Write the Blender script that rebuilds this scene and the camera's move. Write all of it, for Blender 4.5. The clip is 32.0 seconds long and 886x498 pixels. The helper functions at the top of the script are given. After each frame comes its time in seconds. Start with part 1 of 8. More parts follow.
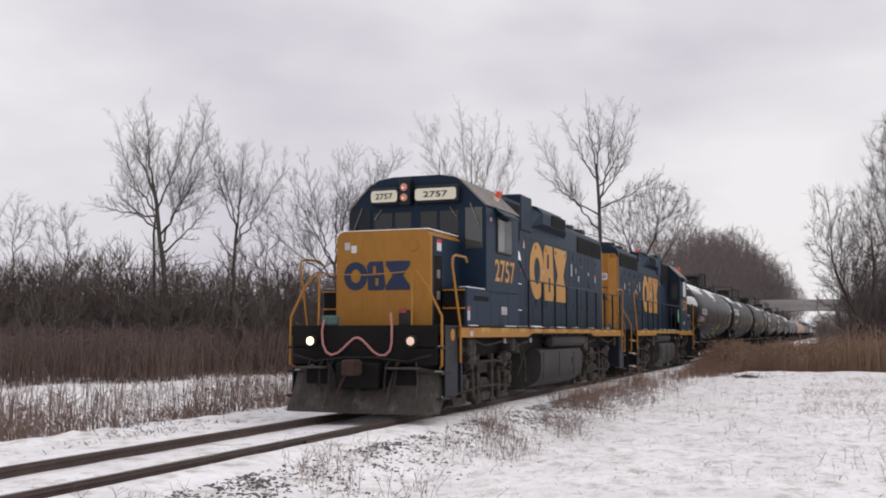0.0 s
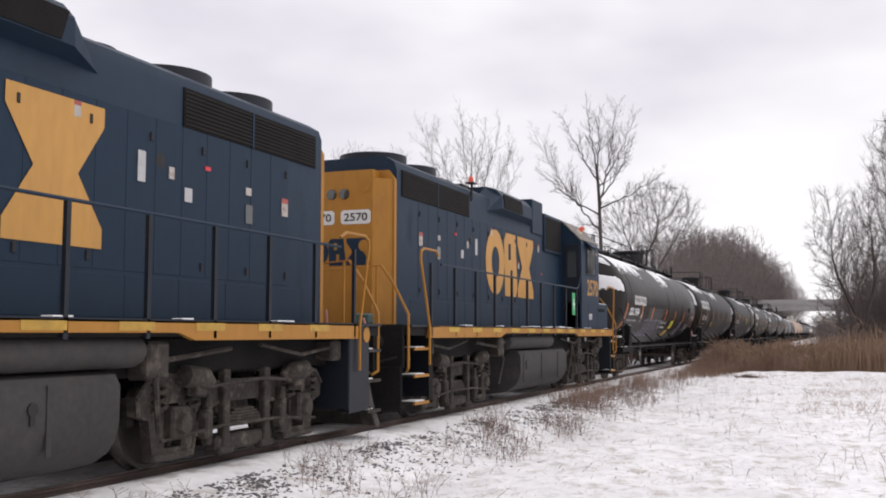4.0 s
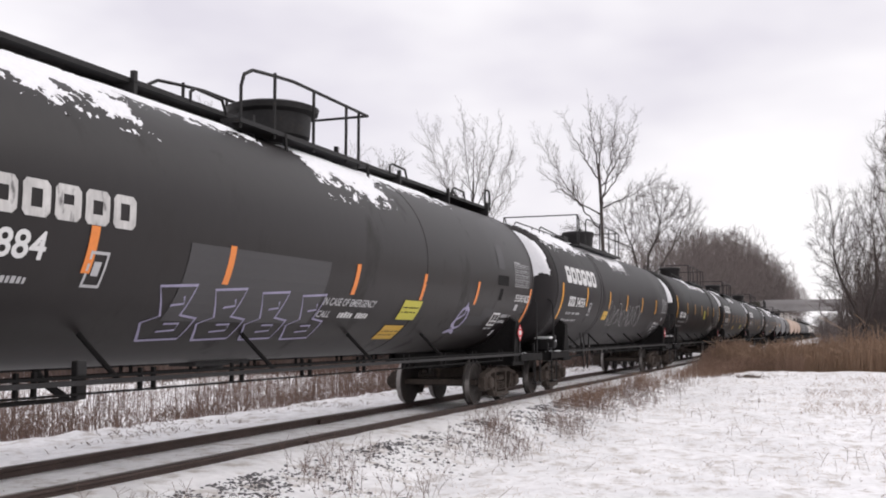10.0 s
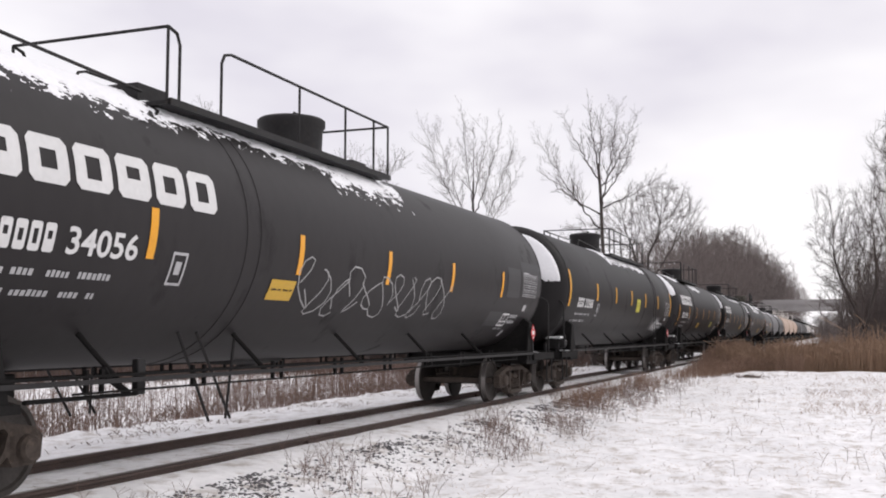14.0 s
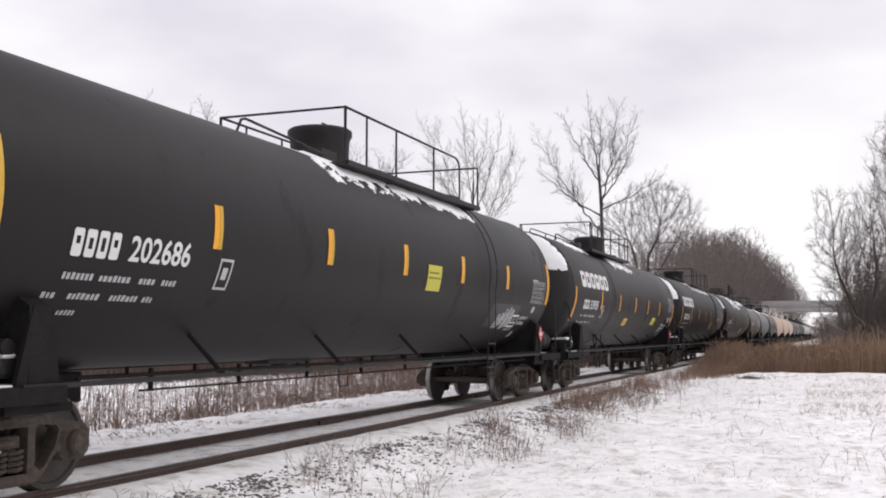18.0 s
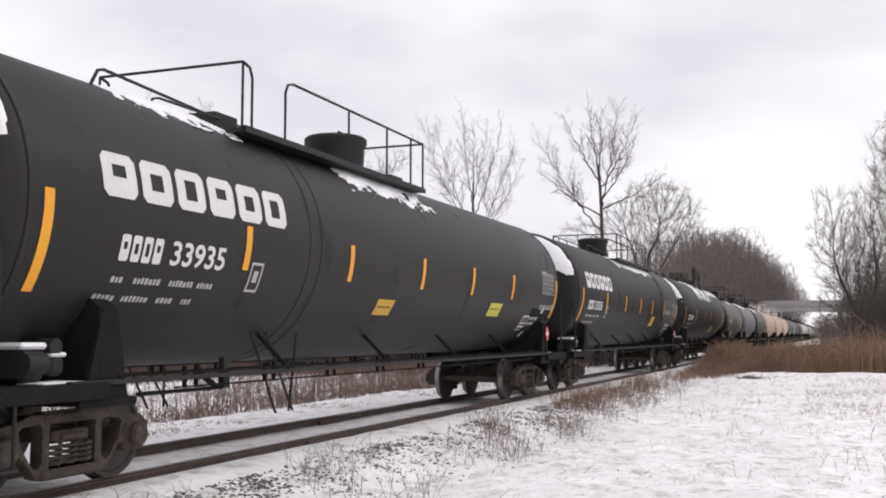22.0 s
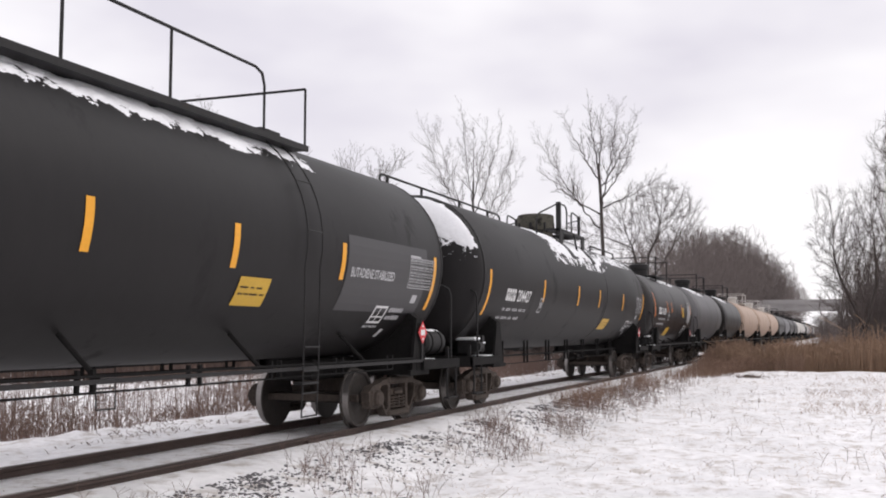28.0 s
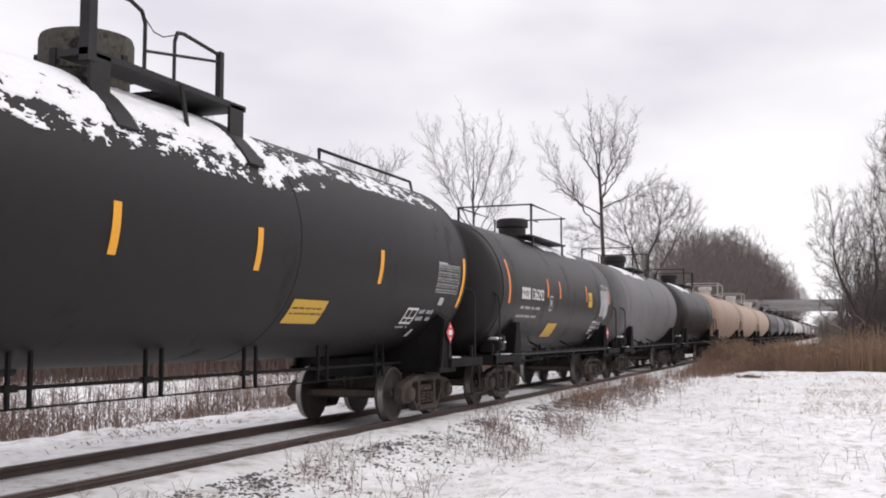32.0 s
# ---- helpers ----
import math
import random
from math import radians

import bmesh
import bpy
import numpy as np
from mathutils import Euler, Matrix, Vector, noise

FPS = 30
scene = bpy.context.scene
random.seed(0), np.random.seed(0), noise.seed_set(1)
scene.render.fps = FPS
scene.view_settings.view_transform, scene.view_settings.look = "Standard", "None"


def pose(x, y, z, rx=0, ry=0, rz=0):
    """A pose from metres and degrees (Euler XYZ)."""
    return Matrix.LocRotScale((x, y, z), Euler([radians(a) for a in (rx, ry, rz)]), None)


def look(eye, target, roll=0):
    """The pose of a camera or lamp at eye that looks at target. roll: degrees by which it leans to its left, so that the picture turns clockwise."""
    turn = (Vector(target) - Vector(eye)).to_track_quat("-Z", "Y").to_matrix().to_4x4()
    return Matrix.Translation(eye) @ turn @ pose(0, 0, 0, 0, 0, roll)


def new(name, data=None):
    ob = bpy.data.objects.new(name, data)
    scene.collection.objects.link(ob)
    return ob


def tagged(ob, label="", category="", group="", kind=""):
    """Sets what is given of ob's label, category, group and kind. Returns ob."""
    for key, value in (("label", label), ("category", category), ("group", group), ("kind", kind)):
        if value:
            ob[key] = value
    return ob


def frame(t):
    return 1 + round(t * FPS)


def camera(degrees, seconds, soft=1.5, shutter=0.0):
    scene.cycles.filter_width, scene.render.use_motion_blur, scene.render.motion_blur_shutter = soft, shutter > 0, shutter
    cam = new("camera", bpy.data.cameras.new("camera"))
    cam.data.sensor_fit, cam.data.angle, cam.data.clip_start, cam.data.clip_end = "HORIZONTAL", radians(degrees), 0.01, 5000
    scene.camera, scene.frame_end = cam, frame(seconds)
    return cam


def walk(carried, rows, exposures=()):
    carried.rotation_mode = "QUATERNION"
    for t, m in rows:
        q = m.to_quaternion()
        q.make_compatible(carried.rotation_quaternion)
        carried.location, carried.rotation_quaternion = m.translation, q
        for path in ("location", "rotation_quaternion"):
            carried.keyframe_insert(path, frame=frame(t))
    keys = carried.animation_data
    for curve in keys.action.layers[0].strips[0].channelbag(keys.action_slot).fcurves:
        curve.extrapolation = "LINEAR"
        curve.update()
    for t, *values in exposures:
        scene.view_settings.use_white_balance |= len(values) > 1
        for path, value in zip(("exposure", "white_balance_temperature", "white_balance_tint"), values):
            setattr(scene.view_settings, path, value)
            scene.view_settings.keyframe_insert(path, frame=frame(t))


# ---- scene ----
# The camera stands on a snowy verge beside a single track; +X runs away along the track, rail tops lie at z = 0.
EYE = Vector((0.0, -7.83, 1.471))


def aim(dx=0.0, dy=0.0):
    """The view from the fixed eye, turned by a few thousandths of a radian."""
    yaw, pitch = 0.36655 + dx, 0.08297 + dy
    way = Vector((math.cos(pitch) * math.cos(yaw), math.cos(pitch) * math.sin(yaw), math.sin(pitch)))
    return look(EYE, EYE + way * 10)


cam = camera(47.07, 32.0, soft=1.9)
walk(cam, [(0, aim(-0.0020)), (3.5, aim(-0.0020)), (5.5, aim()), (17.0, aim()), (18.0, aim(0, 0.0011)), (19.0, aim()),
           (21.0, aim()), (22.0, aim(0, 0.0009)), (23.0, aim()), (32.0, aim())],
     exposures=[(0, -0.22), (0.5, -0.17), (1.0, -0.04), (2.0, 0.06), (32.0, 0.07)])

# ---- light: a bright overcast winter sky ----
world = bpy.data.worlds.new("overcast_sky")
scene.world = world
world.use_nodes = True
wt = world.node_tree
wt.nodes.clear()
sky = wt.nodes.new("ShaderNodeTexSky")
sky.sky_type, sky.sun_disc, sky.sun_elevation, sky.sun_rotation = "NISHITA", False, radians(32), radians(200)
sky.dust_density = 4.0
dim = wt.nodes.new("ShaderNodeMix")
dim.data_type, dim.blend_type = "RGBA", "MULTIPLY"
dim.inputs[0].default_value = 1.0
dim.inputs[7].default_value = (0.11, 0.11, 0.11, 1)
coord = wt.nodes.new("ShaderNodeTexCoord")
stretch = wt.nodes.new("ShaderNodeMapping")
stretch.inputs["Scale"].default_value = (1.0, 1.0, 2.4)
stretch.inputs["Location"].default_value = (0.35, 0.2, 0.1)
clouds = wt.nodes.new("ShaderNodeTexNoise")
clouds.inputs["Scale"].default_value, clouds.inputs["Detail"].default_value, clouds.inputs["Roughness"].default_value = 2.3, 4.0, 0.5
ramp = wt.nodes.new("ShaderNodeValToRGB")
ramp.color_ramp.elements[0].position, ramp.color_ramp.elements[0].color = 0.36, (0.79, 0.755, 0.83, 1)
ramp.color_ramp.elements[1].position, ramp.color_ramp.elements[1].color = 0.62, (1.07, 1.04, 1.06, 1)
mixs = wt.nodes.new("ShaderNodeMix")
mixs.data_type = "RGBA"
mixs.inputs[0].default_value = 0.93
back = wt.nodes.new("ShaderNodeBackground")
back.inputs["Strength"].default_value = 1.0
wout = wt.nodes.new("ShaderNodeOutputWorld")
wt.links.new(coord.outputs["Generated"], stretch.inputs["Vector"])
wt.links.new(stretch.outputs[0], clouds.inputs["Vector"])
wt.links.new(clouds.outputs["Fac"], ramp.inputs[0])
wt.links.new(sky.outputs[0], dim.inputs[6])
wt.links.new(dim.outputs[2], mixs.inputs[6])
wt.links.new(ramp.outputs[0], mixs.inputs[7])
wt.links.new(mixs.outputs[2], back.inputs["Color"])
wt.links.new(back.outputs[0], wout.inputs["Surface"])
sun = new("sun", bpy.data.lights.new("sun", "SUN"))
sun.data.energy, sun.data.angle, sun.data.color = 0.7, radians(40), (1.0, 0.97, 0.93)
sun.matrix_world = look((18, -26, 30), (0, 0, 0))


# ---- materials ----
def material(name, color, rough=0.6, metal=0.0, var=0.2, big=0.7, fine=30.0, bump=0.15, spots=None, amount=0.35, streak=1.0, island=0.0, coat=0.0, spec=0.5, second=None):
    """A painted or natural surface: colour varied at two scales, fine relief, and patches of a second colour (spots)."""
    m = bpy.data.materials.new(name)
    m.use_nodes = True
    t = m.node_tree
    n, ln = t.nodes, t.links
    b = n["Principled BSDF"]
    b.inputs["Roughness"].default_value, b.inputs["Metallic"].default_value = rough, metal
    b.inputs["Specular IOR Level"].default_value = spec
    if coat:
        b.inputs["Coat Weight"].default_value, b.inputs["Coat Roughness"].default_value = coat, 0.25
    tc = n.new("ShaderNodeTexCoord")
    mp = n.new("ShaderNodeMapping")
    mp.inputs["Scale"].default_value = (1, 1, streak)
    ln.new(tc.outputs["Object"], mp.inputs[0])
    n1, n2 = n.new("ShaderNodeTexNoise"), n.new("ShaderNodeTexNoise")
    for k, s, d in ((n1, big, 4), (n2, fine, 3)):
        k.inputs["Scale"].default_value, k.inputs["Detail"].default_value = s, d
        ln.new(mp.outputs[0], k.inputs["Vector"])
    c = Vector(color)
    mix = n.new("ShaderNodeMix")
    mix.data_type = "RGBA"
    mix.inputs[6].default_value = (*(c * (1 - var)), 1)
    mix.inputs[7].default_value = (*(c * (1 + var)), 1)
    add = n.new("ShaderNodeMath")
    add.operation = "MULTIPLY_ADD"
    add.inputs[1].default_value, add.inputs[2].default_value = 0.5, 0.0
    ln.new(n2.outputs["Fac"], add.inputs[0])
    add2 = n.new("ShaderNodeMath")
    add2.operation = "MULTIPLY_ADD"
    add2.inputs[1].default_value = 0.5
    ln.new(n1.outputs["Fac"], add2.inputs[0])
    ln.new(add.outputs[0], add2.inputs[2])
    last = add2.outputs[0]
    if island:
        g = n.new("ShaderNodeNewGeometry")
        add3 = n.new("ShaderNodeMath")
        add3.operation = "MULTIPLY_ADD"
        add3.inputs[1].default_value = island
        ln.new(g.outputs["Random Per Island"], add3.inputs[0])
        ln.new(last, add3.inputs[2])
        last = add3.outputs[0]
    sp = n.new("ShaderNodeMapRange")
    sp.inputs[1].default_value, sp.inputs[2].default_value = 0.32, 0.68 + island
    ln.new(last, sp.inputs[0])
    ln.new(sp.outputs[0], mix.inputs[0])
    out = mix.outputs[2]
    for spots, amount, big in ((spots, amount, big), second or (None, 0, 0)):
        if not spots:
            continue
        n3 = n.new("ShaderNodeTexNoise")
        n3.inputs["Scale"].default_value, n3.inputs["Detail"].default_value, n3.inputs["Roughness"].default_value = big * 3.1, 6, 0.65
        ln.new(mp.outputs[0], n3.inputs["Vector"])
        r = n.new("ShaderNodeMapRange")
        r.inputs[1].default_value, r.inputs[2].default_value = 0.72 - amount * 0.5, 0.86 - amount * 0.5
        ln.new(n3.outputs["Fac"], r.inputs[0])
        mix2 = n.new("ShaderNodeMix")
        mix2.data_type = "RGBA"
        mix2.inputs[7].default_value = (*spots, 1)
        ln.new(r.outputs[0], mix2.inputs[0])
        ln.new(out, mix2.inputs[6])
        out = mix2.outputs[2]
        rr = n.new("ShaderNodeMapRange")
        rr.inputs[3].default_value, rr.inputs[4].default_value = rough, min(1.0, rough + 0.25)
        ln.new(r.outputs[0], rr.inputs[0])
        ln.new(rr.outputs[0], b.inputs["Roughness"])
    ln.new(out, b.inputs["Base Color"])
    if bump:
        bp = n.new("ShaderNodeBump")
        bp.inputs["Strength"].default_value, bp.inputs["Distance"].default_value = bump, 0.02
        ln.new(n2.outputs["Fac"], bp.inputs["Height"])
        ln.new(bp.outputs[0], b.inputs["Normal"])
    return m


def glow(name, color, strength):
    m = bpy.data.materials.new(name)
    m.use_nodes = True
    b = m.node_tree.nodes["Principled BSDF"]
    b.inputs["Base Color"].default_value = (*color, 1)
    b.inputs["Emission Color"].default_value = (*color, 1)
    b.inputs["Emission Strength"].default_value = strength
    return m


SNOW = material("snow", (0.86, 0.865, 0.89), 0.7, var=0.05, big=1.3, fine=18, bump=0.35, spec=0.2)
FIELD = material("snowy_ground", (0.885, 0.875, 0.885), 0.75, var=0.16, big=0.9, fine=7, bump=1.0, spots=(0.58, 0.54, 0.51), amount=0.41, second=((0.33, 0.28, 0.24), 0.13, 6.5), spec=0.2)
RUST = material("rusty_rail", (0.058, 0.038, 0.032), 0.75, var=0.4, big=3, fine=60, bump=0.3)
RAILTOP = material("worn_rail_head", (0.15, 0.13, 0.12), 0.35, 0.8, var=0.25, big=2, fine=40, bump=0.05)
TIEWOOD = material("weathered_tie", (0.10, 0.075, 0.06), 0.9, var=0.4, big=3, fine=40, bump=0.5)
STONE = material("ballast_stone", (0.13, 0.125, 0.13), 0.9, var=0.35, big=5, fine=50, bump=0.4, island=0.4)
BARK = material("grey_bark", (0.078, 0.065, 0.060), 0.95, var=0.35, big=2, fine=25, bump=0.6, streak=0.3)
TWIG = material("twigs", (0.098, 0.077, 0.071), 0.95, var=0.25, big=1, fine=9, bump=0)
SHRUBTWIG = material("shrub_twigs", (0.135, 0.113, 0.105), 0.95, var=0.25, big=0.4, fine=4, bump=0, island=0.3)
# paler than the nearer trees' twigs: their hazy look is in the colour
TWIGFAR = material("hazy_far_twigs", (0.1562, 0.1305, 0.1232), 0.95, var=0.25, big=0.3, fine=3, bump=0, island=0.3)
BRUSH = material("brown_brush", (0.150, 0.109, 0.097), 0.95, var=0.3, big=0.3, fine=3, bump=0, island=0.5)
REED = material("tan_reeds", (0.315, 0.212, 0.145), 0.9, var=0.3, big=0.35, fine=3, bump=0, island=0.6)
REEDRED = material("russet_reeds", (0.265, 0.172, 0.125), 0.9, var=0.3, big=0.35, fine=3, bump=0, island=0.6)
WEEDTWIG = material("russet_twigs", (0.150, 0.118, 0.108), 0.95, var=0.25, big=0.4, fine=4, bump=0, island=0.3)
REEDBROWN = material("dull_brown_reeds", (0.150, 0.098, 0.078), 0.9, var=0.3, big=0.35, fine=3, bump=0, island=0.6)
WEED = material("dead_weeds", (0.190, 0.127, 0.104), 0.9, var=0.35, big=0.5, fine=4, bump=0, island=0.6)
STRAW = material("dry_grass", (0.46, 0.36, 0.27), 0.9, var=0.3, big=0.5, fine=4, bump=0, island=0.5)
CONCRETE = material("weathered_concrete", (0.36, 0.345, 0.34), 0.85, var=0.15, big=0.3, fine=6, bump=0.2, spots=(0.22, 0.2, 0.19), amount=0.2)
BLACK = material("black_tank_paint", (0.0128, 0.0115, 0.0120), 0.50, var=0.14, big=0.35, fine=7, bump=0.03, spots=(0.0155, 0.0142, 0.0148), amount=0.24, streak=0.45, spec=0.21)
BLACK3 = material("dusty_black_paint", (0.0224, 0.0201, 0.0210), 0.50, var=0.14, big=0.35, fine=7, bump=0.03, spots=(0.0155, 0.0142, 0.0148), amount=0.24, streak=0.45, spec=0.21)
BLACK2 = material("faded_black_tank_paint", (0.0138, 0.0112, 0.0112), 0.43, var=0.15, big=0.3, fine=7, bump=0.03, spots=(0.0205, 0.018, 0.017), amount=0.3, streak=0.45, spec=0.30)
GREYTANK = material("grey_tank_paint", (0.125, 0.122, 0.128), 0.5, var=0.15, big=0.3, fine=7, bump=0.03, spots=(0.11, 0.1, 0.1), amount=0.3, streak=0.45, spec=0.3)
BEIGE = material("beige_tank_paint", (0.43, 0.315, 0.245), 0.6, var=0.15, big=0.3, fine=7, bump=0.03, spots=(0.24, 0.17, 0.13), amount=0.3, streak=0.45)
WHITETANK = material("off_white_tank_paint", (0.55, 0.53, 0.5), 0.55, var=0.12, big=0.3, fine=7, bump=0.03, spots=(0.3, 0.27, 0.25), amount=0.3, streak=0.45)
STEEL = material("black_steel", (0.022, 0.021, 0.0215), 0.55, var=0.3, big=2, fine=20, bump=0.1, spots=(0.045, 0.037, 0.031), amount=0.25, spec=0.22)
TRUCK = material("dusty_cast_steel", (0.062, 0.050, 0.043), 0.85, var=0.42, big=2.0, fine=20, bump=0.4, spots=(0.115, 0.088, 0.072), amount=0.32, spec=0.2)
LOCOTRUCK = material("grimy_grey_steel", (0.0432, 0.0376, 0.0336), 0.85, var=0.45, big=1.8, fine=18, bump=0.45, spots=(0.115, 0.100, 0.085), amount=0.38, spec=0.2)
WHEEL = material("wheel_steel", (0.040, 0.034, 0.031), 0.65, 0.25, var=0.35, big=4, fine=30, bump=0.2, spots=(0.065, 0.045, 0.036), amount=0.3)
TREAD = material("polished_tread", (0.30, 0.28, 0.27), 0.35, 0.85, var=0.2, big=4, fine=30, bump=0.05)
BLUE = material("dark_blue_paint", (0.0102, 0.0240, 0.0455), 0.50, var=0.12, big=0.5, fine=8, bump=0.03, spots=(0.018, 0.032, 0.046), amount=0.24, streak=0.4, spec=0.18)
BLUEDARK = material("black_blue_paint", (0.009, 0.012, 0.019), 0.5, var=0.2, big=0.8, fine=12, bump=0.05, spec=0.3)
YELLOW = material("gold_paint", (0.345, 0.158, 0.024), 0.5, var=0.12, big=0.8, fine=9, bump=0.03, spots=(0.28, 0.13, 0.035), amount=0.25, streak=0.4, spec=0.3)
DULLYELLOW = material("dirty_yellow_reflector", (0.40, 0.235, 0.030), 0.5, var=0.2, big=2, fine=12, bump=0, spots=(0.25, 0.14, 0.04), amount=0.35)
YELLOW2 = material("fresh_yellow_reflector", (0.46, 0.29, 0.03), 0.45, var=0.2, big=2, fine=12, bump=0, spots=(0.30, 0.17, 0.04), amount=0.3)
LOGOGOLD = material("gold_lettering", (0.46, 0.235, 0.05), 0.5, var=0.12, big=1.2, fine=12, bump=0, spots=(0.36, 0.2, 0.07), amount=0.2, streak=0.3)
LICHEN = material("mottled_dome_paint", (0.085, 0.080, 0.066), 0.85, var=0.3, big=2.0, fine=16, bump=0.2, spots=(0.014, 0.013, 0.013), amount=0.42, second=((0.16, 0.155, 0.13), 0.2, 2.4), spec=0.2)
ROOFGREY = material("sooty_roof", (0.20, 0.18, 0.165), 0.8, var=0.25, big=1.2, fine=14, bump=0.1, spots=(0.08, 0.075, 0.075), amount=0.3)
TANKGREY = material("dusty_fuel_tank", (0.040, 0.0375, 0.0375), 0.7, var=0.25, big=0.9, fine=12, bump=0.08, spots=(0.066, 0.058, 0.051), amount=0.35, spec=0.25)
GRILLE = material("dark_grille", (0.009, 0.008, 0.0078), 0.8, var=0.3, big=3, fine=40, bump=0.3, spec=0.15)
SLATM = material("grille_slat", (0.014, 0.012, 0.011), 0.7, var=0.3, big=3, fine=40, bump=0.1, spec=0.2)
WHITE = material("white_lettering", (0.64, 0.64, 0.64), 0.6, var=0.08, big=1.5, fine=14, bump=0, spots=(0.4, 0.4, 0.4), amount=0.14)
DULLWHITE = material("faded_white_lettering", (0.42, 0.42, 0.43), 0.7, var=0.12, big=2, fine=14, bump=0)
REDM = material("red_decal", (0.55, 0.03, 0.04), 0.5, var=0.1, bump=0)
REFLECT = material("orange_reflective_tape", (0.76, 0.34, 0.012), 0.4, var=0.08, big=2, bump=0)
REFLECT2 = material("burnt_orange_tape", (0.72, 0.22, 0.04), 0.45, var=0.1, big=2, bump=0)
LEMON = material("yellow_placard", (0.50, 0.46, 0.05), 0.5, var=0.08, bump=0)
AMBER = material("amber_placard", (0.54, 0.33, 0.03), 0.5, var=0.08, bump=0)
GRAFF = material("violet_spray_paint", (0.30, 0.28, 0.40), 0.7, var=0.2, big=3, bump=0)
GRAFFG = material("grey_spray_paint", (0.33, 0.33, 0.33), 0.7, var=0.2, big=3, bump=0)
SCRUB2 = material("scuffed_white_lettering", (0.50, 0.49, 0.48), 0.7, var=0.25, big=3, fine=18, bump=0, spots=(0.10, 0.095, 0.095), amount=0.3, streak=0.4)
SCRUB = material("scrubbed_white", (0.34, 0.34, 0.345), 0.7, var=0.3, big=3, fine=20, bump=0, spots=(0.08, 0.08, 0.08), amount=0.35, streak=0.3)
PATCHD = material("patch_of_newer_black_paint", (0.022, 0.021, 0.023), 0.5, var=0.1, big=0.8, bump=0)
PATCHG = material("patch_of_newer_grey_paint", (0.042, 0.040, 0.043), 0.5, var=0.1, big=0.8, bump=0)
STICKER = material("weathered_sticker", (0.40, 0.37, 0.34), 0.6, var=0.2, big=5, fine=30, bump=0, spots=(0.25, 0.16, 0.13), amount=0.35)
DULLRED = material("faded_red_print", (0.34, 0.07, 0.06), 0.6, var=0.15, bump=0)
GREENM = material("green_sign", (0.02, 0.30, 0.10), 0.5, var=0.1, bump=0)
GLASS = material("dark_cab_glass", (0.012, 0.014, 0.016), 0.08, var=0.1, bump=0)
PALEGLASS = material("reflecting_cab_glass", (0.045, 0.05, 0.05), 0.04, var=0.0, bump=0, spec=0.9)
BOARD = material("number_board", (0.74, 0.70, 0.55), 0.4, var=0.05, bump=0)
HOSE = material("pink_air_hose", (0.44, 0.20, 0.19), 0.6, var=0.1, bump=0)
ORANGEB = material("orange_beacon", (0.75, 0.10, 0.05), 0.35, var=0.1, bump=0)
LAMP = glow("lit_headlight", (1.0, 0.80, 0.45), 3.5)
LAMPDIM = glow("dim_headlight", (0.45, 0.20, 0.14), 0.35)
LAMPLOW = glow("faint_ditch_light", (0.85, 0.62, 0.48), 0.4)
EMBLEMBLUE = material("blue_emblem_paint", (0.016, 0.030, 0.070), 0.5, var=0.15, big=1.5, fine=12, bump=0, spec=0.3)
TEAL = material("faded_teal_plastic", (0.06, 0.11, 0.105), 0.6, var=0.2, big=3, bump=0)
COUPLERM = material("rusted_coupler_steel", (0.052, 0.031, 0.027), 0.85, var=0.4, big=3, fine=20, bump=0.4, spots=(0.09, 0.05, 0.04), amount=0.3, spec=0.2)
PLOWM = material("dusty_plow_steel", (0.058, 0.052, 0.047), 0.85, var=0.35, big=1.2, fine=16, bump=0.3, spots=(0.12, 0.11, 0.10), amount=0.3, streak=0.35, spec=0.2)
# near-black for black parts, with the shade of gaps and recesses put in
NEARBLACK = material("near_black_and_shade", (0.0110, 0.0102, 0.0102), 0.8, var=0.4, big=2, fine=20, bump=0.1, spots=(0.02, 0.017, 0.015), amount=0.2, spec=0.15)


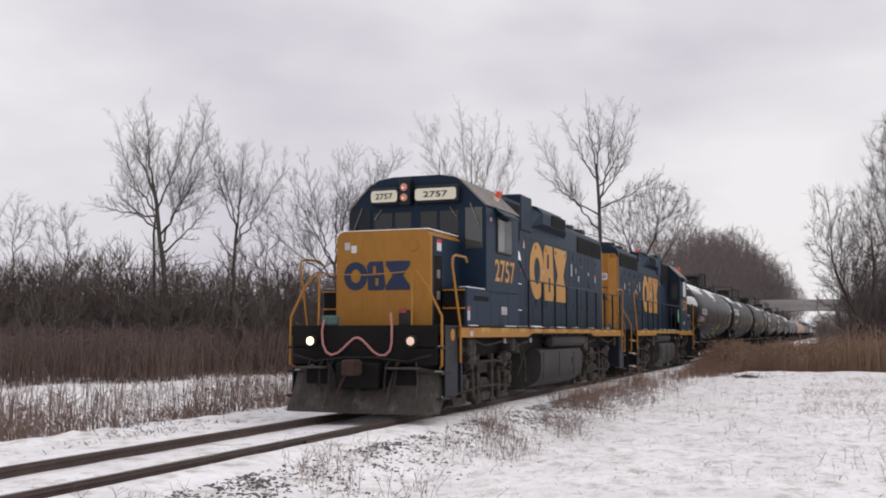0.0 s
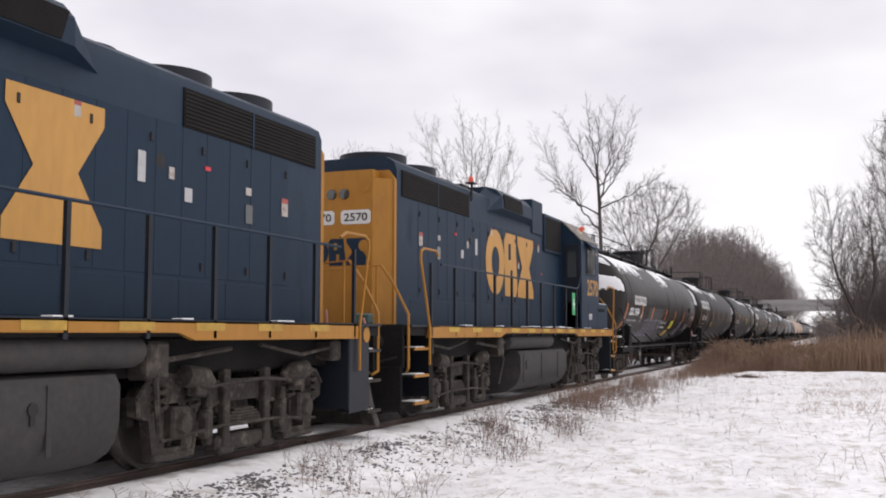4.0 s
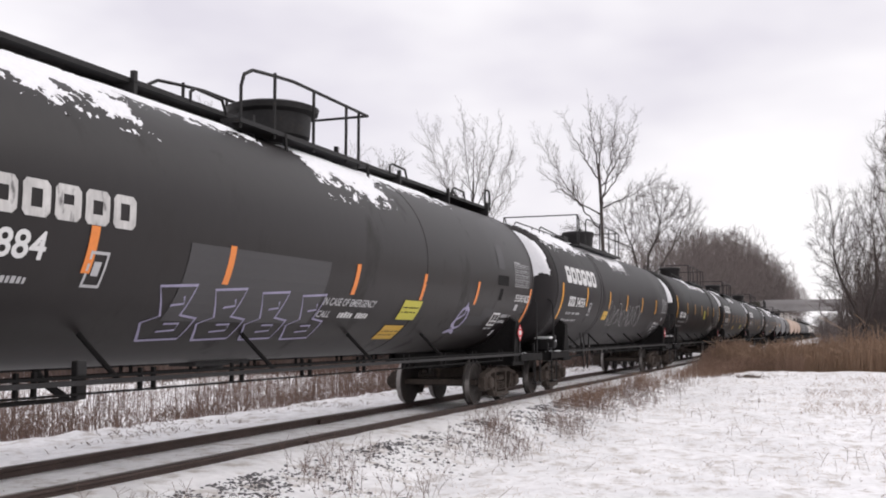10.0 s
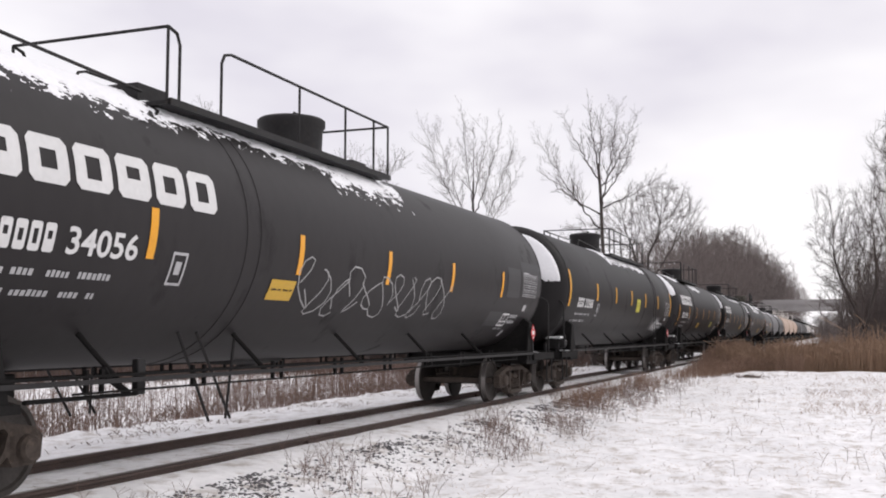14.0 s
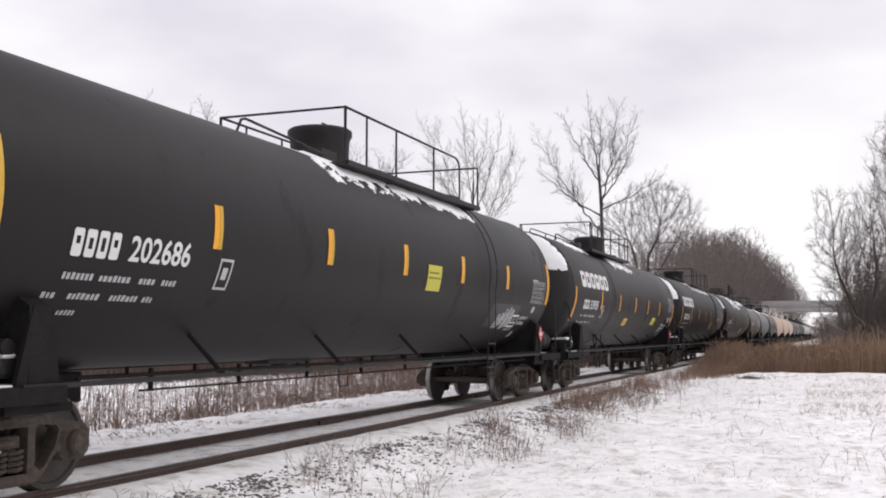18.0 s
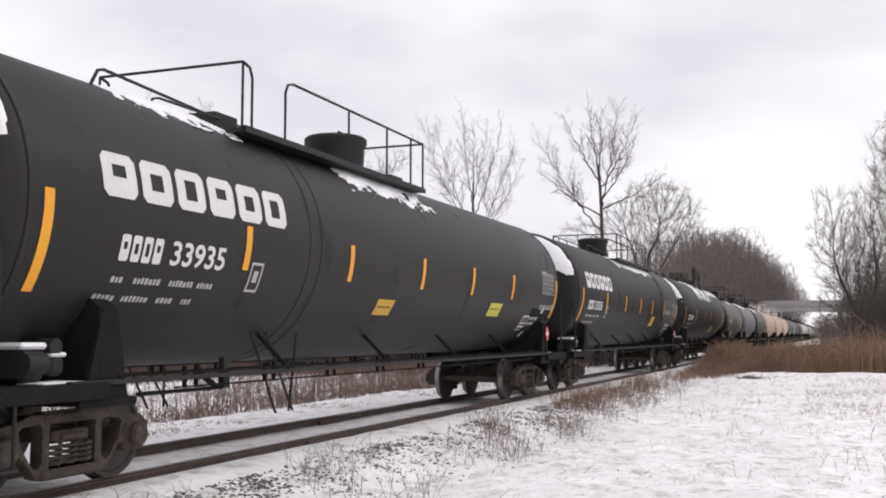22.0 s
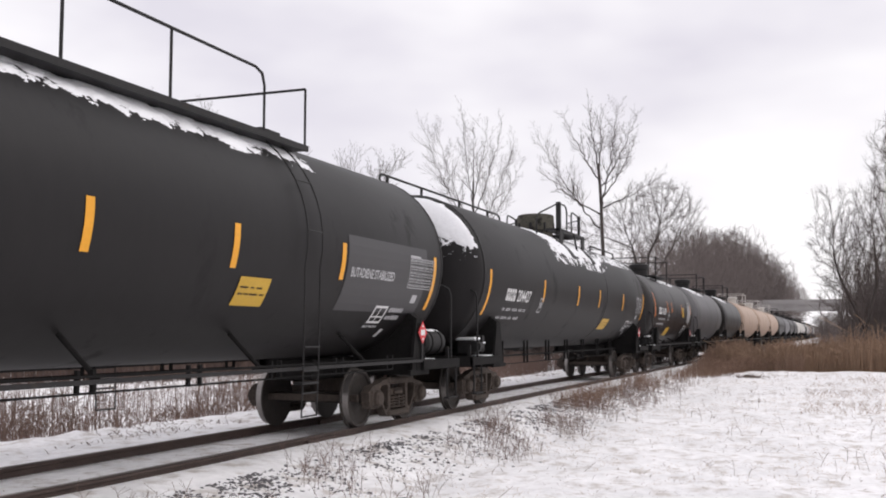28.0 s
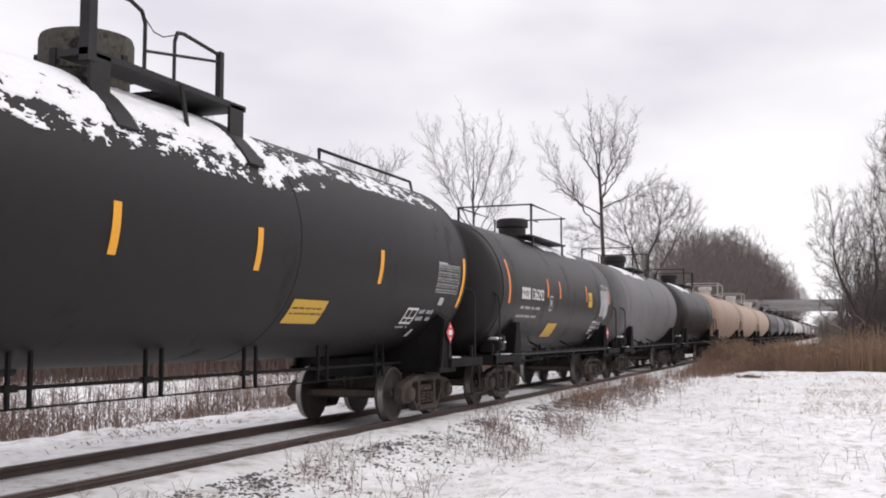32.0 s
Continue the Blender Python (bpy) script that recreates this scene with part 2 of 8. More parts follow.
# ---- mesh helpers ----
class Geo:
    """Collects the vertices and faces of one mesh."""

    def __init__(self):
        self.v, self.f = [], []

    def add(self, v, f):
        k = len(self.v)
        self.v += [tuple(p) for p in v]
        self.f += [tuple(i + k for i in q) for q in f]
        return self

    def box(self, x0, y0, z0, x1, y1, z1):
        x0, x1, y0, y1, z0, z1 = min(x0, x1), max(x0, x1), min(y0, y1), max(y0, y1), min(z0, z1), max(z0, z1)
        return self.add([(x0, y0, z0), (x1, y0, z0), (x1, y1, z0), (x0, y1, z0), (x0, y0, z1), (x1, y0, z1), (x1, y1, z1), (x0, y1, z1)],
                        [(3, 2, 1, 0), (4, 5, 6, 7), (0, 1, 5, 4), (1, 2, 6, 5), (2, 3, 7, 6), (3, 0, 4, 7)])

    def bevelled(self, x0, y0, z0, x1, y1, z1, c=0.02):
        """A box with chamfered edges: three crossing slabs' hull."""
        x0, x1, y0, y1, z0, z1 = min(x0, x1), max(x0, x1), min(y0, y1), max(y0, y1), min(z0, z1), max(z0, z1)
        c = min(c, 0.45 * (x1 - x0), 0.45 * (y1 - y0), 0.45 * (z1 - z0))
        pts = []
        for sx, x in ((1, x0), (-1, x1)):
            for sy, y in ((1, y0), (-1, y1)):
                for sz, z in ((1, z0), (-1, z1)):
                    pts += [(x + sx * c, y + sy * c, z), (x + sx * c, y, z + sz * c), (x, y + sy * c, z + sz * c)]
        bm = bmesh.new()
        vs = [bm.verts.new(p) for p in pts]
        bmesh.ops.convex_hull(bm, input=vs)
        bm.verts.ensure_lookup_table()
        bm.verts.index_update()
        self.add([v.co for v in bm.verts], [[v.index for v in f.verts] for f in bm.faces])
        bm.free()
        return self

    def prism(self, poly, axis, a, b, holes=()):
        """A 2D outline, with holes, pushed from a to b along an axis. Outline axes: x -> (y, z), y -> (x, z), z -> (x, y)."""
        def place(p, w):
            return {"x": (w, p[0], p[1]), "y": (p[0], w, p[1]), "z": (p[0], p[1], w)}[axis]
        from_loops = [list(poly)] + [list(h) for h in holes]
        flat = [p for lp in from_loops for p in lp]
        n = len(flat)
        if holes:
            from mathutils.geometry import tessellate_polygon
            caps = [tuple(t) for t in tessellate_polygon([[Vector((p[0], p[1], 0)) for p in lp] for lp in from_loops])]
        else:
            caps = [tuple(range(n))]
        faces = [tuple(reversed(c)) for c in caps] + [tuple(i + n for i in c) for c in caps]
        k = 0
        for lp in from_loops:
            m = len(lp)
            faces += [(k + i, k + (i + 1) % m, k + (i + 1) % m + n, k + i + n) for i in range(m)]
            k += m
        return self.add([place(p, a) for p in flat] + [place(p, b) for p in flat], faces)

    def tube(self, pts, r, n=6):
        """A round bar along a bent line."""
        pts = [Vector(p) for p in pts]
        v, f, up = [], [], None
        for i, p in enumerate(pts):
            a = (p - pts[i - 1]).normalized() if i else None
            b = (pts[i + 1] - p).normalized() if i < len(pts) - 1 else None
            d = ((a or b) + (b or a)).normalized()
            if up is None:
                up = Vector((0, 0, 1)) if abs(d.z) < 0.9 else Vector((1, 0, 0))
            s = d.cross(up).normalized()
            up = s.cross(d).normalized()
            w = 1.0 / max(0.5, math.sqrt((1 + (a.dot(b) if a and b else 1)) / 2))
            v += [p + (s * math.cos(2 * math.pi * k / n) + up * math.sin(2 * math.pi * k / n)) * r * w for k in range(n)]
        for i in range(len(pts) - 1):
            f += [(i * n + k, i * n + (k + 1) % n, (i + 1) * n + (k + 1) % n, (i + 1) * n + k) for k in range(n)]
        f += [tuple(reversed(range(n))), tuple(range((len(pts) - 1) * n, len(pts) * n))]
        return self.add(v, f)

    def lathe(self, prof, axis, at, n=32, closed=True):
        """A profile of (along, radius) turned round an axis through the point at."""
        v, f = [], []
        for a, r in prof:
            for k in range(n):
                c, s = r * math.cos(2 * math.pi * k / n), r * math.sin(2 * math.pi * k / n)
                v.append({"x": (at[0] + a, at[1] + c, at[2] + s), "y": (at[0] + c, at[1] + a, at[2] + s), "z": (at[0] + c, at[1] + s, at[2] + a)}[axis])
        m = len(prof)
        for i in range(m - 1):
            f += [(i * n + k, i * n + (k + 1) % n, (i + 1) * n + (k + 1) % n, (i + 1) * n + k) for k in range(n)]
        if closed:
            f += [tuple(range(n)), tuple(reversed(range((m - 1) * n, m * n)))]
        return self.add(v, f)

    def mesh(self, name, mat, fix=True, angle=35):
        me = bpy.data.meshes.new(name)
        me.from_pydata(self.v, [], self.f)
        if fix and len(self.f) < 30000:
            bm = bmesh.new()
            bm.from_mesh(me)
            bmesh.ops.recalc_face_normals(bm, faces=bm.faces)
            bm.to_mesh(me)
            bm.free()
        me.materials.append(mat)
        me.polygons.foreach_set("use_smooth", [True] * len(me.polygons))
        me.set_sharp_from_angle(angle=radians(angle))
        return me


def part(name, geo, mat, parent=None, label="", at=None, fix=True):
    """Links a Geo, or a shared mesh, as one mesh object under a thing or a part."""
    ob = new(name, geo if isinstance(geo, bpy.types.Mesh) else geo.mesh(name, mat, fix))
    if parent:
        ob.parent = parent
    if at:
        ob.location = at
    if label:
        tagged(ob, label=label)
    return ob


def thing(name, label, category, group="", kind="", at=(0, 0, 0)):
    ob = new(name)
    ob.empty_display_size = 0.3
    ob.location = at
    return tagged(ob, label, category, group, kind)


def np_mesh(name, verts, quads, mat):
    """A large mesh from arrays."""
    me = bpy.data.meshes.new(name)
    nf, k = quads.shape
    me.vertices.add(len(verts))
    me.vertices.foreach_set("co", np.ascontiguousarray(verts, dtype=np.float32).ravel())
    me.loops.add(nf * k)
    me.loops.foreach_set("vertex_index", np.ascontiguousarray(quads, dtype=np.int32).ravel())
    me.polygons.add(nf)
    me.polygons.foreach_set("loop_start", np.arange(0, nf * k, k, dtype=np.int32))
    me.update(calc_edges=True)
    me.materials.append(mat)
    me.polygons.foreach_set("use_smooth", np.ones(nf, dtype=bool))
    return me


def strands(p, r, n=3):
    """Bent tapered bars: p is (count, rings, 3), r is (count, rings). Returns vertices and quads."""
    c, m, _ = p.shape
    d = np.gradient(p, axis=1)
    d /= np.linalg.norm(d, axis=2, keepdims=True) + 1e-9
    ref = np.where(np.abs(d[..., 2:3]) < 0.9, np.array([0, 0, 1.0]), np.array([1.0, 0, 0]))
    s = np.cross(d, ref)
    s /= np.linalg.norm(s, axis=2, keepdims=True) + 1e-9
    u = np.cross(s, d)
    a = 2 * np.pi * np.arange(n) / n
    v = p[:, :, None, :] + r[:, :, None, None] * (s[:, :, None, :] * np.cos(a)[None, None, :, None] + u[:, :, None, :] * np.sin(a)[None, None, :, None])
    i, j, k = np.meshgrid(np.arange(c), np.arange(m - 1), np.arange(n), indexing="ij")
    base = i * m * n + j * n
    q = np.stack([base + k, base + (k + 1) % n, base + n + (k + 1) % n, base + n + k], -1)
    return v.reshape(-1, 3), q.reshape(-1, 4)


# ---- ground and track ----
def smooth(a, b, x):
    t = np.clip((x - a) / (b - a), 0, 1)
    return t * t * (3 - 2 * t)


def wobble(x, y, f, seed):
    rng = np.random.RandomState(seed)
    out = np.zeros_like(x)
    for k in range(7):
        a, w, ph = rng.uniform(0, math.pi), f * rng.uniform(0.6, 2.2), rng.uniform(0, 6.28)
        out += np.sin((x * math.cos(a) + y * math.sin(a)) * w + ph) / 7
    return out


def ground_z(x, y):
    """The height of the snow: a low bed under the rails, a verge towards the camera, a ditch and a field beyond."""
    x, y = np.asarray(x, float), np.asarray(y, float)
    z = np.full_like(x + y, -0.125)
    z = z - 0.24 * smooth(1.35, 3.2, -y) - 0.05 * smooth(3, 9, -y)
    z = z - 0.06 * smooth(1.2, 2.5, y) - 0.26 * smooth(3.6, 5.6, y)
    off = smooth(1.5, 3.0, np.abs(y))
    z = z + off * (0.055 * wobble(x, y, 1.1, 3) + 0.045 * wobble(x, y, 3.2, 4) + 0.03 * wobble(x, y, 8.0, 6)) + 0.012 * wobble(x, y, 5.5, 5) * smooth(0.9, 1.6, np.abs(y))
    z = z + 0.012 * wobble(x, y, 2.6, 8) * (1 - off)
    z = z + 0.06 * np.abs(wobble(x, y, 6.0, 9)) * smooth(1.7, 2.4, y) * (1 - smooth(4.2, 5.0, y))
    # snow thrown up against the outer face of the near rail
    z = z + (0.05 + 0.012 * wobble(x, y, 3.0, 12)) * smooth(0.74, 0.84, -y) * (1 - smooth(1.05, 1.7, -y))
    # a low rise along the far edge of the near field, and the marsh behind it
    edge = 46.5 + 1.2 * np.sin(y * 0.5) + 0.25 * (y + 10)
    near = smooth(2.6, 4.5, -y) * smooth(36, 44, x)
    z = z + near * 0.20 * np.exp(-((x - edge) / 2.2) ** 2) - smooth(2.6, 4.0, -y) * 0.55 * smooth(0.8, 4, x - edge)
    return z


def axis_lines(dense):
    out = []
    for a, b, s in dense:
        out += list(np.arange(a, b, s))
    return np.array(out)


gx = axis_lines([(-900, -100, 100), (-100, -10, 10), (-10, 4, 1), (4, 30, 0.16), (30, 56, 0.3), (56, 120, 2), (120, 400, 20), (400, 3000, 200)])
gy = axis_lines([(-1500, -200, 130), (-200, -40, 20), (-40, -14, 2), (-14, -4, 0.3), (-4, -1.2, 0.12), (-1.2, 1.3, 0.1), (1.3, 6.5, 0.15), (6.5, 24, 0.6), (24, 60, 3), (60, 260, 20), (260, 3000, 180)])
GX, GY = np.meshgrid(gx, gy, indexing="ij")
GZ = ground_z(GX, GY)
nx, ny = GX.shape
ii, jj = np.meshgrid(np.arange(nx - 1), np.arange(ny - 1), indexing="ij")
k0 = ii * ny + jj
ground_me = np_mesh("ground", np.stack([GX, GY, GZ], -1).reshape(-1, 3), np.stack([k0, k0 + ny, k0 + ny + 1, k0 + 1], -1).reshape(-1, 4), FIELD)
tagged(new("ground", ground_me), "snow-covered field and verge with bits of dead grass showing through", "ground", kind="structure")

track = thing("railway_track", "rusty steel rails on snow-buried wooden ties", "railway track", kind="structure")
for side in (-1, 1):
    y0 = side * 0.7525
    prof = [(-0.070, -0.185), (0.070, -0.185), (0.070, -0.170), (0.012, -0.150), (0.010, -0.045), (0.036, -0.034), (0.036, -0.004), (0.030, 0.0),
            (-0.030, 0.0), (-0.036, -0.004), (-0.036, -0.034), (-0.010, -0.045), (-0.012, -0.150), (-0.070, -0.170)]
    xs = [-60, -20] + [i * 1.5 for i in range(0, 60)] + [100, 150, 300, 700]
    g = Geo()
    for a, b in zip(xs, xs[1:]):
        za, zb = (0.010 * math.sin(q * 0.55 + side) - 0.006 if 0 < q < 90 else -0.004 for q in (a, b))
        ya, yb = (0.012 * math.sin(q * 0.4 + 2 * side) if 0 < q < 90 else 0 for q in (a, b))
        n = len(prof)
        g.add([(a, y0 + ya + p[0], za + p[1]) for p in prof] + [(b, y0 + yb + p[0], zb + p[1]) for p in prof],
              [(i, (i + 1) % n, (i + 1) % n + n, i + n) for i in range(n)])
    part("rail", g, RUST, track, "rusty steel rail")
    part("rail_head", Geo().box(-60, y0 - 0.022, -0.002, 300, y0 + 0.022, 0.0075), RAILTOP, track, "worn bright running surface")
tie_me = Geo().bevelled(-0.11, -1.3, -0.34, 0.11, 1.3, -0.150, 0.012).mesh("tie", TIEWOOD)
bar_me = Geo().bevelled(-0.45, -0.02, -0.15, 0.45, 0.02, -0.05, 0.008).mesh("joint_bar", RUST)
rnd = random.Random(5)
for i in range(150):
    t = part("tie", tie_me, None, track, at=(3 + i * 0.54 + rnd.uniform(-0.03, 0.03), rnd.uniform(-0.05, 0.05), rnd.choice((-0.06, -0.05, -0.04, 0.0))))
    t.rotation_euler = (rnd.uniform(-0.012, 0.012), 0, rnd.uniform(-0.02, 0.02))
for x, s in ((13.4, -1), (16.6, 1), (25.0, 1), (31.0, -1), (8.1, 1)):
    for o in (-0.045, 0.045):
        part("joint_bar", bar_me, None, track, at=(x, s * 0.7525 + o, 0))

# ballast stones lying open on the near shoulder
rs = np.random.RandomState(11)
cnt = 13000
bx = rs.uniform(7.5, 32, cnt)
by = -1.25 - np.abs(rs.normal(0, 0.62, cnt)) - 0.32
keep = (0.5 * wobble(bx, by, 1.6, 21) + 0.6 * wobble(bx, by, 6.0, 22) + rs.uniform(-0.4, 0.4, cnt)) > 0.14
bx, by = bx[keep], by[keep]
cube = np.array([(-1, -1, -1), (1, -1, -1), (1, 1, -1), (-1, 1, -1), (-1, -1, 1), (1, -1, 1), (1, 1, 1), (-1, 1, 1)], float)
cq = np.array([(3, 2, 1, 0), (4, 5, 6, 7), (0, 1, 5, 4), (1, 2, 6, 5), (2, 3, 7, 6), (3, 0, 4, 7)])
size = rs.uniform(0.005, 0.021, (len(bx), 1, 3)) * np.array([1.2, 1, 0.7])
sv = cube[None] * size * rs.uniform(0.35, 1.35, (len(bx), 8, 3))
ang = rs.uniform(0, 6.28, len(bx))
rot = np.stack([np.cos(ang), -np.sin(ang), np.sin(ang), np.cos(ang)], -1).reshape(-1, 2, 2)
sv[..., :2] = np.einsum("nij,nkj->nki", rot, sv[..., :2])
sv += np.stack([bx, by, ground_z(bx, by) + rs.uniform(-0.006, 0.006, len(bx))], -1)[:, None]
sq = (cq[None] + 8 * np.arange(len(bx))[:, None, None]).reshape(-1, 4)
me = np_mesh("ballast", sv.reshape(-1, 3), sq, STONE)
me.polygons.foreach_set("use_smooth", np.zeros(len(me.polygons), bool))
tagged(new("ballast", me), "dark loose ballast stones poking out of the snow beside the track", "ballast", kind="stuff")


def stems(name, label, mat, x, y, h, r, seed, lean=0.16, side=0, head=0.0, category="weeds", sink=0.03, rings=4):
    """Thin dead stalks, each bent, with side twigs and a thicker seed head."""
    rg = np.random.RandomState(seed)
    n = len(x)
    base = np.stack([x, y, ground_z(x, y) - sink], -1)
    d = np.stack([rg.normal(0, lean, n), rg.normal(0, lean, n), np.ones(n)], -1) * h[:, None]
    bend = np.stack([rg.normal(0, lean, n), rg.normal(0, lean, n), np.zeros(n)], -1) * h[:, None]
    tt = np.array([0, 0.4, 0.75, 1.0] if rings == 4 else [0, 0.65, 1.0])
    p = base[:, None] + d[:, None] * tt[None, :, None] + bend[:, None] * (tt ** 2)[None, :, None]
    rr = r[:, None] * np.array([1.0, 0.8, 0.7 + head, 0.35 + head * 0.8] if rings == 4 else [1.0, 0.7 + head, 0.35 + head * 0.6])[None]
    vs, qs = [], []
    v, q = strands(p, rr)
    vs.append(v), qs.append(q)
    off = len(v)
    for _ in range(side):
        f = rg.uniform(0.35, 0.95, n)
        a = base + d * f[:, None] + bend * (f ** 2)[:, None]
        e = np.stack([rg.normal(0, 0.22, n), rg.normal(0, 0.22, n), rg.uniform(0.08, 0.32, n)], -1) * h[:, None]
        p2 = np.stack([a, a + e * 0.55, a + e] if rings == 4 else [a, a + e], 1)
        v, q = strands(p2, r[:, None] * np.array([0.6, 0.5, 0.4 + head] if rings == 4 else [0.6, 0.4 + head])[None])
        vs.append(v), qs.append(q + off)
        off += len(v)
    ob = new(name, np_mesh(name, np.concatenate(vs), np.concatenate(qs), mat))
    return tagged(ob, label, category, kind="stuff")


def scatter(n, x0, x1, y0, y1, seed, f=0.0, cut=0.0):
    rg = np.random.RandomState(seed)
    x, y = rg.uniform(x0, x1, n), rg.uniform(y0, y1, n)
    if f:
        k = wobble(x, y, f, seed + 50) + rg.uniform(-0.2, 0.2, n) > cut
        x, y = x[k], y[k]
    return x, y, rg


# the ditch row of tall dead weeds beyond the track
x, y, rg = scatter(5600, 7, 46, 4.3, 8.2, 31, 0.7, -0.16)
stems("tall_weeds", "tall dead brown weed stalks in the snowy ditch", WEED, x, y, rg.uniform(0.35, 1.05, len(x)), rg.uniform(0.0035, 0.0065, len(x)), 32, 0.07, 3, 0.5)
x, y, rg = scatter(5000, 7, 46, 4.0, 7.0, 33, 0.9, -0.02)
stems("weed_litter", "short matted dead brown growth at the foot of the ditch weeds", WEED, x, y, rg.uniform(0.10, 0.40, len(x)), rg.uniform(0.005, 0.011, len(x)), 34, 0.3, 2, 0.2)
x, y, rg = scatter(1800, 46, 110, 3.6, 8.2, 35)
stems("track_side_weeds", "dead weeds along the far side of the track", WEED, x, y, rg.uniform(0.4, 1.0, len(x)), rg.uniform(0.010, 0.02, len(x)), 36, 0.12, 2, 0.3, rings=3)
x, y, rg = scatter(3800, 6, 46, 2.3, 4.4, 37, 1.4, 0.02)
stems("bank_litter", "low matted dead grass on the snowy bank beyond the rails", WEED, x, y, rg.uniform(0.02, 0.10, len(x)), rg.uniform(0.003, 0.008, len(x)), 38, 0.7, 1, 0.2, rings=3)
x, y, rg = scatter(900, 6, 46, -0.6, 0.6, 39, 1.8, 0.1)
stems("track_litter", "bits of dead grass in the snow between the rails", WEED, x, y, rg.uniform(0.01, 0.05, len(x)), rg.uniform(0.002, 0.005, len(x)), 40, 0.8, 0, 0.0, rings=3)
# near shoulder: thin upright stalks and bushy tufts
x, y, rg = scatter(2800, 7.2, 34, -3.6, -1.6, 41, 2.2, 0.14)
stems("shoulder_stalks", "thin dry stalks standing in the stony snow beside the track", WEED, x, y, rg.uniform(0.10, 0.42, len(x)), rg.uniform(0.0018, 0.0042, len(x)), 42, 0.22, 4, 0.2)
x, y, rg = scatter(1500, 23, 40, -2.7, -1.75, 43, 1.6, 0.10)
stems("shoulder_tufts", "dense dead brown grass tufts beside the rails", REEDRED, x, y, rg.uniform(0.14, 0.46, len(x)), rg.uniform(0.002, 0.0045, len(x)), 44, 0.16, 2, 0.2)
x, y, rg = scatter(900, 22, 36, -2.5, -1.8, 143, 1.3, 0.16)
stems("tan_tufts", "tan dead grass tufts at the edge of the ballast", REEDRED, x, y, rg.uniform(0.15, 0.5, len(x)), rg.uniform(0.003, 0.006, len(x)), 144, 0.14, 2, 0.3)
x, y, rg = scatter(1500, 15, 38, -3.3, -1.9, 45, 2.0, 0.28)
stems("brown_tufts", "upright reddish-brown weed clumps at the edge of the snow", WEED, x, y, rg.uniform(0.12, 0.42, len(x)), rg.uniform(0.002, 0.0048, len(x)), 46, 0.13, 2, 0.3)
# dry grass flecks over the near field
x, y, rg = scatter(18000, 9, 47, -14, -2.6, 47, 0.8, 0.02)
stems("field_grass", "sparse dry grass blades poking through the snow", STRAW, x, y, rg.uniform(0.02, 0.06, len(x)), rg.uniform(0.0015, 0.004, len(x)), 48, 0.6, 0, 0.0, "grass", 0.015, rings=3)
x, y, rg = scatter(3000, 9, 47, -14, -2.8, 49, 0.9, 0.08)
stems("field_weeds", "scattered dead weed stalks in the snowy field", WEED, x, y, rg.uniform(0.03, 0.14, len(x)) * rg.uniform(0.5, 1.2, len(x)), rg.uniform(0.002, 0.004, len(x)), 50, 0.5, 1, 0.2, rings=3)
x, y, rg = scatter(6500, 22, 47, -16, -7.0, 61, 0.9, 0.06)
stems("tan_grass_patch", "thin patches of tan grass in the snowy field", REED, x, y, rg.uniform(0.04, 0.20, len(x)), rg.uniform(0.002, 0.005, len(x)), 62, 0.35, 1, 0.1, "grass", 0.015, rings=3)
clod = np.random.RandomState(63)
ang, rad = np.meshgrid(np.linspace(0, 2 * math.pi, 29), np.linspace(0, 1, 9), indexing="ij")
bump = (1 - rad ** 2) * (0.02 + 0.13 * clod.rand(*rad.shape) * (0.6 + 0.4 * np.sin(3 * ang + 1)))
bump[-1] = bump[0]
CX, CY = 44.4 + 0.62 * rad * (1 + 0.25 * np.sin(2 * ang)) * np.cos(ang), -4.4 + 0.62 * rad * np.sin(ang)
CZ = ground_z(CX, CY) + bump - 0.03
na, nr = ang.shape
ii, jj = np.meshgrid(np.arange(na - 1), np.arange(nr - 1), indexing="ij")
k0 = ii * nr + jj
earth = new("earth_clod", np_mesh("earth_clod", np.stack([CX, CY, CZ], -1).reshape(-1, 3), np.stack([k0, k0 + nr, k0 + nr + 1, k0 + 1], -1).reshape(-1, 4), TIEWOOD))
tagged(earth, "low clod of bare dark earth showing through the snow", "earth mound")
x, y = 44.3 + clod.normal(0, 0.5, 90), -4.5 + clod.normal(0, 0.55, 90)
stems("clod_weeds", "dead weed stalks round the bare earth clod", WEED, x, y, clod.uniform(0.03, 0.2, 90), clod.uniform(0.004, 0.008, 90), 64, 0.5, 1, 0.2, rings=3)
x, y, rg = scatter(420, 14, 45, -15, -3.6, 65, 0.9, 0.1)
stems("field_stalks", "single dry stalks standing up out of the field's snow", WEED, x, y, rg.uniform(0.08, 0.34, len(x)), rg.uniform(0.0025, 0.005, len(x)), 66, 0.2, 3, 0.3)
x, y, rg = scatter(10000, 8.5, 40, -13, -2.9, 67, 1.3, 0.05)
stems("field_stubble", "short grey-brown grass stubble in the snow", WEED, x, y, rg.uniform(0.015, 0.05, len(x)), rg.uniform(0.001, 0.0024, len(x)), 68, 0.7, 0, 0.0, "grass", 0.01, rings=3)
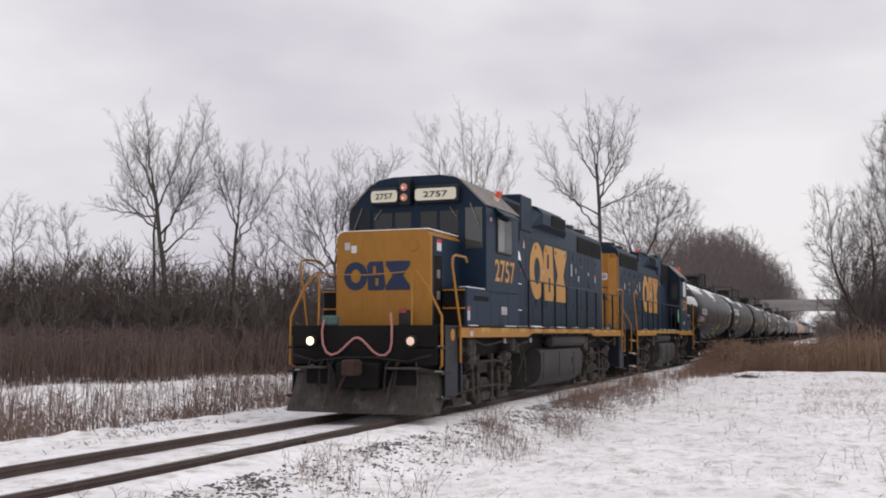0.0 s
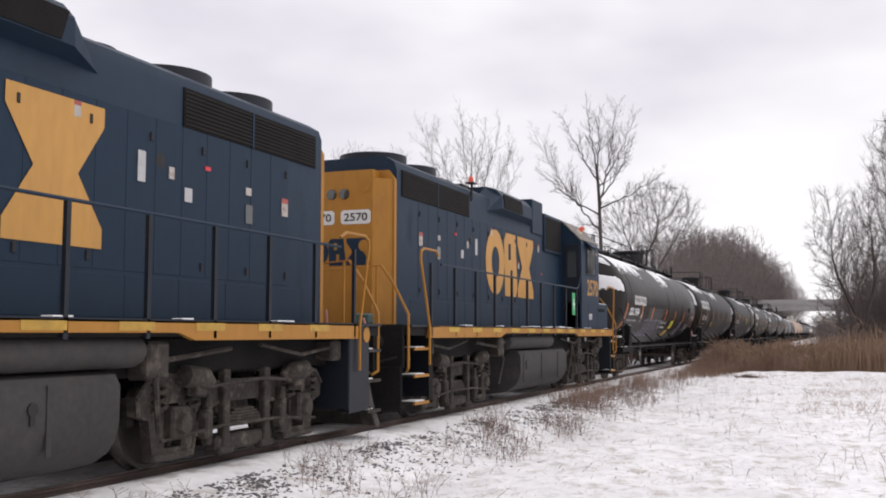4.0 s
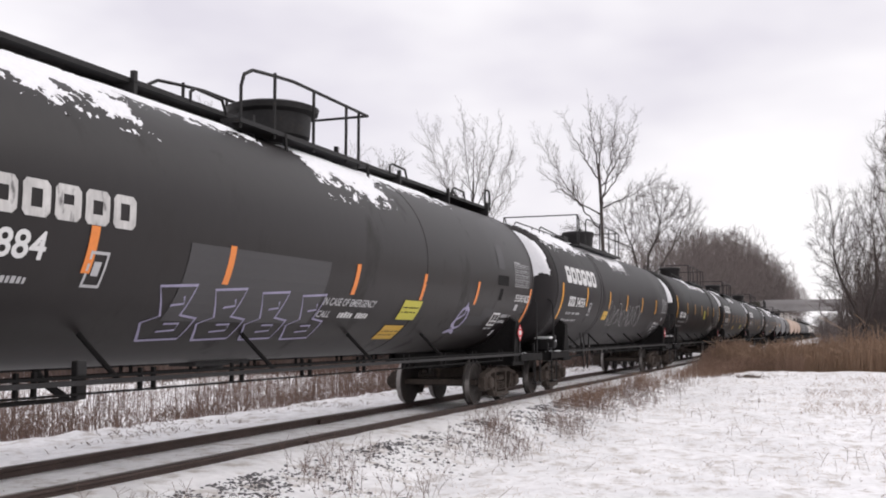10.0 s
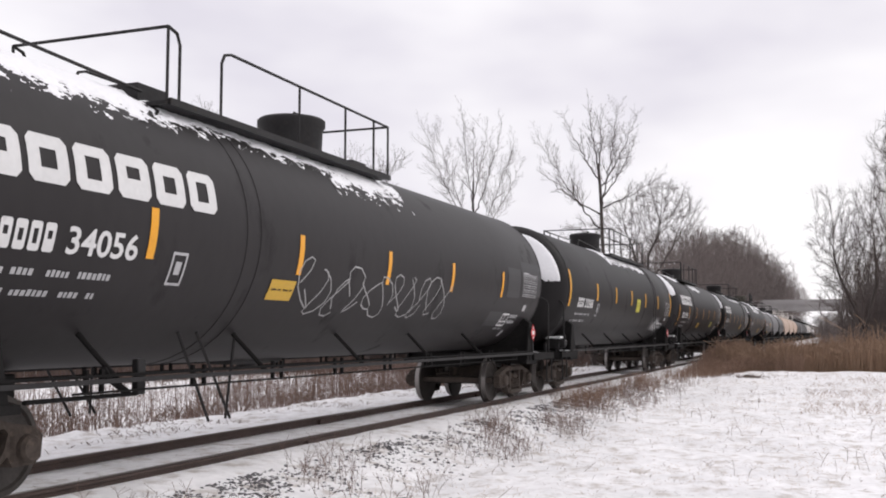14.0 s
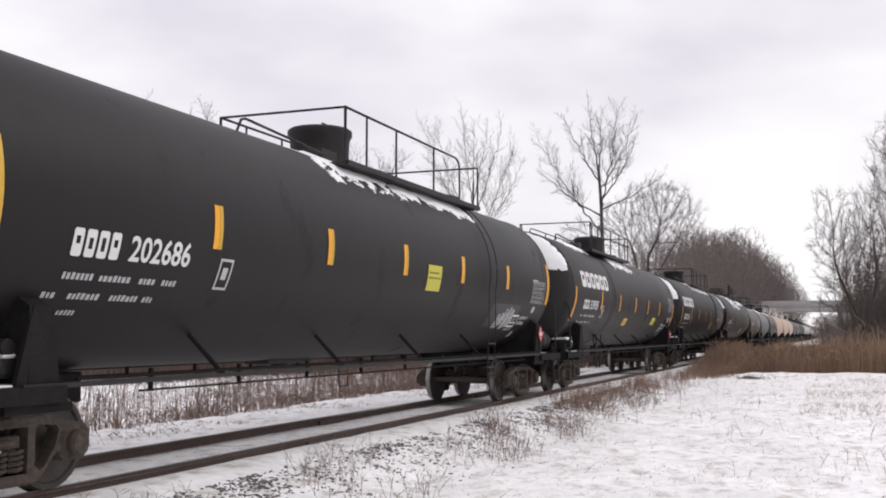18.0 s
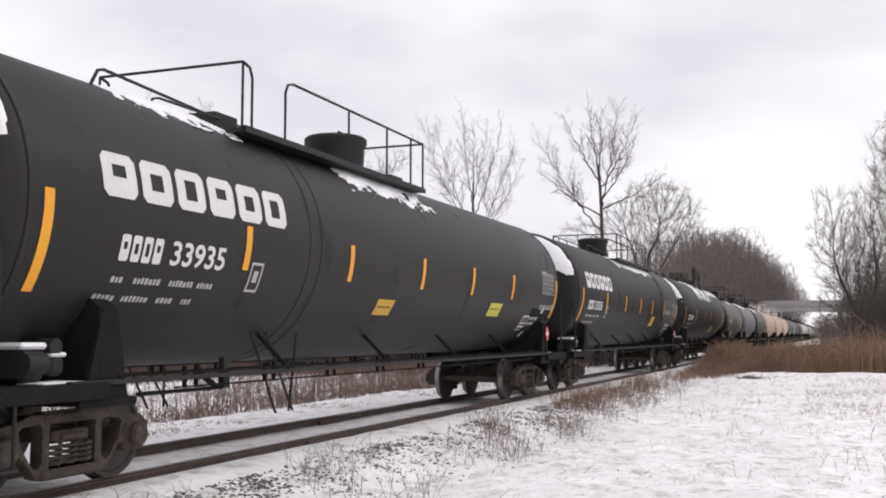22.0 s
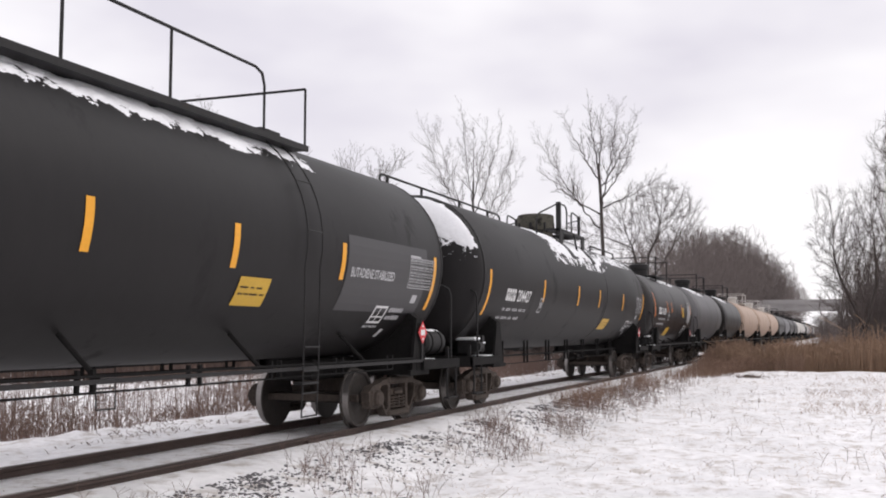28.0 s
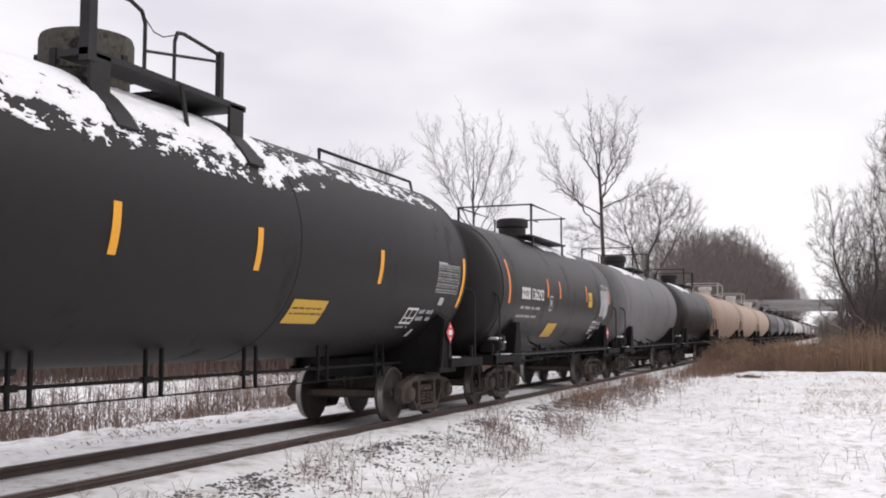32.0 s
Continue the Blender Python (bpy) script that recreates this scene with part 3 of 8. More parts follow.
# reeds behind the field
x, y, rg = scatter(13000, 48.5, 64, -26, -2.6, 51)
k = x > 47.6 + 1.2 * np.sin(y * 0.5) + 0.25 * (y + 10)
x, y = x[k], y[k]
stems("tan_reed_bed", "tall dry tan reeds with feathery heads behind the snowy field", REED, x, y, rg.uniform(0.62, 1.1, len(x)) * np.clip(1.35 - 0.10 * (y + 2.6), 1.3, 2.5) * (1 + 0.16 * wobble(x, y, 1.1, 71)), rg.uniform(0.006, 0.012, len(x)), 52, 0.05, 1, 1.0, "reeds", 0.05, rings=3)
x, y, rg = scatter(9000, 38, 60, -6.5, -2.0, 53)
k = x > 46.2 + 0.25 * (y + 10) - 8 * np.clip((y + 4.4) / 2, 0, 1) + 2.2 * rg.uniform(0, 1, len(x)) ** 2
x, y = x[k], y[k]
stems("russet_reed_bed", "low russet dead marsh growth beside the track", REEDRED, x, y, rg.uniform(0.55, 1.1, len(x)) * np.clip(0.35 + 0.075 * (x - 42), 0.3, 1.3), rg.uniform(0.0035, 0.008, len(x)), 54, 0.07, 2, 0.4, "reeds", 0.05, rings=3)
x, y, rg = scatter(4500, 60, 130, -9, -2.6, 55)
stems("far_reeds", "dry reeds lining the track farther on", REED, x, y, rg.uniform(0.5, 1.25, len(x)), rg.uniform(0.014, 0.03, len(x)), 56, 0.1, 1, 0.5, "reeds", 0.05, rings=3)
# the wall of russet brush beyond the far field
x, y, rg = scatter(11000, -5, 75, 15.5, 27, 57)
k = y > 27.5 - 0.29 * x + 1.2 * np.sin(x * 0.7)
k |= y > 21.5
x, y = x[k], y[k]
stems("russet_brush", "dense russet-brown marsh brush across the far field", BRUSH, x, y, rg.uniform(1.0, 2.3, len(x)), rg.uniform(0.012, 0.024, len(x)), 58, 0.12, 2, 0.2, "brush", 0.05, rings=3)
x, y, rg = scatter(3500, 20, 75, 12, 21, 59)
k = y > 27.0 - 0.29 * x + 1.0 * np.sin(x * 0.7)
x, y = x[k], y[k]
stems("brown_reed_fringe", "thin dull brown reeds along the front of the brush", REEDBROWN, x, y, rg.uniform(1.0, 2.1, len(x)), rg.uniform(0.009, 0.014, len(x)), 60, 0.07, 1, 0.8, "reeds", 0.05, rings=3)


# ---- bare trees ----
def grow(seed, stems, crowns, points, step, fine=0.006, exponent=2.35, twigs=1.0, twig_len=0.7, lift=0.10, reach=5.0, stiff=0.75, clear=1.35):
    """A leafless tree whose limbs grow into the room of its crowns. stems: lists of (x, y, z); crowns: (x, y, z, rx, ry, rz).
    Returns starts, ends, radii at both and a mark for twigs."""
    rg = np.random.RandomState(seed)
    vol = np.array([c[3] * c[4] * c[5] for c in crowns])
    pts = []
    for c, k in zip(crowns, np.maximum(8, (points * vol / vol.sum()).astype(int))):
        d = rg.normal(0, 1, (k, 3))
        d *= (rg.uniform(0.02, 1, (k, 1)) ** (1 / 2.4)) / np.linalg.norm(d, axis=1, keepdims=True)
        pts.append(np.array(c[:3]) + d * np.array(c[3:]))
    pts = np.concatenate(pts)
    pos, par = [], []
    for s in stems:
        last = -1
        for a, b in zip(s, s[1:]):
            a, b = np.array(a, float), np.array(b, float)
            m = max(1, int(np.linalg.norm(b - a) / step))
            for i in range(m):
                q = a + (b - a) * i / m + (rg.normal(0, 0.05 * step, 3) if i or last >= 0 else 0)
                pos.append(q)
                par.append(last)
                last = len(pos) - 1
    P = np.array(pos)
    lead = np.array([P[i] - P[p] if p >= 0 else (0, 0, 1.0) for i, p in enumerate(par)])
    lead /= np.linalg.norm(lead, axis=1, keepdims=True) + 1e-9
    free = np.array([i for i in range(len(P))])
    # the lower stem stays clear: only its upper half may branch
    near, dist = np.zeros(len(pts), int), np.full(len(pts), 1e9)
    alive = np.ones(len(pts), bool)

    def update(idx):
        d = np.linalg.norm(pts[:, None] - P[idx][None], axis=2)
        k = d.argmin(1)
        d = d[np.arange(len(pts)), k]
        m = d < dist
        dist[m], near[m] = d[m], idx[k[m]]

    update(free)
    kids = np.zeros(len(P), int)
    for it in range(90):
        alive &= dist > step * clear
        m = alive & ((dist < reach * step) | (it < 14))
        if not m.any():
            break
        src, inv = np.unique(near[m], return_inverse=True)
        v = pts[m] - P[near[m]]
        v /= np.linalg.norm(v, axis=1, keepdims=True)
        acc = np.zeros((len(src), 3))
        np.add.at(acc, inv, v)
        acc /= np.linalg.norm(acc, axis=1, keepdims=True) + 1e-9
        acc = acc + stiff * lead[src] + np.array([0, 0, lift]) + rg.normal(0, 0.06, acc.shape)
        acc /= np.linalg.norm(acc, axis=1, keepdims=True)
        ok = kids[src] < 3
        if not ok.any():
            break
        src, acc = src[ok], acc[ok]
        kids[src] += 1
        first = len(P)
        P = np.concatenate([P, P[src] + acc * step])
        lead = np.concatenate([lead, acc])
        kids = np.concatenate([kids, np.zeros(len(src), int)])
        par += list(src)
        update(np.arange(first, len(P)))
    par = np.array(par)
    area = np.zeros(len(P))
    has = np.zeros(len(P), bool)
    has[par[par >= 0]] = True
    for i in range(len(P) - 1, -1, -1):
        if not has[i]:
            area[i] += fine ** exponent
        if par[i] >= 0:
            area[par[i]] += area[i]
    R = area ** (1 / exponent)
    k = np.nonzero(par >= 0)[0]
    A, B, ra, rb = P[par[k]], P[k], np.minimum(R[par[k]], R[k] * 1.35), R[k]
    kind = np.zeros(len(k))
    # twigs on the thin shoots
    thin = np.nonzero((R < fine * 4.5) & (par >= 0))[0]
    tips = thin[~has[thin]]
    src = np.concatenate([np.repeat(tips, 2), rg.choice(thin, int(len(thin) * twigs))]) if len(thin) else tips
    d = lead[src] + rg.normal(0, 0.50, (len(src), 3)) + np.array([0, 0, 0.35])
    d /= np.linalg.norm(d, axis=1, keepdims=True)
    ln = twig_len * rg.uniform(0.45, 1.15, (len(src), 1))
    A, B = np.concatenate([A, P[src]]), np.concatenate([B, P[src] + d * ln])
    ra, rb = np.concatenate([ra, R[src] * 0 + fine * 0.85]), np.concatenate([rb, R[src] * 0 + fine * 0.5])
    kind = np.concatenate([kind, np.ones(len(src))])
    return A, B, ra, rb, kind


def tree_meshes(name, tree, mat_trunk, mat_twig, limb=0.035):
    A, B, ra, rb, kind = tree
    out = []
    big = (rb > limb) & (kind == 0)
    for m, n, mat in ((big, 6, mat_trunk), (~big, 3, mat_twig)):
        if not m.any():
            m = np.arange(len(A)) < 2
        p = np.stack([A[m], B[m] + (B[m] - A[m]) * 0.06], 1)
        v, q = strands(p, np.stack([ra[m], rb[m]], 1), n)
        out.append(np_mesh(name, v, q, mat))
    return out


def plant_tree(kind, meshes, x, y, turn, scale, label, group="", cat="tree"):
    ob = thing(kind, label, cat, group, at=(x, y, float(ground_z(x, y))))
    ob.rotation_euler = (0, 0, turn)
    ob.scale = (scale, scale, scale)
    part("trunk", meshes[0], None, ob)
    part("crown", meshes[1], None, ob)
    return ob


def at_view(px, depth):
    """Ground place that lies at a share px of the picture's width and a distance along the view."""
    yaw = 0.36655
    f, r = Vector((math.cos(yaw), math.sin(yaw), 0)), Vector((math.sin(yaw), -math.cos(yaw), 0))
    p = EYE + f * depth + r * (px - 0.5) * 2 * depth * math.tan(radians(47.07) / 2)
    return p.x, p.y


FACING = 0.36655 - math.pi / 2
heroes = [
    # share of width, distance, stems, crowns (in the tree's own metres), points, label
    (0.3010, 62, [[(0.0, 0.0, -0.3), (0.0, 0.23, 6.72)]], [(0.0, 0.53, 7.76, 1.03, 0.96, 2.07)], 150, "thin bare young tree"),
    (0.7270, 84, [[(0.0, 0.0, -0.3), (0.47, 0.26, 8.43), (1.17, 0.13, 9.83)], [(0.0, 0.0, 5.17), (-0.93, 0.21, 9.37)], [(0.0, 0.0, 5.17), (2.33, 0.02, 8.9)]], [(1.17, -0.24, 11.7, 3.64, 3.27, 2.89), (-1.87, 0.52, 10.77, 2.1, 2.1, 2.33), (3.5, 0.24, 11.23, 1.87, 1.87, 2.1), (-5.13, -0.47, 9.83, 1.87, 1.87, 1.63)], 1700, "bare tree with a dense rounded crown"),
    (0.0179, 58, [[(0.0, 0.0, -0.3), (0.06, -0.23, 6.09), (-0.06, -0.22, 7.06)]], [(0.06, 0.12, 8.02, 1.22, 1.13, 1.87)], 200, "small bare tree with a rounded crown"),
    (0.0670, 60, [[(0.0, 0.0, -0.3), (-0.1, 0.23, 5.9)], [(0.0, 0.0, 4.23), (0.67, -0.09, 6.57)]], [(0.0, 0.35, 7.4, 1.5, 1.33, 2.27)], 260, "small bare tree with upright branches"),
    (0.9640, 72, [[(0.0, 0.0, -0.3), (0.0, -0.23, 5.5)], [(0.0, 0.0, 3.1), (-0.8, 0.06, 6.3)], [(0.0, 0.0, 3.1), (1.0, -0.07, 6.3)]], [(0.0, -0.15, 7.9, 2.0, 1.8, 3.2), (1.4, -0.36, 6.7, 1.8, 1.8, 3.6)], 1100, "many-stemmed bare tree in the thicket"),
    (0.9758, 56, [[(0.0, 0.0, -0.3), (-0.16, -0.28, 4.08), (-0.47, -0.14, 5.63)], [(0.0, 0.0, 2.52), (-1.24, 0.26, 5.63), (-1.71, -0.1, 6.88)], [(0.0, 0.0, 2.52), (0.62, -0.19, 5.32), (0.78, 0.15, 6.88)], [(0.0, 0.0, 2.52), (-0.93, -0.3, 4.7)]], [(-0.62, -0.08, 7.19, 2.18, 1.87, 3.42), (-2.0, 0.46, 8.43, 0.95, 1.0, 2.64), (0.93, 0.5, 7.81, 1.56, 1.56, 3.42)], 1800, "many-stemmed bare tree above the reeds"),
    (1.0200, 64, [[(0.0, 0.0, -0.3), (0.0, 0.18, 6.88), (0.18, -0.3, 9.37)], [(0.0, 0.0, 4.39), (-0.71, 0.25, 8.66)]], [(0.0, -0.18, 10.43, 2.13, 1.96, 4.62), (0.36, 0.01, 13.63, 1.6, 1.42, 2.84)], 1600, "tall many-stemmed bare tree above the reeds"),
    (1.0395, 48, [[(0.0, 0.0, -0.3), (-0.13, -0.27, 5.63), (-0.27, -0.14, 8.83)]], [(-0.53, 0.02, 10.17, 1.87, 1.6, 3.2)], 500, "tall bare tree reaching over the reeds"),
]
for i, (share, dist, stem_lines, crowns, pts, label) in enumerate(heroes):
    tree = grow(30 + i, stem_lines, crowns, int(pts * 1.6), 0.26, fine=0.0068, exponent=1.88, twigs=3.2, twig_len=0.58, lift=0.22, reach=5.0, stiff=0.95, clear=1.6)
    xx, yy = at_view(share, dist)
    plant_tree("bare_tree", tree_meshes("bare_tree", tree, BARK, TWIG), xx, yy, FACING, 1.0, label)


def limbed_tree(seed, trunk, limbs, girth, dense, thick):
    """A leafless tree of long rising limbs. trunk: (lean, height of its top); limbs: (height of the fork, reach to the side, height of the tip)."""
    rg = np.random.RandomState(seed)
    segs = []

    def bough(p, tip, r0, r1, bow, level):
        """One curved shoot from p to tip, and the shoots that it bears in turn."""
        span = np.linalg.norm(tip - p)
        m = max(2, int(span / 0.3)) if level < 2 else 2
        mid = p + (tip - p) * 0.5 + bow
        u = np.linspace(0, 1, m + 1)[:, None]
        line = p * (1 - u) ** 2 + mid * 2 * u * (1 - u) + tip * u * u
        if level < 2:
            line[1:-1] += rg.normal(0, 0.018 * span ** 0.5, (m - 1, 3))
        rad = r0 + (r1 - r0) * np.linspace(0, 1, m + 1) ** 0.8
        segs.extend(zip(line[:-1], line[1:], rad[:-1], rad[1:], [level] * m))
        if level == 3:
            return
        first, gap, share = ((0.22, 0.32, 0.33), (0.15, 0.20, 0.44), (0.15, 0.15, 0.55))[level]
        n = max(2, int(span * (1 - first) / gap * dense))
        turn = rg.uniform(0, 6.28)
        for k in range(n):
            f = first + (0.99 - first) * (k + rg.uniform(0, 0.8)) / n
            j = min(m - 1, int(f * m))
            q = line[j] + (line[j + 1] - line[j]) * (f * m - j)
            way = line[j + 1] - line[j]
            way = way / (np.linalg.norm(way) + 1e-9)
            turn += 2.4 + rg.uniform(-0.5, 0.5)
            side = np.cross(way, (0.3, 0.2, 1.0) if abs(way[2]) < 0.9 else (1.0, 0.2, 0))
            side = side / np.linalg.norm(side)
            side = side * math.cos(turn) + np.cross(way, side) * math.sin(turn)
            open_by = rg.uniform(0.5, 0.95)
            d = way * math.cos(open_by) + side * math.sin(open_by) + np.array([0, 0, 0.22])
            d = d / np.linalg.norm(d)
            ln = min(span * share * (1.15 - 0.75 * f), (2.3, 0.95, 0.36)[level]) * rg.uniform(0.55, 1.2)
            if ln < 0.09:
                continue
            rr = min(rad[j] * 0.55, (0.021, 0.0085, 0.0052)[level] * thick)
            bough(q, q + d * ln + np.array([0, 0, 0.10 * ln]), rr, max(0.0036 * thick, rr * 0.35), np.array([0, 0, -0.07 * ln]), level + 1)

    lean, top = trunk
    n = 10
    path = [np.array((lean * (k / n) ** 1.4 + rg.normal(0, 0.03), rg.normal(0, 0.03), -0.3 + (top + 0.3) * k / n)) for k in range(n + 1)]
    for k in range(n):
        segs.append((path[k], path[k + 1], girth * (1.25 - 0.55 * k / n), girth * (1.25 - 0.55 * (k + 1) / n), 0))
    for i, (z0, reach, z1) in enumerate(limbs):
        k = min(n - 1, max(0, int((z0 + 0.3) / (top + 0.3) * n)))
        p = path[k] + (path[k + 1] - path[k]) * min(1.0, (z0 + 0.3) / (top + 0.3) * n - k)
        tip = np.array((reach, (-1) ** i * rg.uniform(0.5, 2.2), z1))
        bough(p, tip, girth * 0.46, 0.007 * thick, np.array(((reach - p[0]) * 0.11, 0, -0.06 * (z1 - z0))), 0)
    A, B, ra, rb, kind = zip(*segs)
    return np.array(A), np.array(B), np.array(ra), np.array(rb), np.array(kind) * 1.0


def lone_tree(seed, share, dist, trunk, limbs, girth, dense, thick, label):
    xx, yy = at_view(share, dist)
    plant_tree("bare_tree", tree_meshes("bare_tree", limbed_tree(seed, trunk, limbs, girth, dense, thick), BARK, TWIG), xx, yy, FACING, 1.0, label)


lone_tree(401, 0.1971, 52, (-1.1, 9.6), ((9.0, -2.7, 13.6), (9.5, -1.15, 13.8), (8.2, 0.55, 13.45), (6.4, 1.9, 13.3), (7.9, -4.7, 8.7), (6.0, 2.4, 8.9), (8.0, -3.4, 11.6), (6.9, 2.3, 11.4), (7.2, -3.9, 10.1)), 0.13, 1.55, 1.2, "tall bare deciduous tree with a wide airy crown")
lone_tree(402, 0.1767, 54, (-0.1, 8.0), ((8.0, -1.3, 13.7), (7.5, -2.1, 13.2), (8.0, -0.3, 12.6)), 0.085, 1.1, 1.2, "slender bare tree with upright limbs")
lone_tree(403, 0.2634, 54, (0.2, 7.65), ((6.6, 2.75, 11.4), (6.7, 1.9, 11.5), (7.6, -1.0, 12.8), (7.6, -1.35, 12.4), (7.6, 0.3, 12.3), (7.0, 0.8, 11.8), (5.9, -1.3, 7.6)), 0.105, 1.45, 1.2, "tall bare tree forking low into two limbs")
lone_tree(404, 0.3878, 60, (-0.4, 6.1), ((5.0, -4.2, 10.1), (5.6, -2.2, 12.2), (6.0, -0.3, 12.7), (6.0, 0.9, 12.6), (6.0, 2.2, 12.6), (6.0, 3.3, 12.3), (6.0, -3.4, 11.6), (5.0, -4.6, 8.6)), 0.12, 1.3, 1.45, "spreading bare tree with long arching branches")
lone_tree(405, 0.5332, 74, (0.1, 13.0), ((12.9, 0.2, 18.3), (10.6, -0.8, 18.4), (9.3, -2.7, 17.6), (8.8, -3.7, 17.3), (11.6, 1.25, 18.0), (10.4, 2.1, 17.1), (8.0, 3.9, 15.2), (8.5, 3.1, 16.0)), 0.11, 0.9, 1.45, "tall bare tree with several upright stems")
lone_tree(406, 0.6843, 76, (-0.45, 14.6), ((14.4, -1.1, 20.3), (11.2, 0.85, 19.2), (12.8, 2.8, 19.0), (11.3, 4.4, 13.9), (9.6, -4.9, 17.3), (10.8, -5.1, 14.3), (13.4, -2.9, 18.9), (11.9, 2.3, 16.6), (14.0, 0.1, 19.8)), 0.155, 1.0, 1.45, "tall bare tree with open spreading limbs")


def wood_kind(seed, stems, wide, low):
    rg = random.Random(seed)
    lines = [[(0, 0, -0.3), (wide * 0.22 * math.cos(a), wide * 0.22 * math.sin(a), low + 1.2)] for a in [rg.uniform(0, 6.28) for _ in range(stems)]]
    mid = (10 + low) / 2
    return grow(seed, lines, [(0, 0, mid, wide, wide, (10 - low) / 2)], 640, 0.47, fine=0.0145, exponent=2.2, twigs=1.2, twig_len=0.75, lift=0.25)


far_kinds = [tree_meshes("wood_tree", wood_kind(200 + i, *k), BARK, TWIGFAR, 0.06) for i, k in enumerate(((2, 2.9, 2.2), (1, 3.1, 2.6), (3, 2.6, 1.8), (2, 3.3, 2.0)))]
sapling_kinds = [tree_meshes("sapling", grow(240 + i, [[(0, 0, -0.3), (0.1, 0, 2.6), (0.1 - 0.1 * i, 0.1, 4.5)]], [(0, 0, 5.3, w, w, 3.0)], 340, 0.34, fine=0.0115, exponent=2.15, twigs=0.9, twig_len=0.7, lift=0.35), BARK, TWIG, 0.03) for i, w in enumerate((1.1, 1.5, 1.9))]


def shrub_kind(seed):
    rg = random.Random(seed)
    lines = []
    for k in range(7):
        a = rg.uniform(0, 6.28)
        lines.append([(0, 0, -0.2), (1.0 * math.cos(a), 1.0 * math.sin(a), 1.4)])
    return grow(seed, lines, [(0, 0, 1.6, 1.9, 1.9, 1.4)], 210, 0.30, fine=0.0135, exponent=2.6, twigs=1.3, twig_len=0.65, lift=0.3)


shrub_kinds = [tree_meshes("shrub", shrub_kind(300 + i), SHRUBTWIG, SHRUBTWIG, 0.03) for i in range(3)]
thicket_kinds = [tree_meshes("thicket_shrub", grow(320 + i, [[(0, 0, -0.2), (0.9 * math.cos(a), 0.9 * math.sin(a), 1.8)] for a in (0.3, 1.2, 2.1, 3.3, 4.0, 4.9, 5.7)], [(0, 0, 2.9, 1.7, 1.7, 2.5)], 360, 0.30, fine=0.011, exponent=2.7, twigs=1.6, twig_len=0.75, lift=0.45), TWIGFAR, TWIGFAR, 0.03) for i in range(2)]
brush_kinds = [tree_meshes("thicket_shrub", grow(340 + i, [[(0, 0, -0.2), (1.3 * math.cos(a), 1.3 * math.sin(a), 1.8)] for a in (0.3, 1.2, 2.1, 3.3, 4.0, 4.9, 5.7)], [(0, 0, 3.0, 2.6, 2.6, 2.6)], 420, 0.34, fine=0.017, exponent=2.7, twigs=1.6, twig_len=0.95, lift=0.45), WEEDTWIG, WEEDTWIG, 0.03) for i in range(2)]
rt = random.Random(9)
# woods along the far side of the track, running on beyond the overpass
for i in range(84):
    xx = 66 + 3.2 * i + rt.uniform(-2, 2)
    yy = (rt.uniform(10.5, 13) if i % 2 else rt.uniform(14, 24)) + (3 if 255 < xx < 282 else 0)
    s = float(np.interp(xx, [66, 125, 150, 215, 300], [0.5, 0.8, 1.65, 2.35, 2.55])) * rt.uniform(0.93, 1.05)
    plant_tree("wood_tree", rt.choice(far_kinds), xx, yy, rt.uniform(0, 6.28), s, "leafless tree in the dense wood beside the track", "wood beside the track")
for i in range(30):
    xx = 290 + 11 * i + rt.uniform(-4, 4)
    yy = rt.uniform(10, 13) if i % 2 else rt.uniform(14, 26)
    plant_tree("wood_tree", rt.choice(far_kinds), xx, yy, rt.uniform(0, 6.28), rt.uniform(2.5, 2.75), "leafless tree in the wood beyond the overpass", "wood beside the track")
# thin saplings behind the far field
for i in range(72):
    share = -0.06 + 0.62 * i / 71 + rt.uniform(-0.012, 0.012)
    xx, yy = at_view(share, rt.uniform(54, 74))
    plant_tree("sapling", rt.choice(sapling_kinds), xx, yy, rt.uniform(0, 6.28), rt.uniform(0.55, 1.0) * (0.75 if i % 3 else 1), "thin leafless sapling at the back of the field", "trees behind the field")
# undergrowth
for i in range(150):
    share = -0.06 + 0.8 * (i % 50) / 49 + rt.uniform(-0.012, 0.012)
    xx, yy = at_view(share, rt.uniform(50, 56) if i < 50 else rt.uniform(58, 66) if i < 100 else rt.uniform(68, 80))
    plant_tree("shrub", rt.choice(shrub_kinds), xx, yy, rt.uniform(0, 6.28), rt.uniform(0.65, 1.45), "dense leafless grey-brown shrub", "undergrowth", "shrub")
for i in range(110):
    share = -0.06 + 0.66 * (i % 55) / 54 + rt.uniform(-0.012, 0.012)
    xx, yy = at_view(share, rt.uniform(52, 60) if i < 55 else rt.uniform(60, 72))
    plant_tree("thicket_shrub", rt.choice(brush_kinds), xx, yy, rt.uniform(0, 6.28), rt.uniform(0.5, 0.75) if i % 3 else rt.uniform(0.85, 1.25), "tangled leafless russet shrub above the brush", "tangle behind the field", "shrub")
for i in range(66):
    if i % 3 == 1:
        continue
    share = 0.972 + 0.11 * (i % 22) / 21 + rt.uniform(-0.01, 0.01)
    xx, yy = at_view(share, rt.uniform(56, 66) if i < 22 else rt.uniform(68, 80) if i < 44 else rt.uniform(82, 110))
    plant_tree("thicket_shrub", rt.choice(thicket_kinds), xx, yy, rt.uniform(0, 6.28), rt.uniform(0.9, 1.5), "dense leafless shrub behind the reeds", "thicket", "shrub")

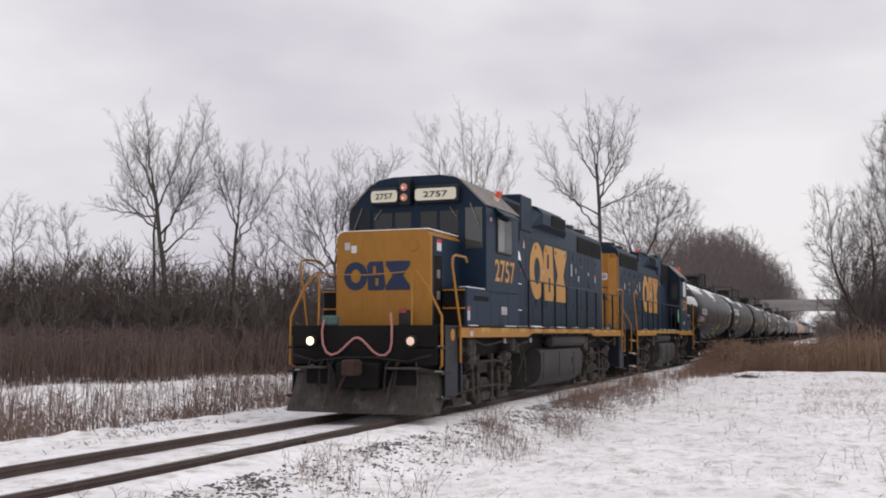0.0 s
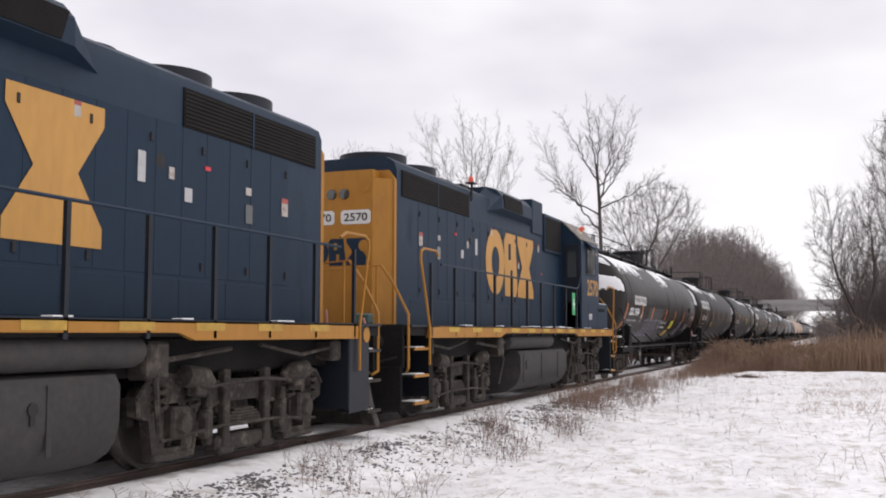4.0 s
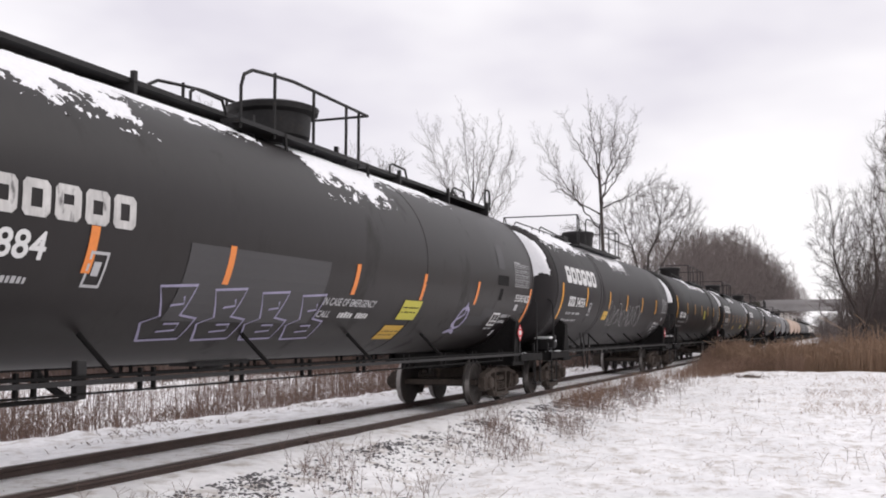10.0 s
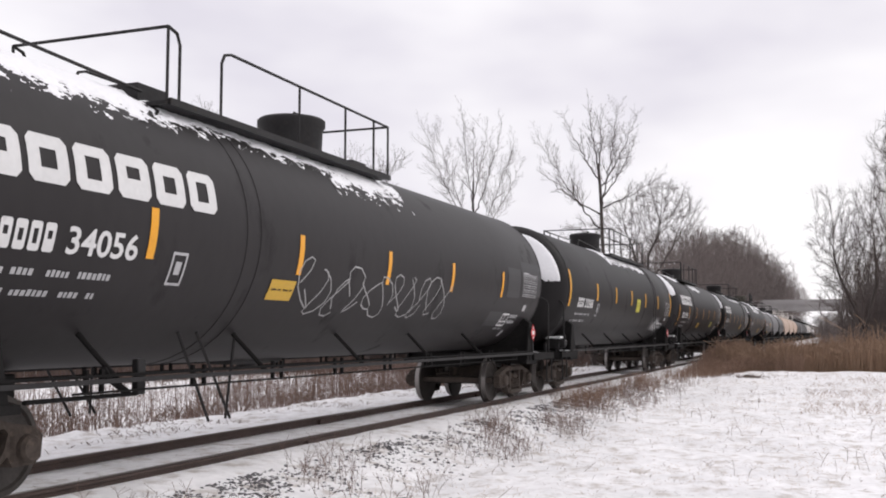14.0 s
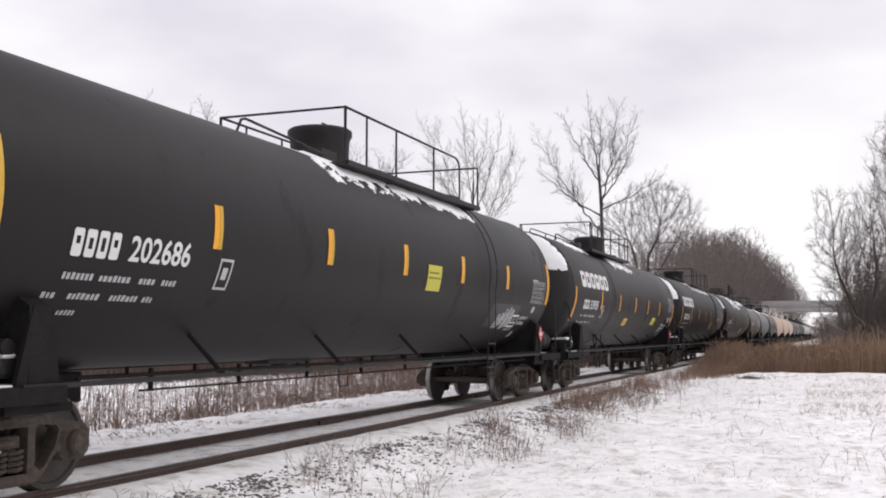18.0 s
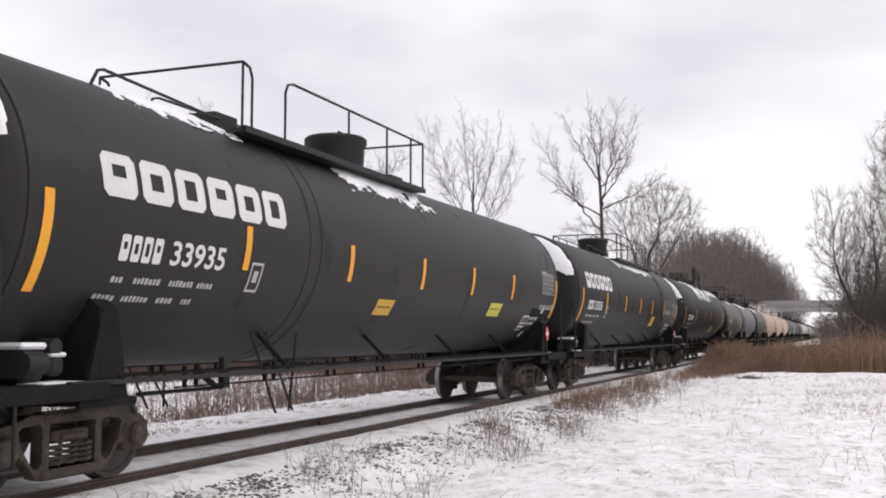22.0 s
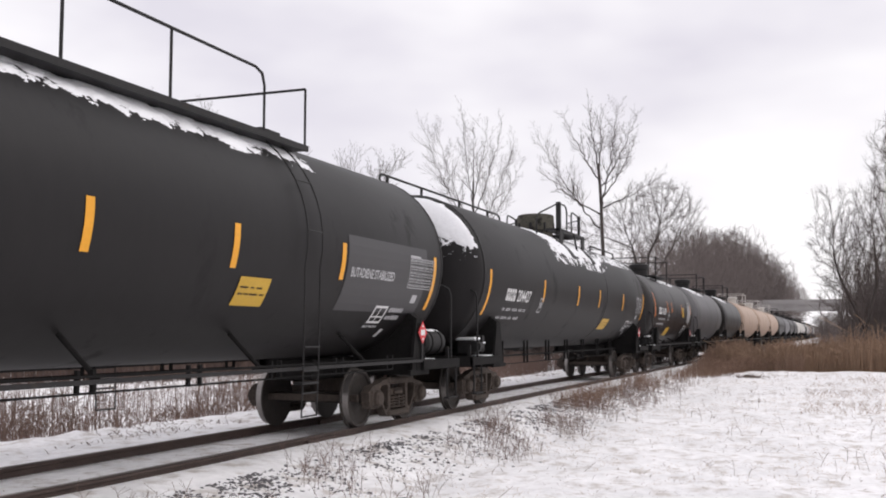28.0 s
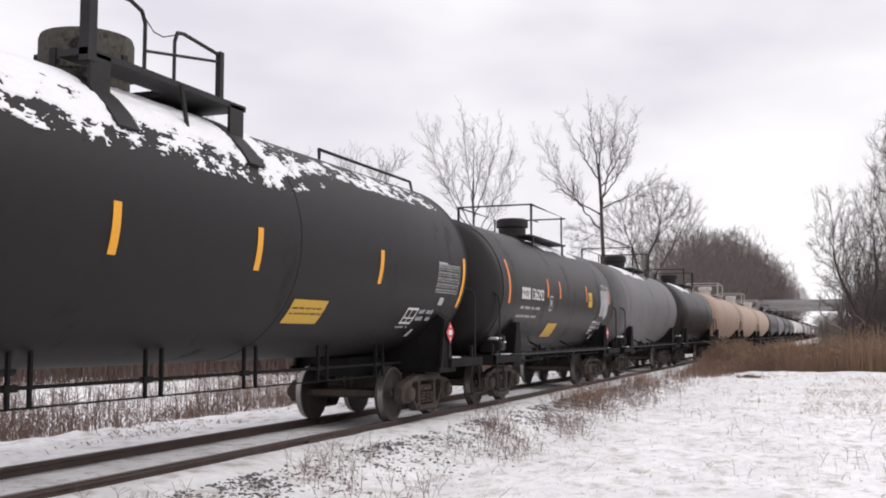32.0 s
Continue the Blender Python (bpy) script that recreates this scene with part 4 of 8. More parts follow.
for i in range(30):
    xx, yy = at_view(0.925 + 0.045 * (i % 15) / 14 + rt.uniform(-0.002, 0.002), rt.uniform(120, 150) if i < 15 else rt.uniform(170, 225))
    plant_tree("thicket_shrub", rt.choice(thicket_kinds), xx, yy, rt.uniform(0, 6.28), rt.uniform(0.6, 0.9) if i < 15 else rt.uniform(1.0, 1.3), "low leafless shrub beside the far track", "thicket", "shrub")

# ---- road overpass ----
bridge = thing("overpass", "grey concrete road overpass across the track", "bridge", at=(268, 0, 0))
part("deck", Geo().box(-5, -70, 8.3, 5, 60, 8.9), CONCRETE, bridge)
part("parapet", Geo().box(-5.2, -70, 8.75, -4.9, 60, 9.75), CONCRETE, bridge, "concrete parapet")
part("parapet", Geo().box(4.9, -70, 8.75, 5.2, 60, 9.75), CONCRETE, bridge, "concrete parapet")
for yy in np.arange(-4.5, 4.6, 1.8):
    part("girder", Geo().box(yy - 0.25, -70, 7.1, yy + 0.25, 60, 8.3), CONCRETE, bridge)
for yy in (-9.0, 8.0):
    part("pier", Geo().bevelled(-4.5, yy - 0.5, -0.6, 4.5, yy + 0.5, 7.1, 0.1), CONCRETE, bridge)
for s, y0 in ((1, 12.0), (-1, -22.0)):
    g = Geo().prism([(y0, -0.6), (y0 + s * 13, 6.9), (y0 + s * 90, 6.9), (y0 + s * 90, -0.6)], "x", -9, 9)
    part("embankment", g, REEDBROWN, bridge, "brown weedy earth embankment")


# ---- train: shared helpers ----
TRAVEL = [(0, 0.0), (3.5, 16.93), (7, 33.93), (11, 53.10), (14.5, 69.77), (18, 86.52), (22, 105.71), (25.5, 122.23), (29, 138.59), (32, 152.54)]
vehicles, rolling = [], []


def tess(outer, holes=()):
    from mathutils.geometry import tessellate_polygon
    loops = [list(outer)] + [list(h) for h in holes]
    pts = [p for lp in loops for p in lp]
    return pts, [tuple(t) for t in tessellate_polygon([[Vector((p[0], p[1], 0)) for p in lp] for lp in loops])]


def flat_text(body, x, y, w, h):
    """The outline of a word, fitted into a rectangle: points and faces."""
    cu = bpy.data.curves.new("word", "FONT")
    cu.body, cu.resolution_u, cu.offset = body, 3, 0.018
    ob = new("word", cu)
    dg = bpy.context.evaluated_depsgraph_get()
    me = bpy.data.meshes.new_from_object(ob.evaluated_get(dg))
    v = np.array([q.co[:2] for q in me.vertices])
    f = [tuple(p.vertices) for p in me.polygons]
    bpy.data.objects.remove(ob)
    bpy.data.curves.remove(cu)
    bpy.data.meshes.remove(me)
    lo, hi = v.min(0), v.max(0)
    v = (v - lo) / (hi - lo) * np.array([w, h]) + np.array([x, y])
    return [tuple(p) for p in v], f


def rect(x, y, w, h):
    return [(x, y), (x + w, y), (x + w, y + h), (x, y + h)]


def oval(x, y, w, h, n=20):
    return [(x + w / 2 + w / 2 * math.cos(2 * math.pi * k / n), y + h / 2 + h / 2 * math.sin(2 * math.pi * k / n)) for k in range(n)]


def ribbon(pts, w):
    """A painted stroke along a line of points."""
    p = [Vector((a, b, 0)) for a, b in pts]
    v, f = [], []
    for i, q in enumerate(p):
        d = (p[min(i + 1, len(p) - 1)] - p[max(i - 1, 0)]).normalized()
        s = Vector((-d.y, d.x, 0)) * w / 2
        v += [(q + s)[:2], (q - s)[:2]]
    f = [(2 * i, 2 * i + 1, 2 * i + 3, 2 * i + 2) for i in range(len(p) - 1)]
    return v, f


def decal(name, pieces, place, mat, parent, label="", cut=0.0, kind=""):
    """Flat pieces (points, faces) laid on a surface by place(u, v). cut: spacing of level cuts, so that they follow a round surface."""
    g = Geo()
    for v, f in pieces:
        g.add([(a, b, 0) for a, b in v], f)
    me = bpy.data.meshes.new(name)
    me.from_pydata(g.v, [], g.f)
    bm = bmesh.new()
    bm.from_mesh(me)
    bmesh.ops.remove_doubles(bm, verts=bm.verts, dist=1e-5)
    if cut:
        lo, hi = min(v.co.y for v in bm.verts), max(v.co.y for v in bm.verts)
        y = lo + cut
        while y < hi:
            bmesh.ops.bisect_plane(bm, geom=bm.verts[:] + bm.edges[:] + bm.faces[:], plane_co=(0, y, 0), plane_no=(0, 1, 0))
            y += cut
    for v in bm.verts:
        v.co = place(v.co.x, v.co.y)
    bm.to_mesh(me)
    bm.free()
    me.materials.append(mat)
    ob = new(name, me)
    ob.parent = parent
    return tagged(ob, label, kind="stuff" if "print" in name or "panel" in name else "")


def wheelset_mesh(name, r, wide=1.05):
    g = Geo()
    for s in (-1, 1):
        prof = [(-0.075, r * 0.80), (-0.075, r + 0.022), (-0.060, r + 0.028), (-0.045, r + 0.022), (-0.035, r), (0.060, r - 0.006), (0.062, r - 0.055), (0.035, r - 0.075),
                (0.012, r * 0.62), (0.010, r * 0.42), (0.045, r * 0.30), (0.060, r * 0.22), (0.060, 0.085), (wide - 0.7525, 0.075)]
        g.lathe([(s * a, q) for a, q in prof], "y", (0, s * 0.7525, 0), 30)
    g.lathe([(-0.72, 0.085), (0.72, 0.085)], "y", (0, 0, 0), 12)
    me = g.mesh(name, WHEEL)
    me.materials.append(TREAD)
    me.polygons.foreach_set("material_index", [1 if r - 0.03 < math.hypot(p.center.x, p.center.z) < r + 0.012 and abs(p.normal.y) < 0.5 else 0 for p in me.polygons])
    return me


CARWHEEL = wheelset_mesh("wheelset", 0.457)
LOCOWHEEL = wheelset_mesh("wheelset", 0.508)


def coil(r, z0, z1, turns, wire):
    n = int(turns * 7)
    return [(r * math.cos(2 * math.pi * turns * k / n), r * math.sin(2 * math.pi * turns * k / n), z0 + (z1 - z0) * k / n) for k in range(n + 1)]


def side_frame_mesh():
    g = Geo()
    outer = [(-1.10, 0.36), (-1.12, 0.56), (-1.02, 0.64), (-0.72, 0.69), (-0.55, 0.74), (0.55, 0.74), (0.72, 0.69), (1.02, 0.64), (1.12, 0.56), (1.10, 0.36), (1.02, 0.30),
             (0.76, 0.30), (0.70, 0.40), (0.62, 0.34), (0.46, 0.16), (-0.46, 0.16), (-0.62, 0.34), (-0.70, 0.40), (-0.76, 0.30), (-1.02, 0.30)]
    tri = [(-0.70, 0.60), (-0.66, 0.64), (-0.44, 0.66), (-0.40, 0.62), (-0.40, 0.30), (-0.46, 0.25), (-0.52, 0.27), (-0.66, 0.46)]
    holes = [tri, [(-a, b) for a, b in reversed(tri)], [(-0.31, 0.24), (0.31, 0.24), (0.31, 0.65), (-0.31, 0.65)]]
    g.prism(outer, "y", -0.07, 0.07, holes)
    for s in (-1, 1):
        g.bevelled(s * 0.89 - 0.17, -0.10, 0.34, s * 0.89 + 0.17, 0.09, 0.60, 0.03)
        g.lathe([(-0.18, 0.05), (-0.18, 0.10), (-0.15, 0.125), (-0.08, 0.13)], "y", (s * 0.89, 0, 0.457), 14)
    g.bevelled(-0.42, -0.11, 0.14, 0.42, 0.11, 0.24, 0.03)
    g.bevelled(-0.40, -0.09, 0.66, 0.40, 0.09, 0.76, 0.03)
    return g.mesh("side_frame", TRUCK)


SIDEFRAME = side_frame_mesh()
SPRINGS = Geo()
for dx in (-0.19, 0.0, 0.19):
    SPRINGS.tube([(p[0] + dx, p[1] - 0.02, p[2]) for p in coil(0.08, 0.25, 0.45, 4.0, 0.018)], 0.017, 5)
SPRINGS = SPRINGS.mesh("spring", TRUCK)
BOLSTER = Geo().bevelled(-0.25, -1.05, 0.46, 0.25, 1.05, 0.58, 0.02).bevelled(-0.16, -1.09, 0.49, 0.16, 1.09, 0.55, 0.015).bevelled(-0.35, -0.4, 0.5, 0.35, 0.4, 0.78, 0.04).box(-1.2, -0.9, 0.42, -1.12, 0.9, 0.52).box(1.12, -0.9, 0.42, 1.2, 0.9, 0.52)
BOLSTER = BOLSTER.mesh("truck", TRUCK)


def car_truck(car, x, near):
    tr = part("truck", BOLSTER, None, car, "brown dusty cast-steel truck", at=(x, 0, 0))
    for s in (-1, 1):
        part("side_frame", SIDEFRAME, None, tr, at=(0, s * 1.0, 0)).rotation_euler = (0, 0, 0 if s < 0 else math.pi)
        part("spring", SPRINGS, None, tr, at=(0, s * 0.99, 0))
    for dx in (-0.89, 0.89):
        w = part("wheelset", CARWHEEL, None, tr, "worn steel wheels on an axle", at=(dx, 0, 0.457))
        if near:
            rolling.append((w, dx, 0.457, -1))
    return tr


COUPLER = Geo().bevelled(0.0, -0.13, 0.74, 0.30, 0.13, 1.02, 0.03).bevelled(0.25, -0.09, 0.80, 1.0, 0.09, 0.97, 0.02).box(0.02, -0.2, 0.78, 0.16, -0.1, 0.98).tube([(0.35, 0.18, 0.8), (0.2, 0.25, 0.55), (0.02, 0.2, 0.42), (-0.02, 0.1, 0.45)], 0.025)
COUPLER = COUPLER.mesh("coupler", COUPLERM)


# ---- tank cars ----
def tank_profile(x0, x1, r, depth):
    prof = []
    for k in range(9):
        a = math.pi / 2 * k / 8
        prof.append((x0 - depth * math.cos(a), max(0.02, r * math.sin(a))))
    prof += [(x0 + (x1 - x0) * k / 6, r) for k in range(1, 6)]
    for k in range(8, -1, -1):
        a = math.pi / 2 * k / 8
        prof.append((x1 + depth * math.cos(a), max(0.02, r * math.sin(a))))
    return prof


def snow_sheet(name, parent, fn, us, vs, thick, seed, cut, edge, grain=1.0):
    """A lying sheet of snow with a ragged edge: fn(u, v, height) gives places; edge(u, v) is above 0 well inside."""
    g, index = Geo(), {}
    lay = {}
    for i, u in enumerate(us):
        for j, v in enumerate(vs):
            e = edge(u, v) + cut * (noise.fractal(Vector((u * 1.7 * grain + seed, v * 4.0 * grain, seed)), 0.38, 2.3, 6))
            lay[i, j] = e
    for (i, j), e in lay.items():
        index[i, j] = len(g.v)
        h = 0.004 + thick * max(0.0, min(1.0, e * 4)) if e > 0 else -0.02
        g.v.append(tuple(fn(us[i], vs[j], h)))
    for i in range(len(us) - 1):
        for j in range(len(vs) - 1):
            q = [(i, j), (i + 1, j), (i + 1, j + 1), (i, j + 1)]
            if sum(lay[k] > 0 for k in q) >= 1:
                g.f.append(tuple(index[k] for k in q))
    if g.f:
        return part(name, g, SNOW, parent, "ragged patch of clinging snow", fix=False)


def block_letters(n, x, y, w, h, gap=0.14):
    """A company mark as a row of plain slotted blocks."""
    out, cw = [], w / n
    for k in range(n):
        a, b = x + k * cw, cw * (1 - gap)
        c = min(b, h) * 0.14
        outer = [(a + c, y), (a + b - c, y), (a + b, y + c), (a + b, y + h - c), (a + b - c, y + h), (a + c, y + h), (a, y + h - c), (a, y + c)]
        out.append(tess(outer, [rect(a + b * 0.3, y + h * (0.45, 0.3, 0.25)[k % 3], b * 0.4, h * (0.28, 0.4, 0.5)[k % 3])]))
    return out


def print_lines(x, y, w, rows, h, gap, seed):
    """Small unreadable print as plain bars."""
    rg, out = random.Random(seed), []
    for k in range(rows):
        a = x
        while a < x + w * rg.uniform(0.85, 1.0):
            for _ in range(rg.randint(3, 7)):
                b = h * rg.uniform(0.45, 0.75)
                if a + b < x + w:
                    out.append((rect(a, y - k * gap, b, h * rg.uniform(0.8, 1.0)), [(0, 1, 2, 3)]))
                a += b + h * 0.28
            a += h * rg.uniform(0.7, 2.2)
    return out


RAILR = 0.019


def tank_car(s0, length, label, paint, number="", r=1.56, zc=2.66, kind="fore", stripes=(), tape=REFLECT, mark=0, near=True, long_first=(0.09, -0.47), long_last=None,
             end_snow=True, seam=5.9, sign=(), words=(), graffiti="", rail_mat=STEEL, seed=1, top_snow=(), numz=2.30, numx=2.1, markz=2.98, markx=1.8, markw=3.45, marka=0.44, patches=(), short=(0.08, -0.23), aft_end=14.4, tail=1.35, panelz=2.9, scrub=False, near_rail=True, cap=0.97, bogie=2.14):
    car = thing("tank_car", label, "tank car", "tank cars of the train", at=(s0, 0, 0))
    x0, x1, depth = 0.98, length - tail, 0.58
    g = Geo().lathe(tank_profile(x0, x1, r, depth), "x", (0, 0, zc), 56, closed=False)
    tank = part("tank", g, paint, car, "", fix=False)

    nudge = 0.09 if r > 1.52 else 0.0

    def on(u, v, e=0.006):
        a = v / r
        return (u + nudge, -(r + e) * math.cos(a), zc + (r + e) * math.sin(a))

    # marks are given by their angle on the outer jacket, a little wider and lower than the tank
    ro, zo = (r + 0.075, zc - 0.075) if r > 1.52 else (r, zc)

    def arc(phi):
        return math.asin(max(-0.98, min(0.98, (zo + ro * math.sin(phi) - zc) / r))) * r

    # welded seams and bands
    if not seam and length > 18:
        part("seam_band", Geo().lathe([(-0.035, r + 0.001), (-0.03, r + 0.006), (0.03, r + 0.006), (0.035, r + 0.001)], "x", (length * 0.62, 0, zc), 56, closed=False), paint, tank, fix=False)
    if seam and kind == "fore":
        for x in (seam, seam + 0.3):
            part("seam_band", Geo().lathe([(-0.02, r + 0.001), (-0.016, r + 0.008), (0.016, r + 0.008), (0.02, r + 0.001)], "x", (x, 0, zc), 56, closed=False), paint, tank, fix=False)
        for sy in (-1, 1):
            for xa, xb in ((seam - 0.6, seam + 0.1), (seam - 0.25, seam + 0.55), (seam + 0.55, seam + 0.45)):
                part("strut", Geo().tube([(xa, sy * 1.05, zc - math.sqrt(r * r - 1.05 ** 2) - 0.02), (xb, sy * 1.0, 0.46)], 0.018, 5), STEEL, car)
    elif seam:
        # side ladder from the walkway down past the side rail
        xl = seam - 1.1 if kind == "aft" else seam - 0.05
        for sy in (-1, 1):
            q = [math.radians(52 - 8 * k) for k in range(9)]
            line = [(sy * (r + 0.09) * math.cos(a), zc + (r + 0.09) * math.sin(a)) for a in q] + [(sy * (r + 0.05), 1.7), (sy * 1.60, 1.0), (sy * 1.58, 0.42)]
            for x in (xl, xl + 0.40):
                part("ladder_rail", Geo().tube([(x, y, z) for y, z in line], 0.011, 5), STEEL, car)
            for y, z in [line[3], line[6], (sy * 1.62, 1.3), (sy * 1.6, 1.0), (sy * 1.585, 0.72), (sy * 1.58, 0.43)]:
                part("ladder_rung", Geo().tube([(xl, y, z), (xl + 0.40, y, z)], 0.012, 5), STEEL, car)
            part("ladder_foot", Geo().box(xl, min(sy * 1.46, sy * 1.60), 0.83, xl + 0.40, max(sy * 1.46, sy * 1.60), 0.86), STEEL, car)
    for x in (x0, x1):
        part("head_seam", Geo().lathe([(-0.03, r + 0.001), (-0.02, r + 0.009), (0.02, r + 0.009), (0.03, r + 0.001)], "x", (x, 0, zc), 56, closed=False), paint, tank, fix=False)
    if near:
        tw = 0.08 if r > 1.57 else 0.06
        for i, x in enumerate(stripes):
            lo, hi = (long_first[1], long_first[0]) if i == 0 else (short[1], short[0])
            if i == len(stripes) - 1 and long_last:
                lo, hi = long_last[1], long_last[0]
            if r > 1.57:
                decal("tape_edge", [(rect(x + tw * 0.25, arc(lo), tw * 0.75, arc(hi) - arc(lo)), [(0, 1, 2, 3)])], lambda u, v: on(u, v, 0.009), AMBER, tank, "duller half of the tape", 0.12)
            decal("reflective_stripe", [(rect(x - tw, arc(lo), 2 * tw, arc(hi) - arc(lo)), [(0, 1, 2, 3)])], on, tape, tank, "upright strip of orange reflective tape", 0.12)
        for x, lo, hi, w, m, lab in sign:
            decal("placard", [(rect(x, arc(lo), w, arc(hi) - arc(lo)), [(0, 1, 2, 3)])], lambda u, v: on(u, v, 0.008), m, tank, lab, 0.12)
            decal("placard_print", print_lines(x + 0.05, arc(hi) - 0.14, w - 0.1, max(1, int((arc(hi) - arc(lo)) / 0.11) - 1), 0.028, 0.085, int(x * 10)), lambda u, v: on(u, v, 0.013), STEEL if m in (LEMON, AMBER) else m, tank, "rows of small dark print", 0.12)
        for x, lo, w, h, m in patches:
            decal("paint_patch", [(rect(x, arc(lo), w, h), [(0, 1, 2, 3)])], lambda u, v: on(u, v, 0.004), m, tank, "rectangle of repainted surface", 0.12)
        z2v = lambda z: math.asin(max(-0.98, min(0.98, (z - zc) / r))) * r
        if mark:
            for blk in block_letters(mark, markx, z2v(markz) - marka / 2, markw, marka):
                decal("company_mark", [blk], on, SCRUB2 if kind == "long" else WHITE, tank, "bold white block", 0.1)
        if number:
            v0 = z2v(numz) - 0.13
            decal("reporting_mark", block_letters(4, numx, v0, 0.68, 0.26, 0.22), on, WHITE, tank, "row of plain white blocks", 0.1)
            decal("car_number", [flat_text(number, numx + 0.8, v0, 0.98, 0.26)], on, WHITE, tank, "white painted car number", 0.1)
            decal("capacity_print", print_lines(numx, v0 - 0.22, 1.7, 1, 0.07, 0.2, seed) + print_lines(numx - 0.15, v0 - 0.42, 1.6, 1, 0.07, 0.2, seed + 1) + (print_lines(numx - 0.2, v0 - 0.6, 0.6, 1, 0.06, 0.2, seed + 2) if seed % 2 else []), on, DULLWHITE, tank, "faded small white print", 0.1)
            bx = numx + (2.62 if kind == "bare" else 2.35)
            decal("stencil_box", [tess(rect(bx, v0 - 0.22, 0.26, 0.36), [rect(bx + 0.03, v0 - 0.19, 0.20, 0.30)]), (rect(bx + 0.08, v0 - 0.1, 0.1, 0.14), [(0, 1, 2, 3)])], on, DULLWHITE, tank, "small outlined stencil box", 0.1)
        # maker's plates at the far end
        v1, pw = z2v(panelz), 1.04
        xp = x1 - 1.46
        decal("data_panel", print_lines(xp + 0.03, v1 - 0.085, pw - 0.06, 9, 0.022, 0.050, seed + 5) + [(rect(xp + 0.012, v1 - 0.095 - 0.1 * k, pw - 0.024, 0.006), [(0, 1, 2, 3)]) for k in range(5)] + [(rect(xp, v1 - 0.035, 0.42, 0.03), [(0, 1, 2, 3)])] + [tess(rect(xp, v1 - 0.53, pw, 0.49), [rect(xp + 0.012, v1 - 0.518, pw - 0.024, 0.466)])], on, DULLWHITE, tank, "panel of faded white data print", 0.1)
        v2 = arc(-0.62)
        decal("stencil_plate", [tess(rect(x1 - 2.33, v2, 0.46, 0.32), [rect(x1 - 2.29, v2 + 0.04, 0.38, 0.24)]), (rect(x1 - 2.13, v2 + 0.04, 0.03, 0.24), [(0, 1, 2, 3)]), (rect(x1 - 2.29, v2 + 0.11, 0.38, 0.025), [(0, 1, 2, 3)])], on, WHITE, tank, "white outlined stencil frame", 0.1)
        decal("plate_print", print_lines(x1 - 1.78, v2 + 0.22, 0.62, 2, 0.085, 0.14, seed + 9) + print_lines(x1 - 2.35, v2 - 0.09, 0.5, 1, 0.05, 0.08, seed + 8), on, DULLWHITE, tank, "short rows of white print", 0.1)
        for q in (rect(x1 - 1.62, v2 - 0.30, 0.12, 0.18), rect(x1 - 1.15, v2 + 0.40, 0.20, 0.14)):
            decal("test_plate", [(q, [(0, 1, 2, 3)])], on, DULLWHITE, tank, "small faded white plate", 0.1)
        if scrub:
            rg = random.Random(seed)
            bars = [(rect(x1 - 3.3 + 0.12 * k + rg.uniform(-0.05, 0.05), v2 - 0.06 + rg.uniform(-0.1, 0.12), 0.13, rg.uniform(0.25, 0.55)), [(0, 1, 2, 3)]) for k in range(8)]
            for k, bar in enumerate(bars):
                decal("scrubbed_patch", [bar], lambda u, v, k=k: on(u, v, 0.005 + 0.0006 * k), SCRUB, tank, "uneven scrubbed whitish patch", 0.12)
        if kind == "long":
            decal("emergency_print", print_lines(9.55, z2v(1.70), 0.95, 1, 0.10, 0.2, 77), on, WHITE, tank, "row of white bars", 0.1)
        for w, x, z, ww, hh in words:
            decal("lettering", [flat_text(w, x, z2v(z), ww, hh)], on, DULLWHITE if hh < 0.16 else WHITE, tank, "white stencilled words", 0.1)
        if graffiti:
            rg = random.Random(graffiti)
            m = GRAFF if graffiti == "block" else GRAFFG
            strokes = []
            if graffiti == "block":
                for k in range(4):
                    a, b = 5.5 + k * 1.0, z2v(1.40)
                    pts = [(0, 0), (0.70, 0.03), (0.78, 0.36), (0.46, 0.40), (0.58, 0.78), (-0.06, 0.74), (0.12, 0.38), (-0.14, 0.28), (0, 0)]
                    strokes.append(ribbon([(a + p - 0.22 * q, b + q) for p, q in pts], 0.04))
                    strokes.append(ribbon([(a + 0.18, b + 0.15), (a + 0.48, b + 0.18), (a + 0.46, b + 0.28), (a + 0.2, b + 0.27)], 0.03))
                    strokes.append(ribbon([(a + 0.1, b + 0.52), (a + 0.32, b + 0.55), (a + 0.26, b + 0.64)], 0.03))
            else:
                for k in range(11):
                    a, b = 7.2 + k * 0.5, z2v(1.75) + rg.uniform(-0.06, 0.1)
                    h = rg.uniform(0.35, 0.85)
                    strokes.append(ribbon([(a + 0.22 * math.sin(q * 0.9 + k) + 0.05 * q * 0.5, b + h * (0.5 + 0.5 * math.sin(q * 0.55 + k * 2))) for q in range(12)], 0.024))
            decal("spray_paint_scrawl", strokes, on, m, tank, "faded spray-painted scrawl", 0.1)
            if graffiti == "block":
                a, b = 14.25, z2v(1.5)
                marks = [ribbon([(a + 0.12 * math.sin(q * 1.3) + 0.05 * q, b + 0.075 * q) for q in range(10)], 0.06), ribbon([(a + 0.35 - 0.25 * math.cos(q * 0.8), b + 0.35 + 0.25 * math.sin(q * 0.8)) for q in range(9)], 0.07), ribbon([(a, b), (a + 0.3, b + 0.05), (a + 0.5, b - 0.02)], 0.08)]
                decal("spray_paint_scrawl", marks, on, m, tank, "small violet spray-painted tag", 0.1)

